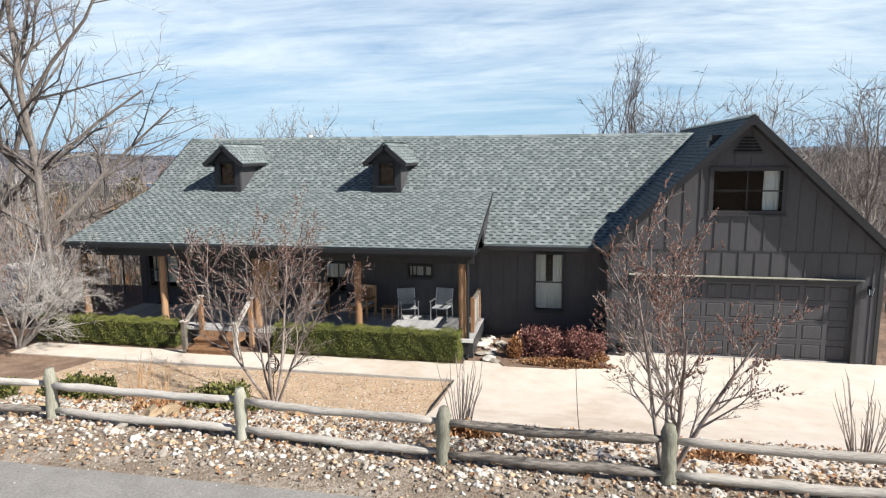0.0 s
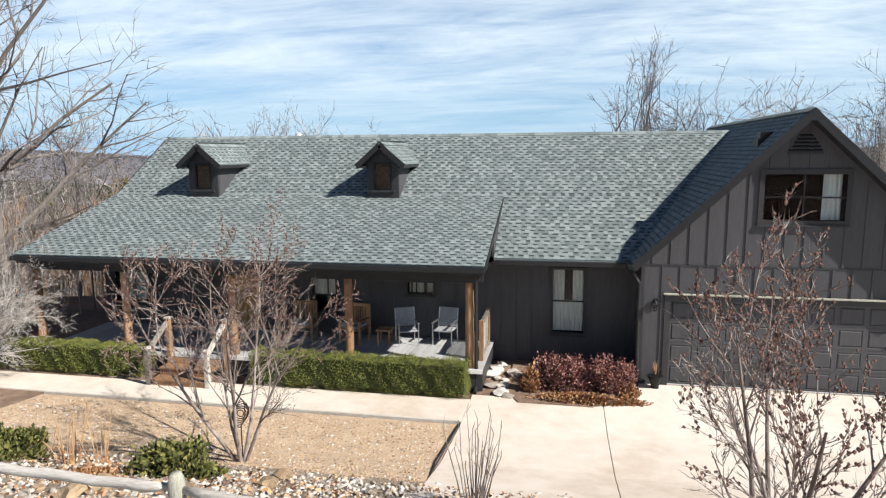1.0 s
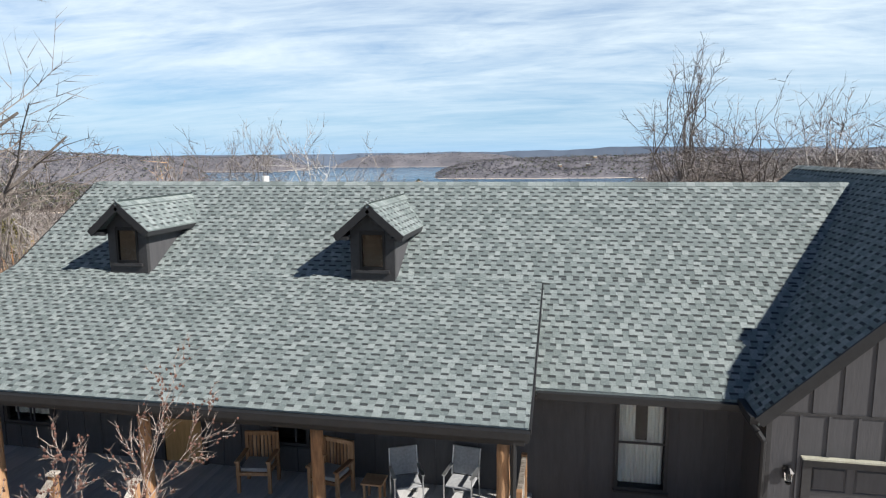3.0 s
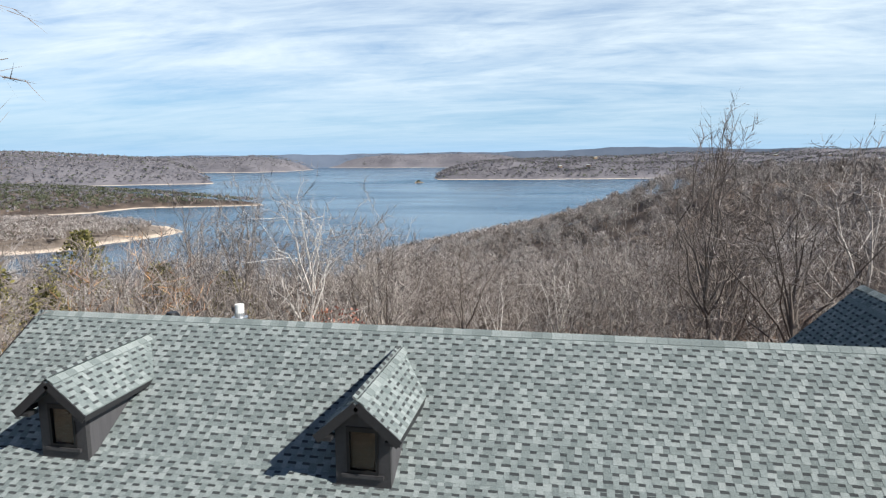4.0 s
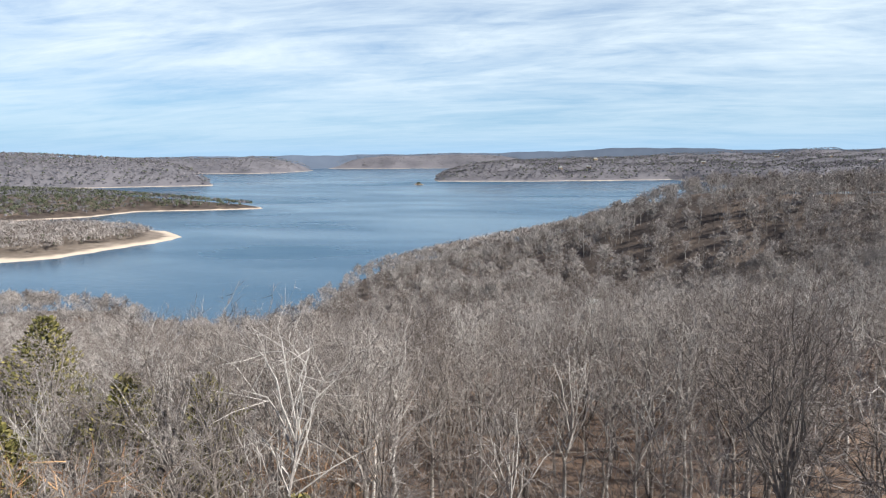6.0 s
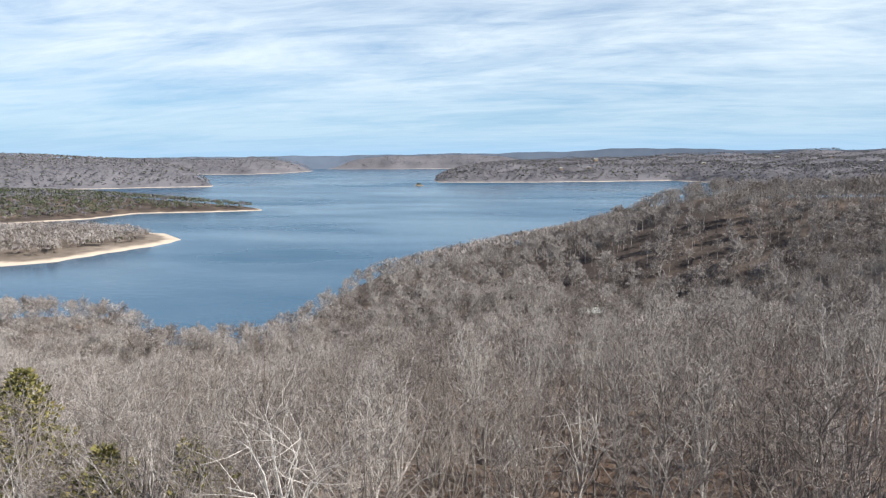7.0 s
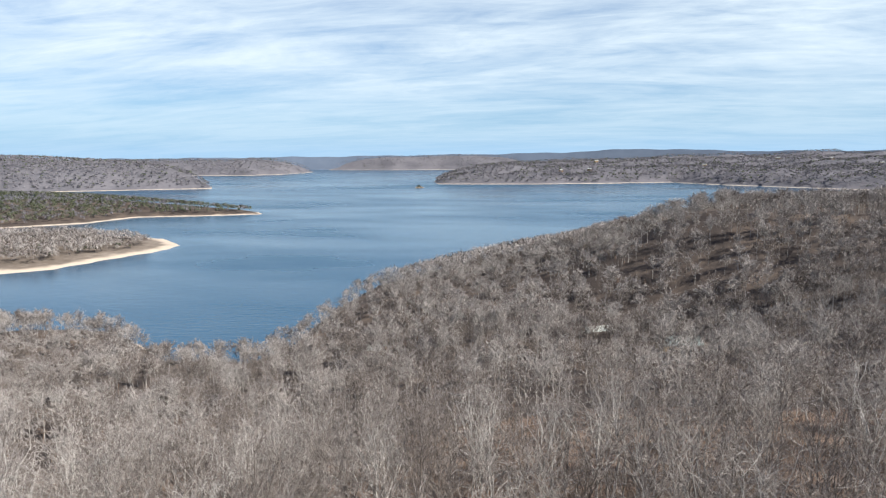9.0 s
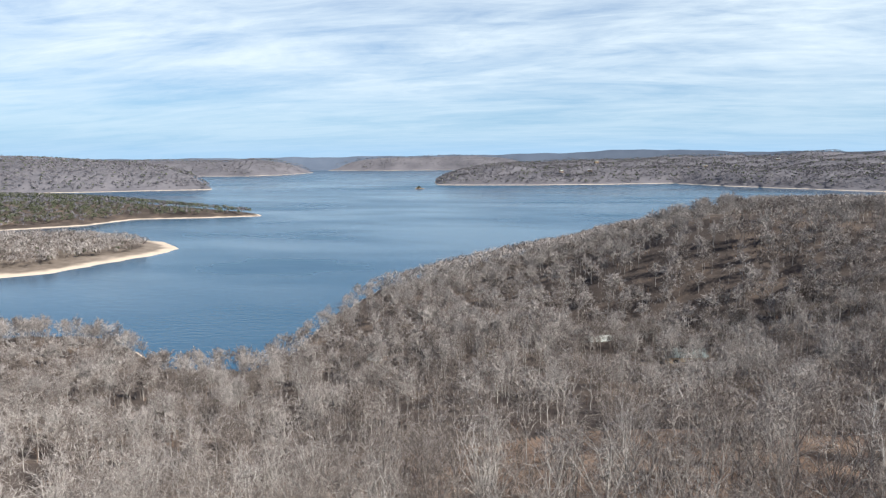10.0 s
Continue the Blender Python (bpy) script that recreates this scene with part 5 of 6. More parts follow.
def bare_tree(name, label, kind_, at, rz, scale, mats, group="", made={}):
    key = (id(kind_), mats[0].name)
    if key not in made:
        made[key] = (kind_[0].mesh("trunk", mats[0]), kind_[1].mesh("crown", mats[1], mats[0]))
        made[key][0].polygons.foreach_set("use_smooth", [True] * len(made[key][0].polygons))
    tr = thing(name, label, "tree", group, at=at, rz=rz)
    tr.scale = (scale, scale, scale)
    for nm, me in zip(("trunk", "crown"), made[key]):
        o_ = new(nm, me)
        o_.parent = tr
    return tr


def dome_tree(seed, h, limbs, forks, twigs, r, wide, reach, twig_len, sides=3, spread=0.42, fork=0.3):
    """A leafless hardwood: a trunk that parts into rising limbs, whose branches end in brooms of twigs over a domed crown."""
    rng_ = random.Random(seed)
    t, c = Geo(), Geo()

    def rnd(q):
        return Vector((rng_.gauss(0, q), rng_.gauss(0, q), rng_.gauss(0, q)))

    def flat(p, q, w, mat):
        side = (q - p).cross(rnd(1.0))
        c.blade(p, q, w, side.normalized() if side.length > 1e-4 else Vector((1, 0, 0)), mat)

    lean = Vector((rng_.gauss(0, 0.03), rng_.gauss(0, 0.03), 0))
    axis = [Vector((0, 0, -0.3))]
    for i in range(1, 6):
        z = h * 0.62 * i / 5
        axis.append(lean * z + Vector((rng_.gauss(0, 0.012), rng_.gauss(0, 0.012), 0)) * h + Vector((0, 0, z)))
    for i in range(5):
        t.tube(axis[i], axis[i + 1], r * (1 - 0.13 * i), r * (1 - 0.13 * (i + 1)), max(sides, 3))
    mid = lean * h * 0.5 + Vector((0, 0, h * 0.5))
    shell = Vector((h * spread, h * spread, h * 0.5))

    def on_dome(d):
        lump = 1 + 0.14 * math.sin(5.1 * d.x + seed) * math.sin(4.3 * d.y + 2 * seed)
        return mid + Vector((d.x * shell.x, d.y * shell.y, d.z * shell.z)) * lump

    for k in range(limbs):
        a = 2.4 * k + rng_.uniform(-0.5, 0.5)
        e = 0.12 + 1.35 * ((k + rng_.random()) / limbs) ** 0.9
        out = Vector((math.cos(a) * math.cos(e), math.sin(a) * math.cos(e), math.sin(e)))
        z0 = h * (fork + (0.58 - fork) * (k / limbs) + rng_.uniform(-0.04, 0.04))
        i = min(4, int(z0 / (h * 0.124)))
        p0 = axis[i].lerp(axis[i + 1], min(1, max(0, (z0 - axis[i].z) / max(0.1, axis[i + 1].z - axis[i].z))))
        p2 = p0.lerp(on_dome(out), rng_.uniform(0.66, 0.86))
        far_ = (p2 - p0).length
        p1 = p0 + out * far_ * 0.28 + Vector((0, 0, far_ * rng_.uniform(0.2, 0.4))) + rnd(0.05 * far_)
        pts = [p0 * (1 - q) ** 2 + p1 * 2 * q * (1 - q) + p2 * q * q + rnd(0.03 * far_) * (0 < q < 1) for q in (0, 0.3, 0.55, 0.78, 1)]
        r0 = r * rng_.uniform(0.28, 0.46)
        for j in range(4):
            if sides > 2:
                c.tube(pts[j], pts[j + 1], r0 * (1 - 0.2 * j), r0 * (1 - 0.2 * (j + 1)), sides, 1)
            else:
                flat(pts[j], pts[j].lerp(pts[j + 1], 1.3), r0 * (1.2 - 0.2 * j), 1)
        for j in range(forks):
            q = 0.25 + 0.75 * (j + rng_.random()) / forks
            f = min(3, int(q * 4))
            b0 = pts[f].lerp(pts[f + 1], q * 4 - f)
            d = (b0 - mid)
            d = Vector((d.x / shell.x, d.y / shell.y, d.z / shell.z)) + rnd(0.42) + Vector((0, 0, 0.12))
            end = on_dome(d.normalized()) if d.length > 1e-3 else p2
            d = end - b0
            length = min(max(d.length, h * 0.1), h * reach) * rng_.uniform(0.75, 1.1)
            d = (d.normalized() + Vector((0, 0, 0.1)) + rnd(0.2)).normalized()
            knee = b0 + d * length * 0.5 + rnd(0.05 * length)
            d2 = (d + Vector((0, 0, 0.08)) + rnd(0.25)).normalized()
            tip = knee + d2 * length * 0.55
            w = max(wide * 1.3, r0 * 0.34 * (1 - 0.6 * q))
            if sides > 3:
                c.tube(b0, knee, w, w * 0.65, 3, 1)
                c.tube(knee, tip, w * 0.65, w * 0.2, 3, 1)
            else:
                flat(b0, knee + d * length * 0.15, w, 1)
                flat(knee, tip, w * 0.8, 1)
            for _ in range(twigs):
                q2 = rng_.uniform(0.1, 1.0)
                s0 = b0.lerp(knee, q2 * 2) if q2 < 0.5 else knee.lerp(tip, q2 * 2 - 1)
                dd = (d2 + rnd(0.6) + Vector((0, 0, 0.1))).normalized()
                ln = rng_.uniform(*twig_len)
                s1 = s0 + dd * ln
                flat(s0, s1, wide * rng_.uniform(0.7, 1.3), 0)
                if sides > 3:
                    for _ in range(2):
                        m0 = s0.lerp(s1, rng_.uniform(0.25, 0.8))
                        flat(m0, m0 + (dd + rnd(0.6) + Vector((0, 0, 0.2))).normalized() * ln * rng_.uniform(0.35, 0.6), wide * 0.7, 0)
    return t, c


KINDS = [dome_tree(k, h, n, 7, 8, r, 0.014, 0.2, (0.5, 1.3), 4, sp, f) for k, h, n, r, sp, f in
         ((1, 15, 10, 0.18, 0.32, 0.36), (2, 16, 11, 0.20, 0.37, 0.34), (3, 14, 9, 0.16, 0.38, 0.32), (4, 17, 10, 0.19, 0.26, 0.44), (5, 15, 10, 0.18, 0.34, 0.28), (6, 13, 8, 0.14, 0.28, 0.3), (8, 15, 11, 0.18, 0.40, 0.4))]
HERO = dome_tree(21, 15.5, 14, 9, 9, 0.17, 0.011, 0.17, (0.4, 1.0), 5, 0.2, 0.4)
HERO2 = dome_tree(24, 15.5, 14, 9, 8, 0.18, 0.011, 0.18, (0.4, 1.0), 5, 0.27, 0.34)
SIDE = tree_kind(24, 15.5, 0.2, kids=(3.6, 2.6, 2.5, 2.6), ratio=(0.56, 0.5, 0.46, 0.5), angle=0.8, bare=1, wobble=0.19, twig=0.009)
SIDE2 = tree_kind(21, 15.0, 0.19, kids=(3.6, 2.6, 2.5, 2.6), ratio=(0.54, 0.5, 0.46, 0.5), angle=0.66, bare=1, wobble=0.17, twig=0.009)


def tall(kind_):
    return max(v[2] for v in kind_[1].v)


TALL = {id(k): tall(k) for k in KINDS + [HERO, HERO2, SIDE, SIDE2]}


def gz(x, y):
    return float(ground(x, y))


def plant(kind_, x, y, scale, rz, mats, label, group):
    bare_tree("bare_tree", label, kind_, (x, y, gz(x, y)), rz, scale, mats, group)


PLAIN = "bare grey-brown hardwood tree on the wooded slope"
PALE = "bare pale-barked hardwood tree with spreading limbs"
plant(HERO, 1.5, 21.0, 1.02, 40, (DARK_BARK, WOODS_DARK), "tall bare dark-limbed tree behind the house", "hillside trees")
plant(KINDS[1], 4.6, 19.5, 0.85, 160, (BARK, TWIG), PLAIN, "hillside trees")
x, y = to_xy(-17.5, 30.0)
plant(HERO, x, y, 1.02, 10, (BARK, TWIG), PLAIN, "hillside trees")
x, y = to_xy(-19.0, 5.2)
plant(SIDE, x, y, 1.08, 250, (BARK, WOODS_DARK), "tall bare grey-barked tree beside the house", "trees beside the house")
x, y = to_xy(-22.6, 7.6)
plant(SIDE2, x, y, 1.2, 130, (BARK, WOODS_DARK), "tall bare grey-barked tree beside the house", "trees beside the house")
x, y = to_xy(-31.0, 17.0)
plant(SIDE, x, y, 1.25, 200, (PALE_BARK, TWIG), PALE, "trees beside the house")
for k, (x, y, s) in enumerate(((12.5, 20.5, 0.78), (15.5, 24.0, 0.9), (18.5, 21.0, 0.9), (10.5, 30.0, 0.9), (21.5, 28.0, 1.0), (25.0, 21.0, 1.0), (8.8, 17.0, 0.66))):
    plant((HERO, KINDS[3], HERO2, KINDS[0], KINDS[1], KINDS[4], KINDS[2])[k], x, y, s, k * 77, (BARK, WOODS_DARK), PLAIN, "hillside trees")

for k, (u, v, top) in enumerate(((-14.0, 31.0, 9.6), (-20.5, 32.0, 8.8), (-11.0, 36.0, 8.6), (-23.0, 38.0, 7.5), (9.0, 27.0, 10.0), (12.5, 33.0, 9.4), (16.0, 27.0, 10.8), (20.5, 34.0, 12.0), (24.0, 27.0, 12.5), (28.0, 36.0, 12.0))):
    x, y = to_xy(u, v)
    kd = (KINDS + [HERO2])[(k * 3) % 8]
    plant(kd, x, y, (top - gz(x, y)) / TALL[id(kd)], k * 51, (PALE_BARK if k % 3 == 0 else BARK, TWIG), PALE if k % 3 == 0 else PLAIN, "hillside trees")

# the near wood behind the house
rt = random.Random(9)
near = []
tries = 0
while len(near) < 210 and tries < 20000:
    tries += 1
    r_, a = 12 + 92 * rt.random() ** 0.62, rt.uniform(-0.78, 0.78)
    u, v = r_ * math.sin(a) - 4, r_ * math.cos(a) + 5
    x, y = to_xy(u, v)
    if y < 15.5 or (y < 20 and -18 < x < 8) or (abs(x + 19) < 4 and y < 24):
        continue
    if any((x - px) ** 2 + (y - py) ** 2 < 17 for px, py in near):
        continue
    near.append((x, y))
    k = rt.randrange(len(KINDS))
    z = gz(x, y)
    u, v = to_uv(x, y)
    span = (2.5, 7.0) if u < -4 else (-1.5, 3.5) if u < 13 else (3.5, 9.5)
    top = rt.uniform(*span) - max(0.0, v - 62) * 0.2
    s = min(1.35, max(0.5, (top - z) / TALL[id(KINDS[k])]))
    pale = rt.random() < 0.48
    plant(KINDS[k], x, y, s, rt.uniform(0, 360), (PALE_BARK if pale else BARK, TWIG), PALE if pale else PLAIN, "hillside trees")


# understorey brush, joined
def spray(name, n, where, h, wid, blades, mats, label, kind="stuff", seed=1, fan=0.5, category="woods", heart=0.16, dab=(0.07, 0.09)):
    """Many leafless crowns: thin upright blades that fan out from a short stem."""
    r_ = np.random.RandomState(seed)
    X, Y = where(n, r_)
    n = len(X)
    Z = ground(X, Y)
    H = h[0] + (h[1] - h[0]) * r_.rand(n)
    B = blades
    a = r_.rand(n, B) * 6.283
    wide = fan * (0.75 + 0.5 * r_.rand(n, 1))
    tilt = np.sqrt(r_.rand(n, B))
    zc = 0.42 + 0.12 * r_.rand(n, 1)
    tip_r, tip_z = wide * tilt * (0.8 + 0.3 * r_.rand(n, B)), zc + (1 - zc) * np.sqrt(np.maximum(0, 1 - 0.92 * tilt ** 2)) * (0.8 + 0.25 * r_.rand(n, B))
    Q = np.stack([np.cos(a) * tip_r, np.sin(a) * tip_r, tip_z], -1)
    root = np.stack([0 * a, 0 * a, heart + (0.3 if heart < 0.3 else 0.12) * r_.rand(n, B)], -1)
    k = np.where(np.arange(B) % 3 == 0, 0.1 + 0.3 * r_.rand(n, B), 0.45 + 0.35 * r_.rand(n, B))[..., None]
    P = root + (Q - root) * k + r_.normal(0, 0.03, (n, B, 3)) * fan
    P[:, 0], Q[:, 0] = (0, 0, -0.04), (0, 0, 0.8)
    S = np.stack([-np.sin(a), np.cos(a), 0 * a], -1) * (wid / H[:, None, None]) * (0.5 + r_.rand(n, B, 1))
    S[:, 0] *= 2.0
    if heart > 0.3:
        # far crowns: dabs of twigs that lie on a rounded shell
        mid = Q * np.array([1, 1, 1]) * (0.8 + 0.22 * r_.rand(n, B, 1))
        rad = mid - np.stack([0 * a, 0 * a, zc + 0 * a], -1)
        rad += r_.normal(0, 0.08, (n, B, 3))
        along = np.stack([rad[..., 2] * -np.cos(a), rad[..., 2] * -np.sin(a), np.hypot(rad[..., 0], rad[..., 1])], -1)
        along /= np.linalg.norm(along, axis=-1, keepdims=True) + 1e-6
        along += r_.normal(0, 0.35, along.shape)
        half_ = dab[0] + dab[1] * r_.rand(n, B, 1)
        P, Q = mid - along * half_, mid + along * half_
    V = np.stack([P - S, P + S, Q], 2) * H[:, None, None, None]
    V += np.stack([X, Y, Z], -1)[:, None, None]
    T = np.arange(n * B * 3).reshape(-1, 3)
    idx = np.repeat(r_.randint(0, len(mats), n), B)
    tagged(new(name, fast_mesh(name, V.reshape(-1, 3), T, *mats, index=idx)), label, category, kind=kind)


def in_fan(r0, r1, half, ok, power=0.5):
    def where(n, r_):
        k = int(n * 6)
        r = (r0 ** 2 + (r1 ** 2 - r0 ** 2) * r_.rand(k)) ** 0.5 if power == 0.5 else r0 * (r1 / r0) ** r_.rand(k)
        a = r_.uniform(-half, half, k)
        u, v = r * np.sin(a) - 6, r * np.cos(a)
        X, Y = to_xy(u, v)
        keep = ok(X, Y, u, v)
        return X[keep][:n], Y[keep][:n]
    return where


def dry(X, Y, u, v):
    return (ground(X, Y) > LAKE + np.where(v < 480, 1.3, 3.0)) & ((Y > 14) | (np.abs(X + 5) > 19))


def behind(X, Y, u, v):
    return dry(X, Y, u, v) & (Y > 13.5)


def forest(name, kinds, n, where, h, limb_mats, twig_mats, label, seed):
    """A joined wood of simple branched trees, each turned, scaled and coloured by chance."""
    r_ = np.random.RandomState(seed)
    X, Y = where(n, r_)
    Z = ground(X, Y)
    pick = r_.randint(0, len(kinds), len(X))
    vs, ts, ms, base = [], [], [], 0
    mats = list(limb_mats) + list(twig_mats)
    for k, kd in enumerate(kinds):
        m = np.where(pick == k)[0]
        v0, f0, g0 = [], [], []
        for geo_, is_trunk in zip(kd, (True, False)):
            o = len(v0)
            v0 += geo_.v
            for f, mm in zip(geo_.f, geo_.m):
                for q in range(1, len(f) - 1):
                    f0.append((o + f[0], o + f[q], o + f[q + 1]))
                    g0.append(is_trunk or mm == 1)
        v0, f0, g0 = np.array(v0), np.array(f0), np.array(g0)
        s = (h[0] + (h[1] - h[0]) * r_.rand(len(m))) / v0[:, 2].max()
        a = r_.rand(len(m)) * 6.283
        ca, sa = np.cos(a)[:, None] * s[:, None], np.sin(a)[:, None] * s[:, None]
        V = np.stack([v0[None, :, 0] * ca - v0[None, :, 1] * sa + X[m, None], v0[None, :, 0] * sa + v0[None, :, 1] * ca + Y[m, None], v0[None, :, 2] * s[:, None] + Z[m, None]], -1)
        T = f0[None] + (np.arange(len(m)) * len(v0))[:, None, None] + base
        base += V.shape[0] * V.shape[1]
        lm, tm = r_.randint(0, len(limb_mats), len(m)), len(limb_mats) + r_.randint(0, len(twig_mats), len(m))
        ms.append(np.where(g0[None], lm[:, None], tm[:, None]).ravel())
        vs.append(V.reshape(-1, 3))
        ts.append(T.reshape(-1, 3))
    tagged(new(name, fast_mesh(name, np.concatenate(vs), np.concatenate(ts), *mats, index=np.concatenate(ms))), label, "woods", kind="stuff")


MIDS = [dome_tree(40 + k, 15, n, 6, 8, 0.18, 0.042, 0.17, (0.9, 1.9), 2, sp, f) for k, (n, sp, f) in enumerate(((10, 0.36, 0.3), (11, 0.42, 0.28), (9, 0.32, 0.36), (11, 0.46, 0.32), (10, 0.38, 0.24)))]
HILLS = [dome_tree(50 + k, 15, n, 5, 6, 0.17, 0.12, 0.15, (1.1, 2.1), 2, sp, f) for k, (n, sp, f) in enumerate(((8, 0.44, 0.4), (9, 0.52, 0.36), (8, 0.48, 0.44)))]
SAPLINGS = [dome_tree(60 + k, 8, 6, 4, 5, 0.06, 0.012, 0.2, (0.5, 1.1), 2, sp, 0.2) for k, sp in enumerate((0.2, 0.26, 0.16))]


def open_yards(where):
    """Keeps the trees off the houses in the woods and the yards before them."""
    def spots(n, r_):
        X, Y = where(int(n * 1.1), r_)
        u, v = to_uv(X, Y)
        keep = np.ones(len(X), bool)
        for hu, hv, w, *_ in WOOD_HOUSES:
            keep &= ~((np.abs(u - hu * v / hv) < w * 0.62) & (v > hv - 17) & (v < hv + 9))
        return X[keep][:n], Y[keep][:n]
    return spots


# houses among the trees: place, roof height, width and depth
WOOD_HOUSES = [(-2, 270, -57.5, 15, 9), (-39, 294, -60.0, 9, 8), (80, 243, -42.5, 15, 9), (60, 284, -49.5, 12, 8)]
spray("undergrowth", 1500, in_fan(14, 120, 0.85, behind), (0.8, 3.2), 0.012, 22, (WOODS_DARK, LITTER, WOODS_DARK), "bare brush and saplings under the trees", seed=2, fan=0.5)
forest("slender_trees", SAPLINGS, 300, in_fan(18, 130, 0.85, behind), (4, 9.5), (PALE_BARK, BARK, BARK), (WOODS_DARK, WOODS_DARK, TWIG), "slender bare young trees between the large ones", 3)
forest("side_thicket", SAPLINGS, 330, lambda n, q: (q.uniform(-52, -18.5, n), q.uniform(8, 40, n)), (7, 10.5), (BARK, PALE_BARK, BARK), (TWIG, WOODS_DARK, TWIG, DRYGRASS, WOODS_DARK), "brown thicket of young trees beside the house", 31)
forest("middle_woods", MIDS, 1000, open_yards(in_fan(98, 290, 0.82, dry)), (11, 16.5), (PALE_BARK, BARK, PALE_BARK), (WOODS, WOODS_DARK, WOODS_PALE, WOODS_DARK, WOODS_PALE), "leafless hardwood forest on the slope", 4)
spray("middle_brush", 2400, in_fan(85, 520, 0.82, dry), (2, 5), 0.06, 16, (LITTER, WOODS_DARK), "bare brush under the forest", seed=14, fan=0.42)
forest("near_hill_woods", HILLS, 1900, open_yards(in_fan(270, 540, 0.80, dry)), (11, 16), (WOODS_PALE, BARK, PALE_BARK), (WOODS, WOODS_PALE, WOODS_DARK, WOODS), "leafless hardwood forest on the far slope", 25)
spray("hill_woods", 9500, in_fan(520, 1250, 0.80, lambda X, Y, u, v: dry(X, Y, u, v) & (v < 1400)), (10.5, 15.5), 0.44, 27, (WOODS, WOODS_PALE, WOODS_DARK, WOODS), "leafless hardwood forest on the far slope", seed=5, fan=0.46, heart=0.5, dab=(0.05, 0.06))
spray("point_evergreens", 4500, in_fan(560, 1900, 0.66, lambda X, Y, u, v: dry(X, Y, u, v) & (u < -300) & (v > 1000) & (v < 1800)), (8, 13), 0.9, 18, (FAR_GREEN, FAR_GREEN, HAZED_WOODS), "dark evergreen woods on the point", seed=6, fan=0.4, heart=0.4)
spray("spit_trees", 2400, in_fan(560, 1100, 0.75, lambda X, Y, u, v: dry(X, Y, u, v) & (u < -365) & (u > -780) & (v > 560) & (v < 940) & ((u < -470) | ((u < -370) & (np.sin(u * 0.13 + 1) * np.sin(v * 0.11) > 0.25)))), (5, 10), 0.5, 26, (WOODS_DARK, FAR_GREEN, WOODS_DARK, WOODS), "scattered trees on the sandy spit", seed=7, fan=0.5, heart=0.4)
# these crowns carry the haze of distance in their colour
spray("distant_woods", 27000, in_fan(1700, 4800, 0.72, lambda X, Y, u, v: dry(X, Y, u, v) & (v > 1650), 1), (9, 14), 2.4, 8, (HAZED_WOODS, HAZED_WOODS, HAZED_WOODS, HAZED_WOODS, HAZED_WOODS, FAR_GREEN), "leafless woods on the distant hills, blue-grey haze put into their colour", seed=8, fan=0.55, heart=0.4)


# evergreens and the russet tree
def cedar_tree(x, y, h, seed):
    r_ = np.random.RandomState(seed)
    t = thing("red_cedar", "shaggy olive-green red cedar", "tree", "cedars", at=(x, y, gz(x, y)))
    tg = Geo()
    tg.tube((0, 0, -0.3), (0, 0, h * 0.9), 0.16, 0.03, 7)
    part("trunk", tg, BARK, t)

    def sample(n):
        z = h * (0.12 + 0.86 * r_.rand(n) ** 1.2)
        a = r_.rand(n) * 6.283
        rad = (h * 0.16 + (h - z) * 0.16) * np.minimum(1, (h - z) / (h * 0.2) + 0.08) * (0.6 + 0.4 * np.sin(a * 3 + z * 1.3 + seed) * np.sin(z * 2.1 + a * 2)) * (0.3 + 0.7 * r_.rand(n) ** 0.5) + 0.1
        N = np.stack([np.cos(a), np.sin(a), 0.5 + 0 * a], 1)
        return np.stack([np.cos(a) * rad, np.sin(a) * rad, z], 1), N

    V, T = leafy(6000, sample, 0.30, r_, 0.5)
    o_ = new("crown", fast_mesh("crown", V, T, EVERGREEN))
    o_.parent = t


for k, (u, v, top) in enumerate(((-37.6, 49.7, 3.6), (-26.3, 39.6, 2.2), (-31.2, 34.4, 1.6), (-18.3, 26.1, 0.6), (-42.0, 44.0, 2.0), (-13.0, 29.0, -0.4), (-22.5, 43.0, 1.0))):
    x, y = to_xy(u, v)
    cedar_tree(x, y, top - gz(x, y), 60 + k)

r_ = np.random.RandomState(99)
x, y = to_xy(-10.3, 20.6)
rusty = bare_tree("russet_tree", "small tree still holding russet dead leaves", KINDS[5], (x, y, gz(x, y)), 30, 0.62, (BARK, TWIG))


def russet(n):
    a, e = r_.uniform(0, 6.28, n), r_.normal(0, 0.5, n)
    q = 0.4 + 0.6 * r_.rand(n)
    N = np.stack([np.cos(a) * np.cos(e), np.sin(a) * np.cos(e), np.sin(e)], 1)
    return N * np.array([2.6, 2.6, 4.6]) * q[:, None] + np.array([0, 0, 6.8]), N


V, T = leafy(3400, russet, 0.2, r_, -0.3)
o_ = new("leaves", fast_mesh("leaves", V, T, LEAF_RED))
o_.parent = rusty


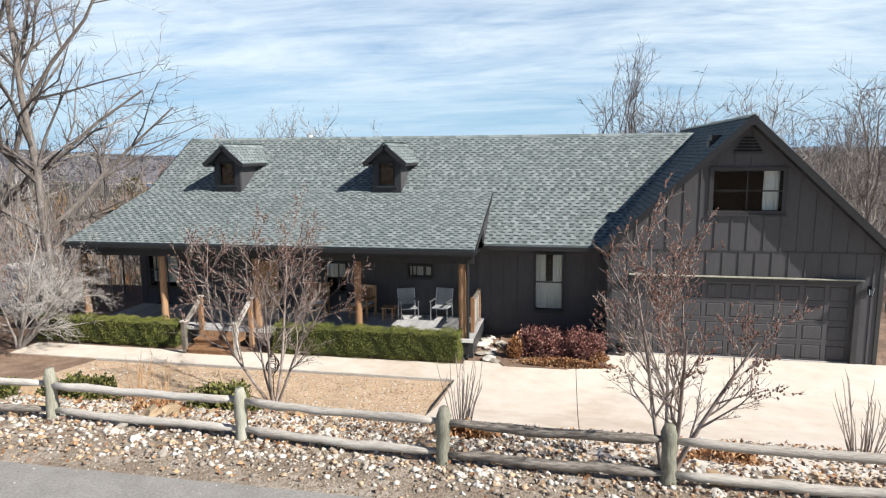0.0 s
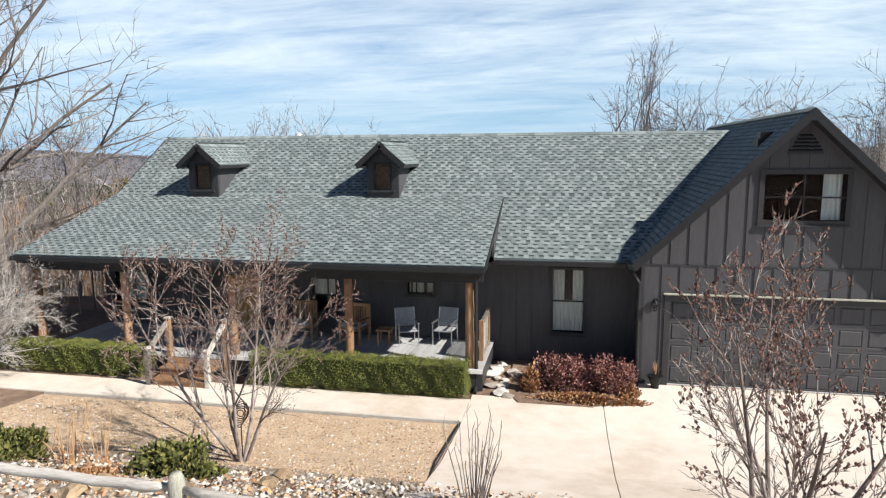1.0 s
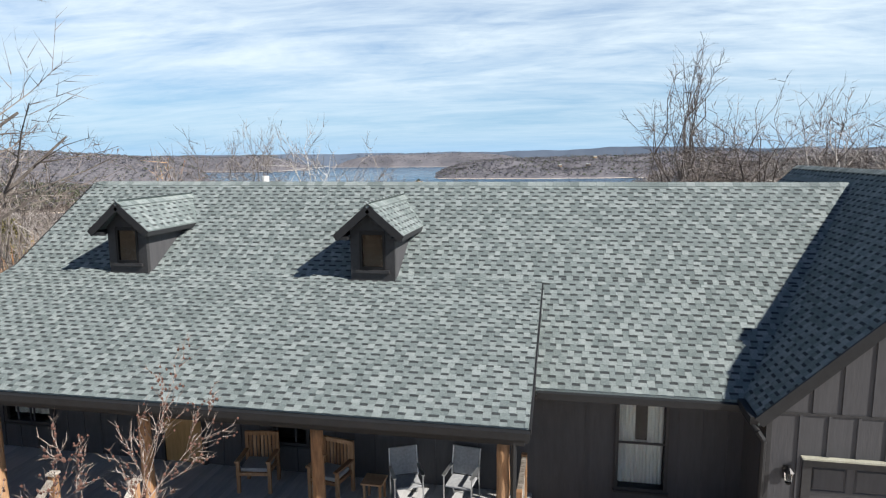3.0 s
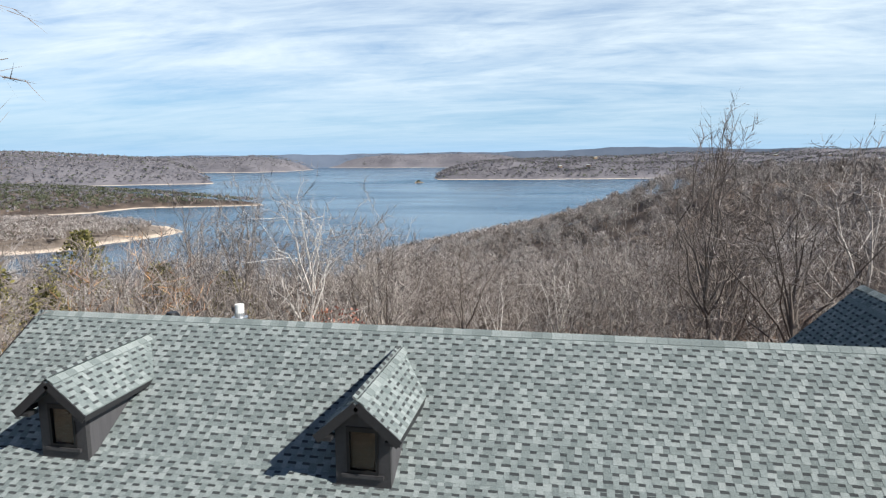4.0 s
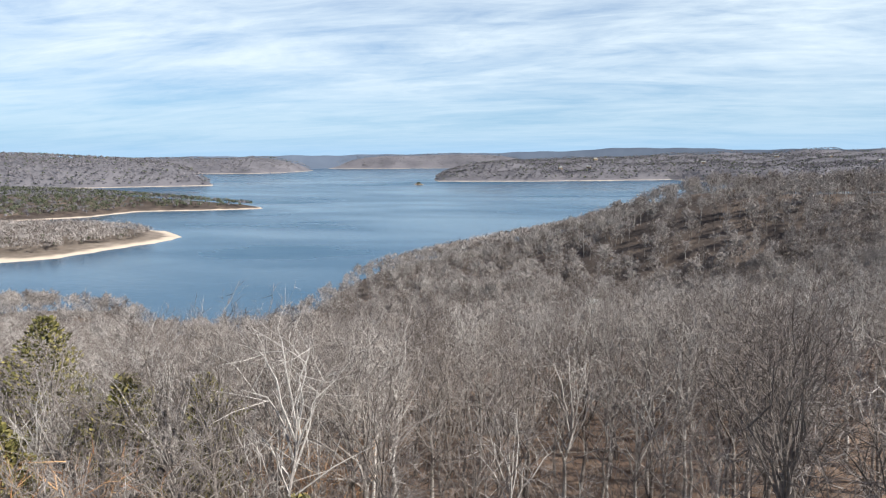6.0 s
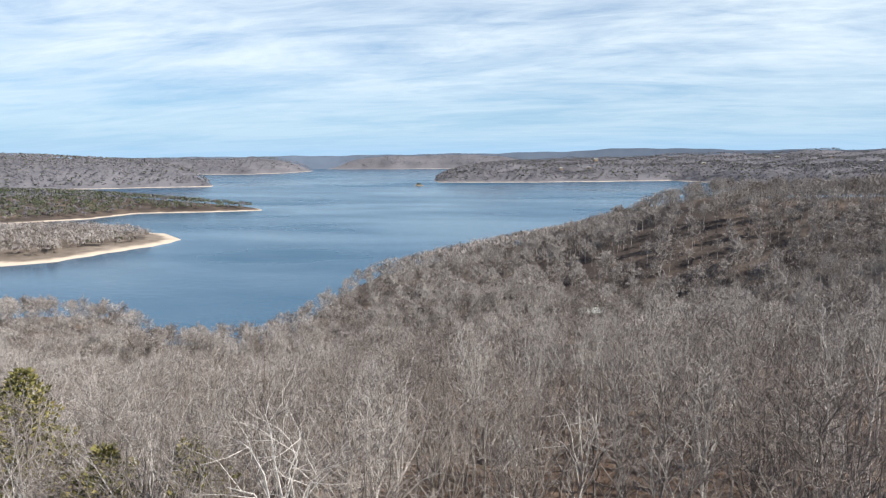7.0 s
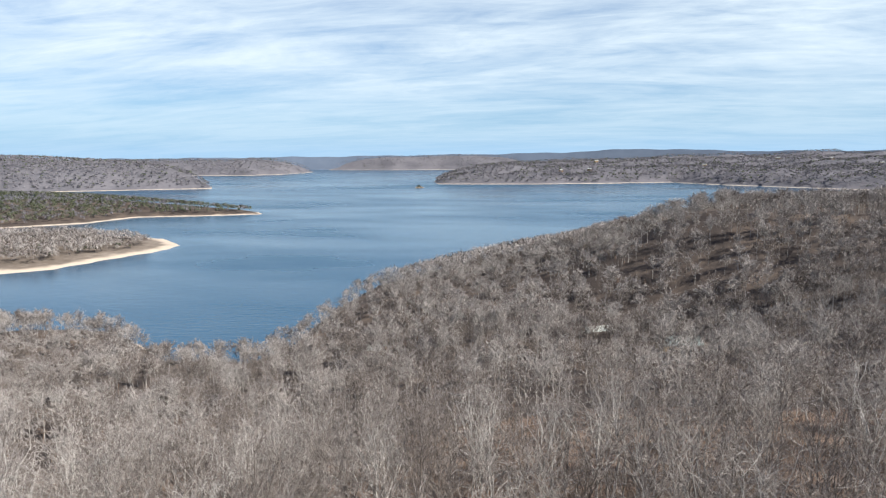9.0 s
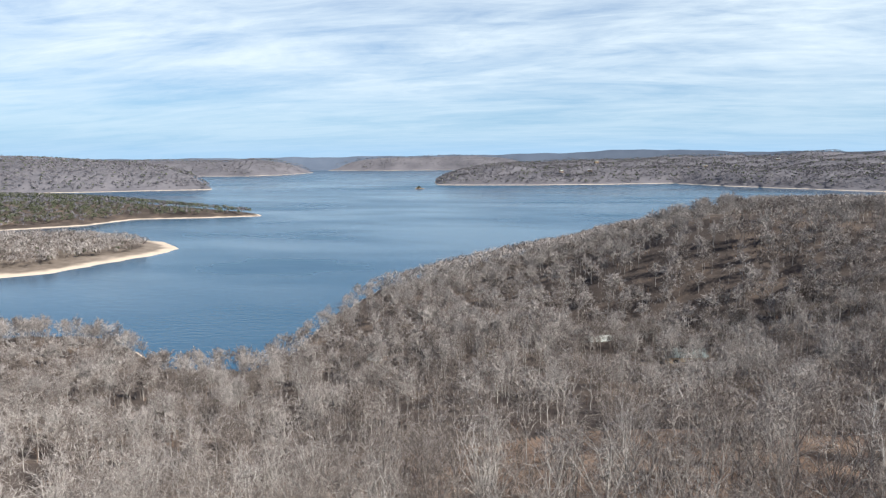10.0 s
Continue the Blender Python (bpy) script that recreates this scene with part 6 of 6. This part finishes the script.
# ornamental shrubs in front of the house
def vase_shrub(name, label, x, y, stems, h, fan, seed, mats, pods=0, leaves=None, lean=(0, 0), kids=(1.6, 1.6, 1.7, 1.6), lift=0.09, angle=0.42, levels=4, r=0.026):
    t = thing(name, label, "shrub", at=(x, y, float(front(y)) - 0.02))
    rng_ = random.Random(seed)
    spec = dict(SPEC, thick=0.66, wobble=0.13, lift=lift, twig=0.0045, kids=kids, ratio=(0.5, 0.5, 0.5, 0.5), angle=angle, bare=1, levels=levels)
    tips = []
    for k in range(stems):
        a = k * 6.283 / stems + rng_.uniform(-0.4, 0.4)
        s_, c_ = Geo(), Geo()
        f_ = fan * rng_.uniform(0.5, 1.1)
        grow(s_, c_, rng_, Vector((0.07 * math.cos(a), 0.07 * math.sin(a), 0)), Vector((f_ * math.cos(a) + lean[0], f_ * math.sin(a) + lean[1], 1)), h * rng_.uniform(0.7, 0.95), r * rng_.uniform(0.8, 1.2), 0, spec)
        part("stem", s_, mats[0], t, smooth=True)
        part("twig_growth", c_, (mats[1], mats[0]), t)
        tips += [c_.v[i + 2] for i in range(0, len(c_.v) - 2, 3)][-900:]
    tips = [q for q in tips if q[2] > h * 0.4]
    if pods:
        pg_ = Geo()
        for q in rng_.sample(tips, min(len(tips), pods)):
            s = rng_.uniform(0.011, 0.02)
            n = len(pg_.v)
            pg_.v += [(q[0] + s * a, q[1] + s * b_, q[2] + s * c) for a, b_, c in ((1, 0, 0), (-0.5, 0.87, 0), (-0.5, -0.87, 0), (0, 0, 1.2), (0, 0, -1.2))]
            pg_.f += [(n, n + 1, n + 3), (n + 1, n + 2, n + 3), (n + 2, n, n + 3), (n + 1, n, n + 4), (n + 2, n + 1, n + 4), (n, n + 2, n + 4)]
            pg_.m += [0] * 6
        part("pod_spray", pg_, leaves or POD, t)
    return t


vase_shrub("crepe_myrtle", "bare multi-stemmed crepe myrtle with dry seed pods", -7.75, -6.15, 5, 3.5, 0.62, 3, (SHRUB_STEM, SHRUB_STEM), 1900, lift=0.035, angle=0.55, kids=(2.0, 1.7, 1.9, 2.0), r=0.032)
vase_shrub("crepe_myrtle", "bare multi-stemmed crepe myrtle with dry seed pods", -0.5, -9.7, 4, 2.8, 0.38, 8, (SHRUB_STEM, SHRUB_STEM), 1900, lift=0.05, angle=0.5, kids=(2.1, 1.7, 1.9, 2.0), r=0.036)
vase_shrub("spreading_shrub", "pale bare spreading shrub beside the porch", -17.6, -2.4, 6, 3.6, 0.55, 14, (PALE_BARK, PALE_BARK), 0, None, (0.55, 0.0), (2.6, 2.4, 2.4, 2.2), 0.01, 0.7, 4, 0.045)
vase_shrub("spreading_shrub", "pale bare spreading shrub with russet dead leaves", -19.2, -3.2, 6, 3.4, 0.6, 17, (PALE_BARK, TWIG), 900, LEAF_RED, (0.1, 0.0), (2.6, 2.3, 2.3, 2.2), 0.01, 0.7, 4, 0.04)
spray("yard_brush", 520, lambda n, q: (q.uniform(-44, -18.3, n), q.uniform(-3, 18, n)), (1.5, 5.2), 0.013, 60, (TWIG, DRYGRASS, TWIG), "tangled bare brush beside the house", seed=12, fan=0.5)
spray("side_brush", 160, lambda n, q: (q.uniform(8.5, 24, n), q.uniform(6, 18, n)), (1.2, 4.5), 0.012, 40, (TWIG, WOODS), "bare brush beyond the garage", seed=13, fan=0.45)

# a parked car beside the house
car = thing("parked_car", "white-roofed dark car parked beside the house", "car", at=(-22.3, 2.6, gz(-22.3, 2.6)), rz=-60)
cb = Geo()
prof = [(-2.2, 0.35), (2.2, 0.35), (2.2, 0.75), (1.2, 0.92), (0.55, 1.38), (-1.3, 1.42), (-2.0, 0.98), (-2.2, 0.9)]
n = len(prof)
cb.v = [(x, -0.88, z) for x, z in prof] + [(x, 0.88, z) for x, z in prof]
cb.f = [tuple(range(n)), tuple(range(2 * n - 1, n - 1, -1))] + [((i + 1) % n, i, i + n, (i + 1) % n + n) for i in range(n)]
cb.m = [0] * (n + 2)
part("body", cb, material("car_paint", (0.06, 0.08, 0.12), scale=3, rough=0.25, bump=0, spec=0.5), car, bevel=0.06)
boxpart("roof", WHITE, car, -1.25, 0.5, -0.72, 0.72, 1.415, 1.45, "white roof", bevel=0.01)
for sx in (-1.35, 1.35):
    for sy in (-0.9, 0.9):
        w_ = Geo()
        w_.tube((sx, sy - 0.1, 0.33), (sx, sy + 0.1, 0.33), 0.33, 0.33, 16, cap=True)
        tyre = part("wheel", w_, BLACK, car)
        w_ = Geo()
        w_.tube((sx, sy - 0.105, 0.33), (sx, sy + 0.105, 0.33), 0.2, 0.2, 12, cap=True)
        part("rim", w_, METAL, tyre)

# ---- far things by the lake ----
def far_house(u, v, z, w, d, h, rz, label, roof_mat):
    x, y = to_xy(u, v)
    hs = thing("far_house", label, "house", "houses in the woods", at=(x, y, z), rz=rz)
    boxpart("wall", SANDSTONE, hs, -w / 2, w / 2, -d / 2, d / 2, -3, h)
    for s in (-1, 1):
        q = Geo()
        pts = [(-w / 2 - 0.4, s * (d / 2 + 0.4), h - 0.1), (w / 2 + 0.4, s * (d / 2 + 0.4), h - 0.1), (w / 2 + 0.4, 0, h + d * 0.22), (-w / 2 - 0.4, 0, h + d * 0.22)]
        q.slab(pts if s < 0 else pts[::-1], (0, 0, -0.15))
        part("roof_slope", q, roof_mat, hs)
    # windows as near-black blocks, the unlit rooms put into the colour
    for k in range(3):
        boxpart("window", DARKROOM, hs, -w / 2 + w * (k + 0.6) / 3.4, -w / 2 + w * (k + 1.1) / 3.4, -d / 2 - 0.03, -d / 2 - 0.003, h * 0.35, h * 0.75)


PALE_ROOF = material("pale_roof", (0.42, 0.45, 0.43), scale=6, rough=0.8)
for k, (u, v, z, w, d) in enumerate(WOOD_HOUSES):
    far_house(u, v, z - 4.0 - d * 0.22, w, d, 4.0, 15 * k - 20, "house with pale roof half hidden in bare woods", PALE_ROOF if k != 2 else SHINGLE)
x, y = to_xy(3.2, 93)
shed = thing("garden_shed", "small pale shed with a steep grey-green roof among the trees", "shed", at=(x, y, gz(x, y)), rz=-15)
boxpart("wall", WHITE, shed, -1.6, 1.6, -1.4, 1.4, -0.5, 2.1)
for q in (-1, 1):
    r0 = Geo()
    pts = [(q * 1.9, -1.6, 1.9), (q * 1.9, 1.6, 1.9), (0, 1.6, 4.4), (0, -1.6, 4.4)]
    r0.slab(pts if q > 0 else pts[::-1], (0, 0, -0.1))
    part("roof_slope", r0, PALE_ROOF, shed)
gb = Geo()
for q in (-1.38, 1.3):
    n = len(gb.v)
    gb.v += [(-1.6, q, 2.1), (1.6, q, 2.1), (0, q, 4.2), (-1.6, q + 0.08, 2.1), (1.6, q + 0.08, 2.1), (0, q + 0.08, 4.2)]
    gb.f += [(n, n + 1, n + 2), (n + 5, n + 4, n + 3)]
    gb.m += [0, 0]
part("gable", gb, WHITE, shed)
boxpart("door", SIDING, shed, -0.45, 0.45, -1.44, -1.403, 0.0, 1.9)
rh = random.Random(4)
for k in range(11):
    u, v = rh.uniform(150, 1900), rh.uniform(2450, 3300)
    x, y = to_xy(u, v)
    far_house(u, v, gz(x, y) + 7, rh.uniform(12, 20), 10, 5, rh.uniform(-40, 40), "distant pale house among the hill woods", PALE_ROOF)
x, y = to_xy(200, 912)
dk = thing("boat_dock", "covered boat dock with white roof on the lake", "boat dock", at=(x, y, LAKE), rz=25)
boxpart("deck", OLD_WOOD, dk, -9, 9, -5, 5, 0.2, 0.6)
boxpart("roof", WHITE, dk, -9.5, 9.5, -5.5, 5.5, 4.0, 4.4)
for sx in (-8.5, 0, 8.2):
    for sy in (-4.7, 4.4):
        boxpart("post", OLD_WOOD, dk, sx, sx + 0.3, sy, sy + 0.3, 0.6, 4.0)
x, y = to_xy(-86, 2130)
isl = mound("islet", "tiny wooded islet in the lake", "island", x, y, LAKE - 0.5, 14, 9, 3.5, SHORE, 500, 3.0, 51)
mound("shrub_clump", "dark shrubs and small trees on the islet", "shrub", x, y, LAKE + 1.5, 9, 6, 7.5, FAR_GREEN, 300, 2.2, 52)

# ---- shingles ----
EXPOSE, PITCH_X = 0.143, 0.25


def shingle_unit(w):
    g_ = Geo()
    e = EXPOSE + 0.012
    g_.poly([(0, 0, 0.014), (w, 0, 0.014), (w, e, 0.006), (0, e, 0.006)])
    g_.poly([(0, 0, 0.0), (w, 0, 0.0), (w, 0, 0.014), (0, 0, 0.014)])
    g_.poly([(w, 0, 0.0), (w, e, 0.0), (w, e, 0.006), (w, 0, 0.014)])
    g_.poly([(0, 0, 0.014), (0, e, 0.006), (0, e, 0.0), (0, 0, 0.0)])
    g_.poly([(w, 0, 0.007), (PITCH_X, 0, 0.007), (PITCH_X, e, 0.003), (w, e, 0.003)])
    g_.poly([(w, 0, 0.0), (PITCH_X, 0, 0.0), (PITCH_X, 0, 0.007), (w, 0, 0.007)])
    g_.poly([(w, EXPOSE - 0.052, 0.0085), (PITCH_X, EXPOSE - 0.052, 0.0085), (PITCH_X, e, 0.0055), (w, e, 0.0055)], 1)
    return g_


UNITS = [shingle_unit(w) for w in (0.09, 0.11, 0.125, 0.14)]
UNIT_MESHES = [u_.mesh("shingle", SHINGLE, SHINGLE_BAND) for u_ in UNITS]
UNIT_V = [np.array(u_.v) for u_ in UNITS]
rsh = np.random.RandomState(3)
FACE = np.array([(0, 1, 2), (0, 2, 3)])


def lay(name, parent, origin, along, up, rows, spans, near=None, label=""):
    """Courses of shingles from the eave up. spans(row) gives the start and end along each course; near(x, y) picks those laid as single pieces."""
    origin, along, up = Vector(origin), Vector(along).normalized(), Vector(up).normalized()
    nor = along.cross(up)
    M3 = np.array([along, up, nor])
    big_v, big_m = [], []
    for i in range(rows):
        a, b_ = spans(i * EXPOSE)
        s = a + ((i * 0.097 + rsh.uniform(-0.04, 0.04)) % PITCH_X) - PITCH_X
        while s < b_:
            k = rsh.randint(4)
            lo, hi = max(s, a), min(s + PITCH_X, b_)
            if hi - lo > 0.04:
                o = np.array(origin + along * 0 + up * (i * EXPOSE))
                if near and hi - lo > PITCH_X - 1e-6:
                    c = Vector(o) + along * (s + 0.12)
                    if near(c.x, c.y):
                        ob = new("shingle", UNIT_MESHES[k])
                        ob.parent = parent
                        m = Matrix((along, up, nor)).transposed().to_4x4()
                        m.translation = Vector(o) + along * s
                        ob.matrix_basis = m
                        s += PITCH_X
                        continue
                v = UNIT_V[k].copy()
                v[:, 0] = np.clip(v[:, 0] + s, lo, hi)
                big_v.append(v @ M3 + o)
                big_m.append(1)
            s += PITCH_X
    V = np.concatenate(big_v)
    q = len(V) // 4
    T = (FACE[None] + (np.arange(q) * 4)[:, None, None]).reshape(-1, 3)
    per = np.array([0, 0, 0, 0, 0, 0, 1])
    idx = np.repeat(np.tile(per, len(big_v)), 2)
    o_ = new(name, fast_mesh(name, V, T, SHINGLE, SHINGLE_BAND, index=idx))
    o_.parent = parent
    tagged(o_, label, kind="stuff")


UP_MAIN = Vector((0, 1, PITCH_MAIN))
UP_PORCH = Vector((0, 1, PITCH_PORCH))
len_upper = (RIDGE_Y - KINK_Y) * UP_MAIN.length
len_porch = (KINK_Y - PORCH_Y) * UP_PORCH.length
len_right = (KINK_Y - EAVE_Y) * UP_MAIN.length
run = (X_VALLEY_TOP - X_VALLEY_LOW) / ((RIDGE_Y - EAVE_Y) * UP_MAIN.length)
lay("shingle_field", roof_main, (LEFT, KINK_Y, KINK_Z + 0.003), (1, 0, 0), UP_MAIN, int(len_upper / EXPOSE), lambda s: (0, X_VALLEY_LOW + run * (s + len_right) - LEFT + 0.1),
    lambda x, y: -8.2 < x < -3.4 and y > 3.9)
lay("shingle_field", roof_main, (STEP_X, EAVE_Y, EAVE_Z + 0.003), (1, 0, 0), UP_MAIN, int(len_right / EXPOSE) + 1, lambda s: (0, X_VALLEY_LOW + run * s - STEP_X + 0.1))
lay("shingle_field", roof_porch, (LEFT, PORCH_Y - 0.02, PORCH_Z), (1, 0, 0), UP_PORCH, int(len_porch / EXPOSE) + 1, lambda s: (0, STEP_X - LEFT))
up_g = Vector((1, 0, G_PITCH))
slope_g = (APEX_X - G_LEFT) * up_g.length


def garage_span(s):
    """From the valley (or the back of the roof above the main ridge) to the front rake; courses run towards the road."""
    x_ = G_LEFT + s / up_g.length
    z_ = garage_z(x_)
    y_v = EAVE_Y + (z_ - EAVE_Z) / PITCH_MAIN
    return (0, G_BACK - G_FRONT) if z_ > RIDGE_Z - 0.05 else (max(0.0, G_BACK - y_v - 0.1), G_BACK - G_FRONT)


lay("shingle_field", roof_garage, (G_LEFT, G_BACK, garage_z(G_LEFT) + 0.003), (0, -1, 0), up_g, int(slope_g / EXPOSE), garage_span)
# the part of the garage slope behind the main ridge
lay("shingle_field", roof_garage, (G_LEFT, G_BACK, garage_z(G_LEFT) + 0.003), (0, -1, 0), up_g, int((RIDGE_Z - 0.05 - garage_z(G_LEFT)) / G_PITCH * up_g.length / EXPOSE), lambda s: (0, 3.6))

lay("shingle_field", rear_plate, (-3.5, 13.6, 3.043), (-1, 0, 0), (0, -4.7, 0.98), 33, lambda s: (0, 7.4))

# ridge caps
cap = Geo()
for s in (-1, 1):
    pts = [(0, 0, 0.03), (0.215, 0, 0.022), (0.215, s * 0.14, 0.022 - 0.14 * PITCH_MAIN), (0, s * 0.14, 0.03 - 0.14 * PITCH_MAIN)]
    cap.slab(pts if s > 0 else pts[::-1], (0, 0, -0.012))
cap = cap.mesh("ridge_cap", SHINGLE)
x = LEFT
while x < X_VALLEY_TOP - 0.1:
    o_ = new("ridge_cap", cap)
    o_.parent = roof_main
    o_.matrix_basis = Matrix.Translation((x, RIDGE_Y, RIDGE_Z))
    x += 0.2
y = G_FRONT
while y < G_BACK - 0.1:
    o_ = new("ridge_cap", cap)
    o_.parent = roof_garage
    o_.matrix_basis = Matrix.Translation((APEX_X, y, APEX_Z)) @ pose(0, 0, 0, 0, 0, 90)
    y += 0.2
# dormer shingles
for cx in (-13.33, -7.67):
    owner = next(o for o in house.users_scene[0].objects if o.name.startswith("dormer") and abs(o.location.x - cx) < 0.01)
    y_e, y_r = 2.38 + (5.29 - main_z(2.38)) / PITCH_MAIN, 2.38 + (5.88 - main_z(2.38)) / PITCH_MAIN
    sl = [o for o in owner.children if o.name.startswith("roof_slope")]
    ln_ = math.hypot(0.7, 0.6)
    lay("shingle_field", sl[1], (0.70, -0.27, 5.293), (0, 1, 0), (-0.7, 0, 0.6), int(ln_ / EXPOSE) + 1, lambda s: (0, y_e - 2.11 + (y_r - y_e) * s / ln_))
    lay("shingle_field", sl[0], (-0.70, y_r - 2.38, 5.293), (0, -1, 0), (0.7, 0, 0.6), int(ln_ / EXPOSE) + 1, lambda s: ((y_r - y_e) * (1 - s / ln_), y_r - 2.11))
    yy = -0.27
    while yy < y_r - 2.38:
        o_ = new("ridge_cap", cap)
        o_.parent = sl[0]
        o_.matrix_basis = Matrix.Translation((0, yy, 5.892)) @ pose(0, 0, 0, 0, 0, 90)
        yy += 0.2
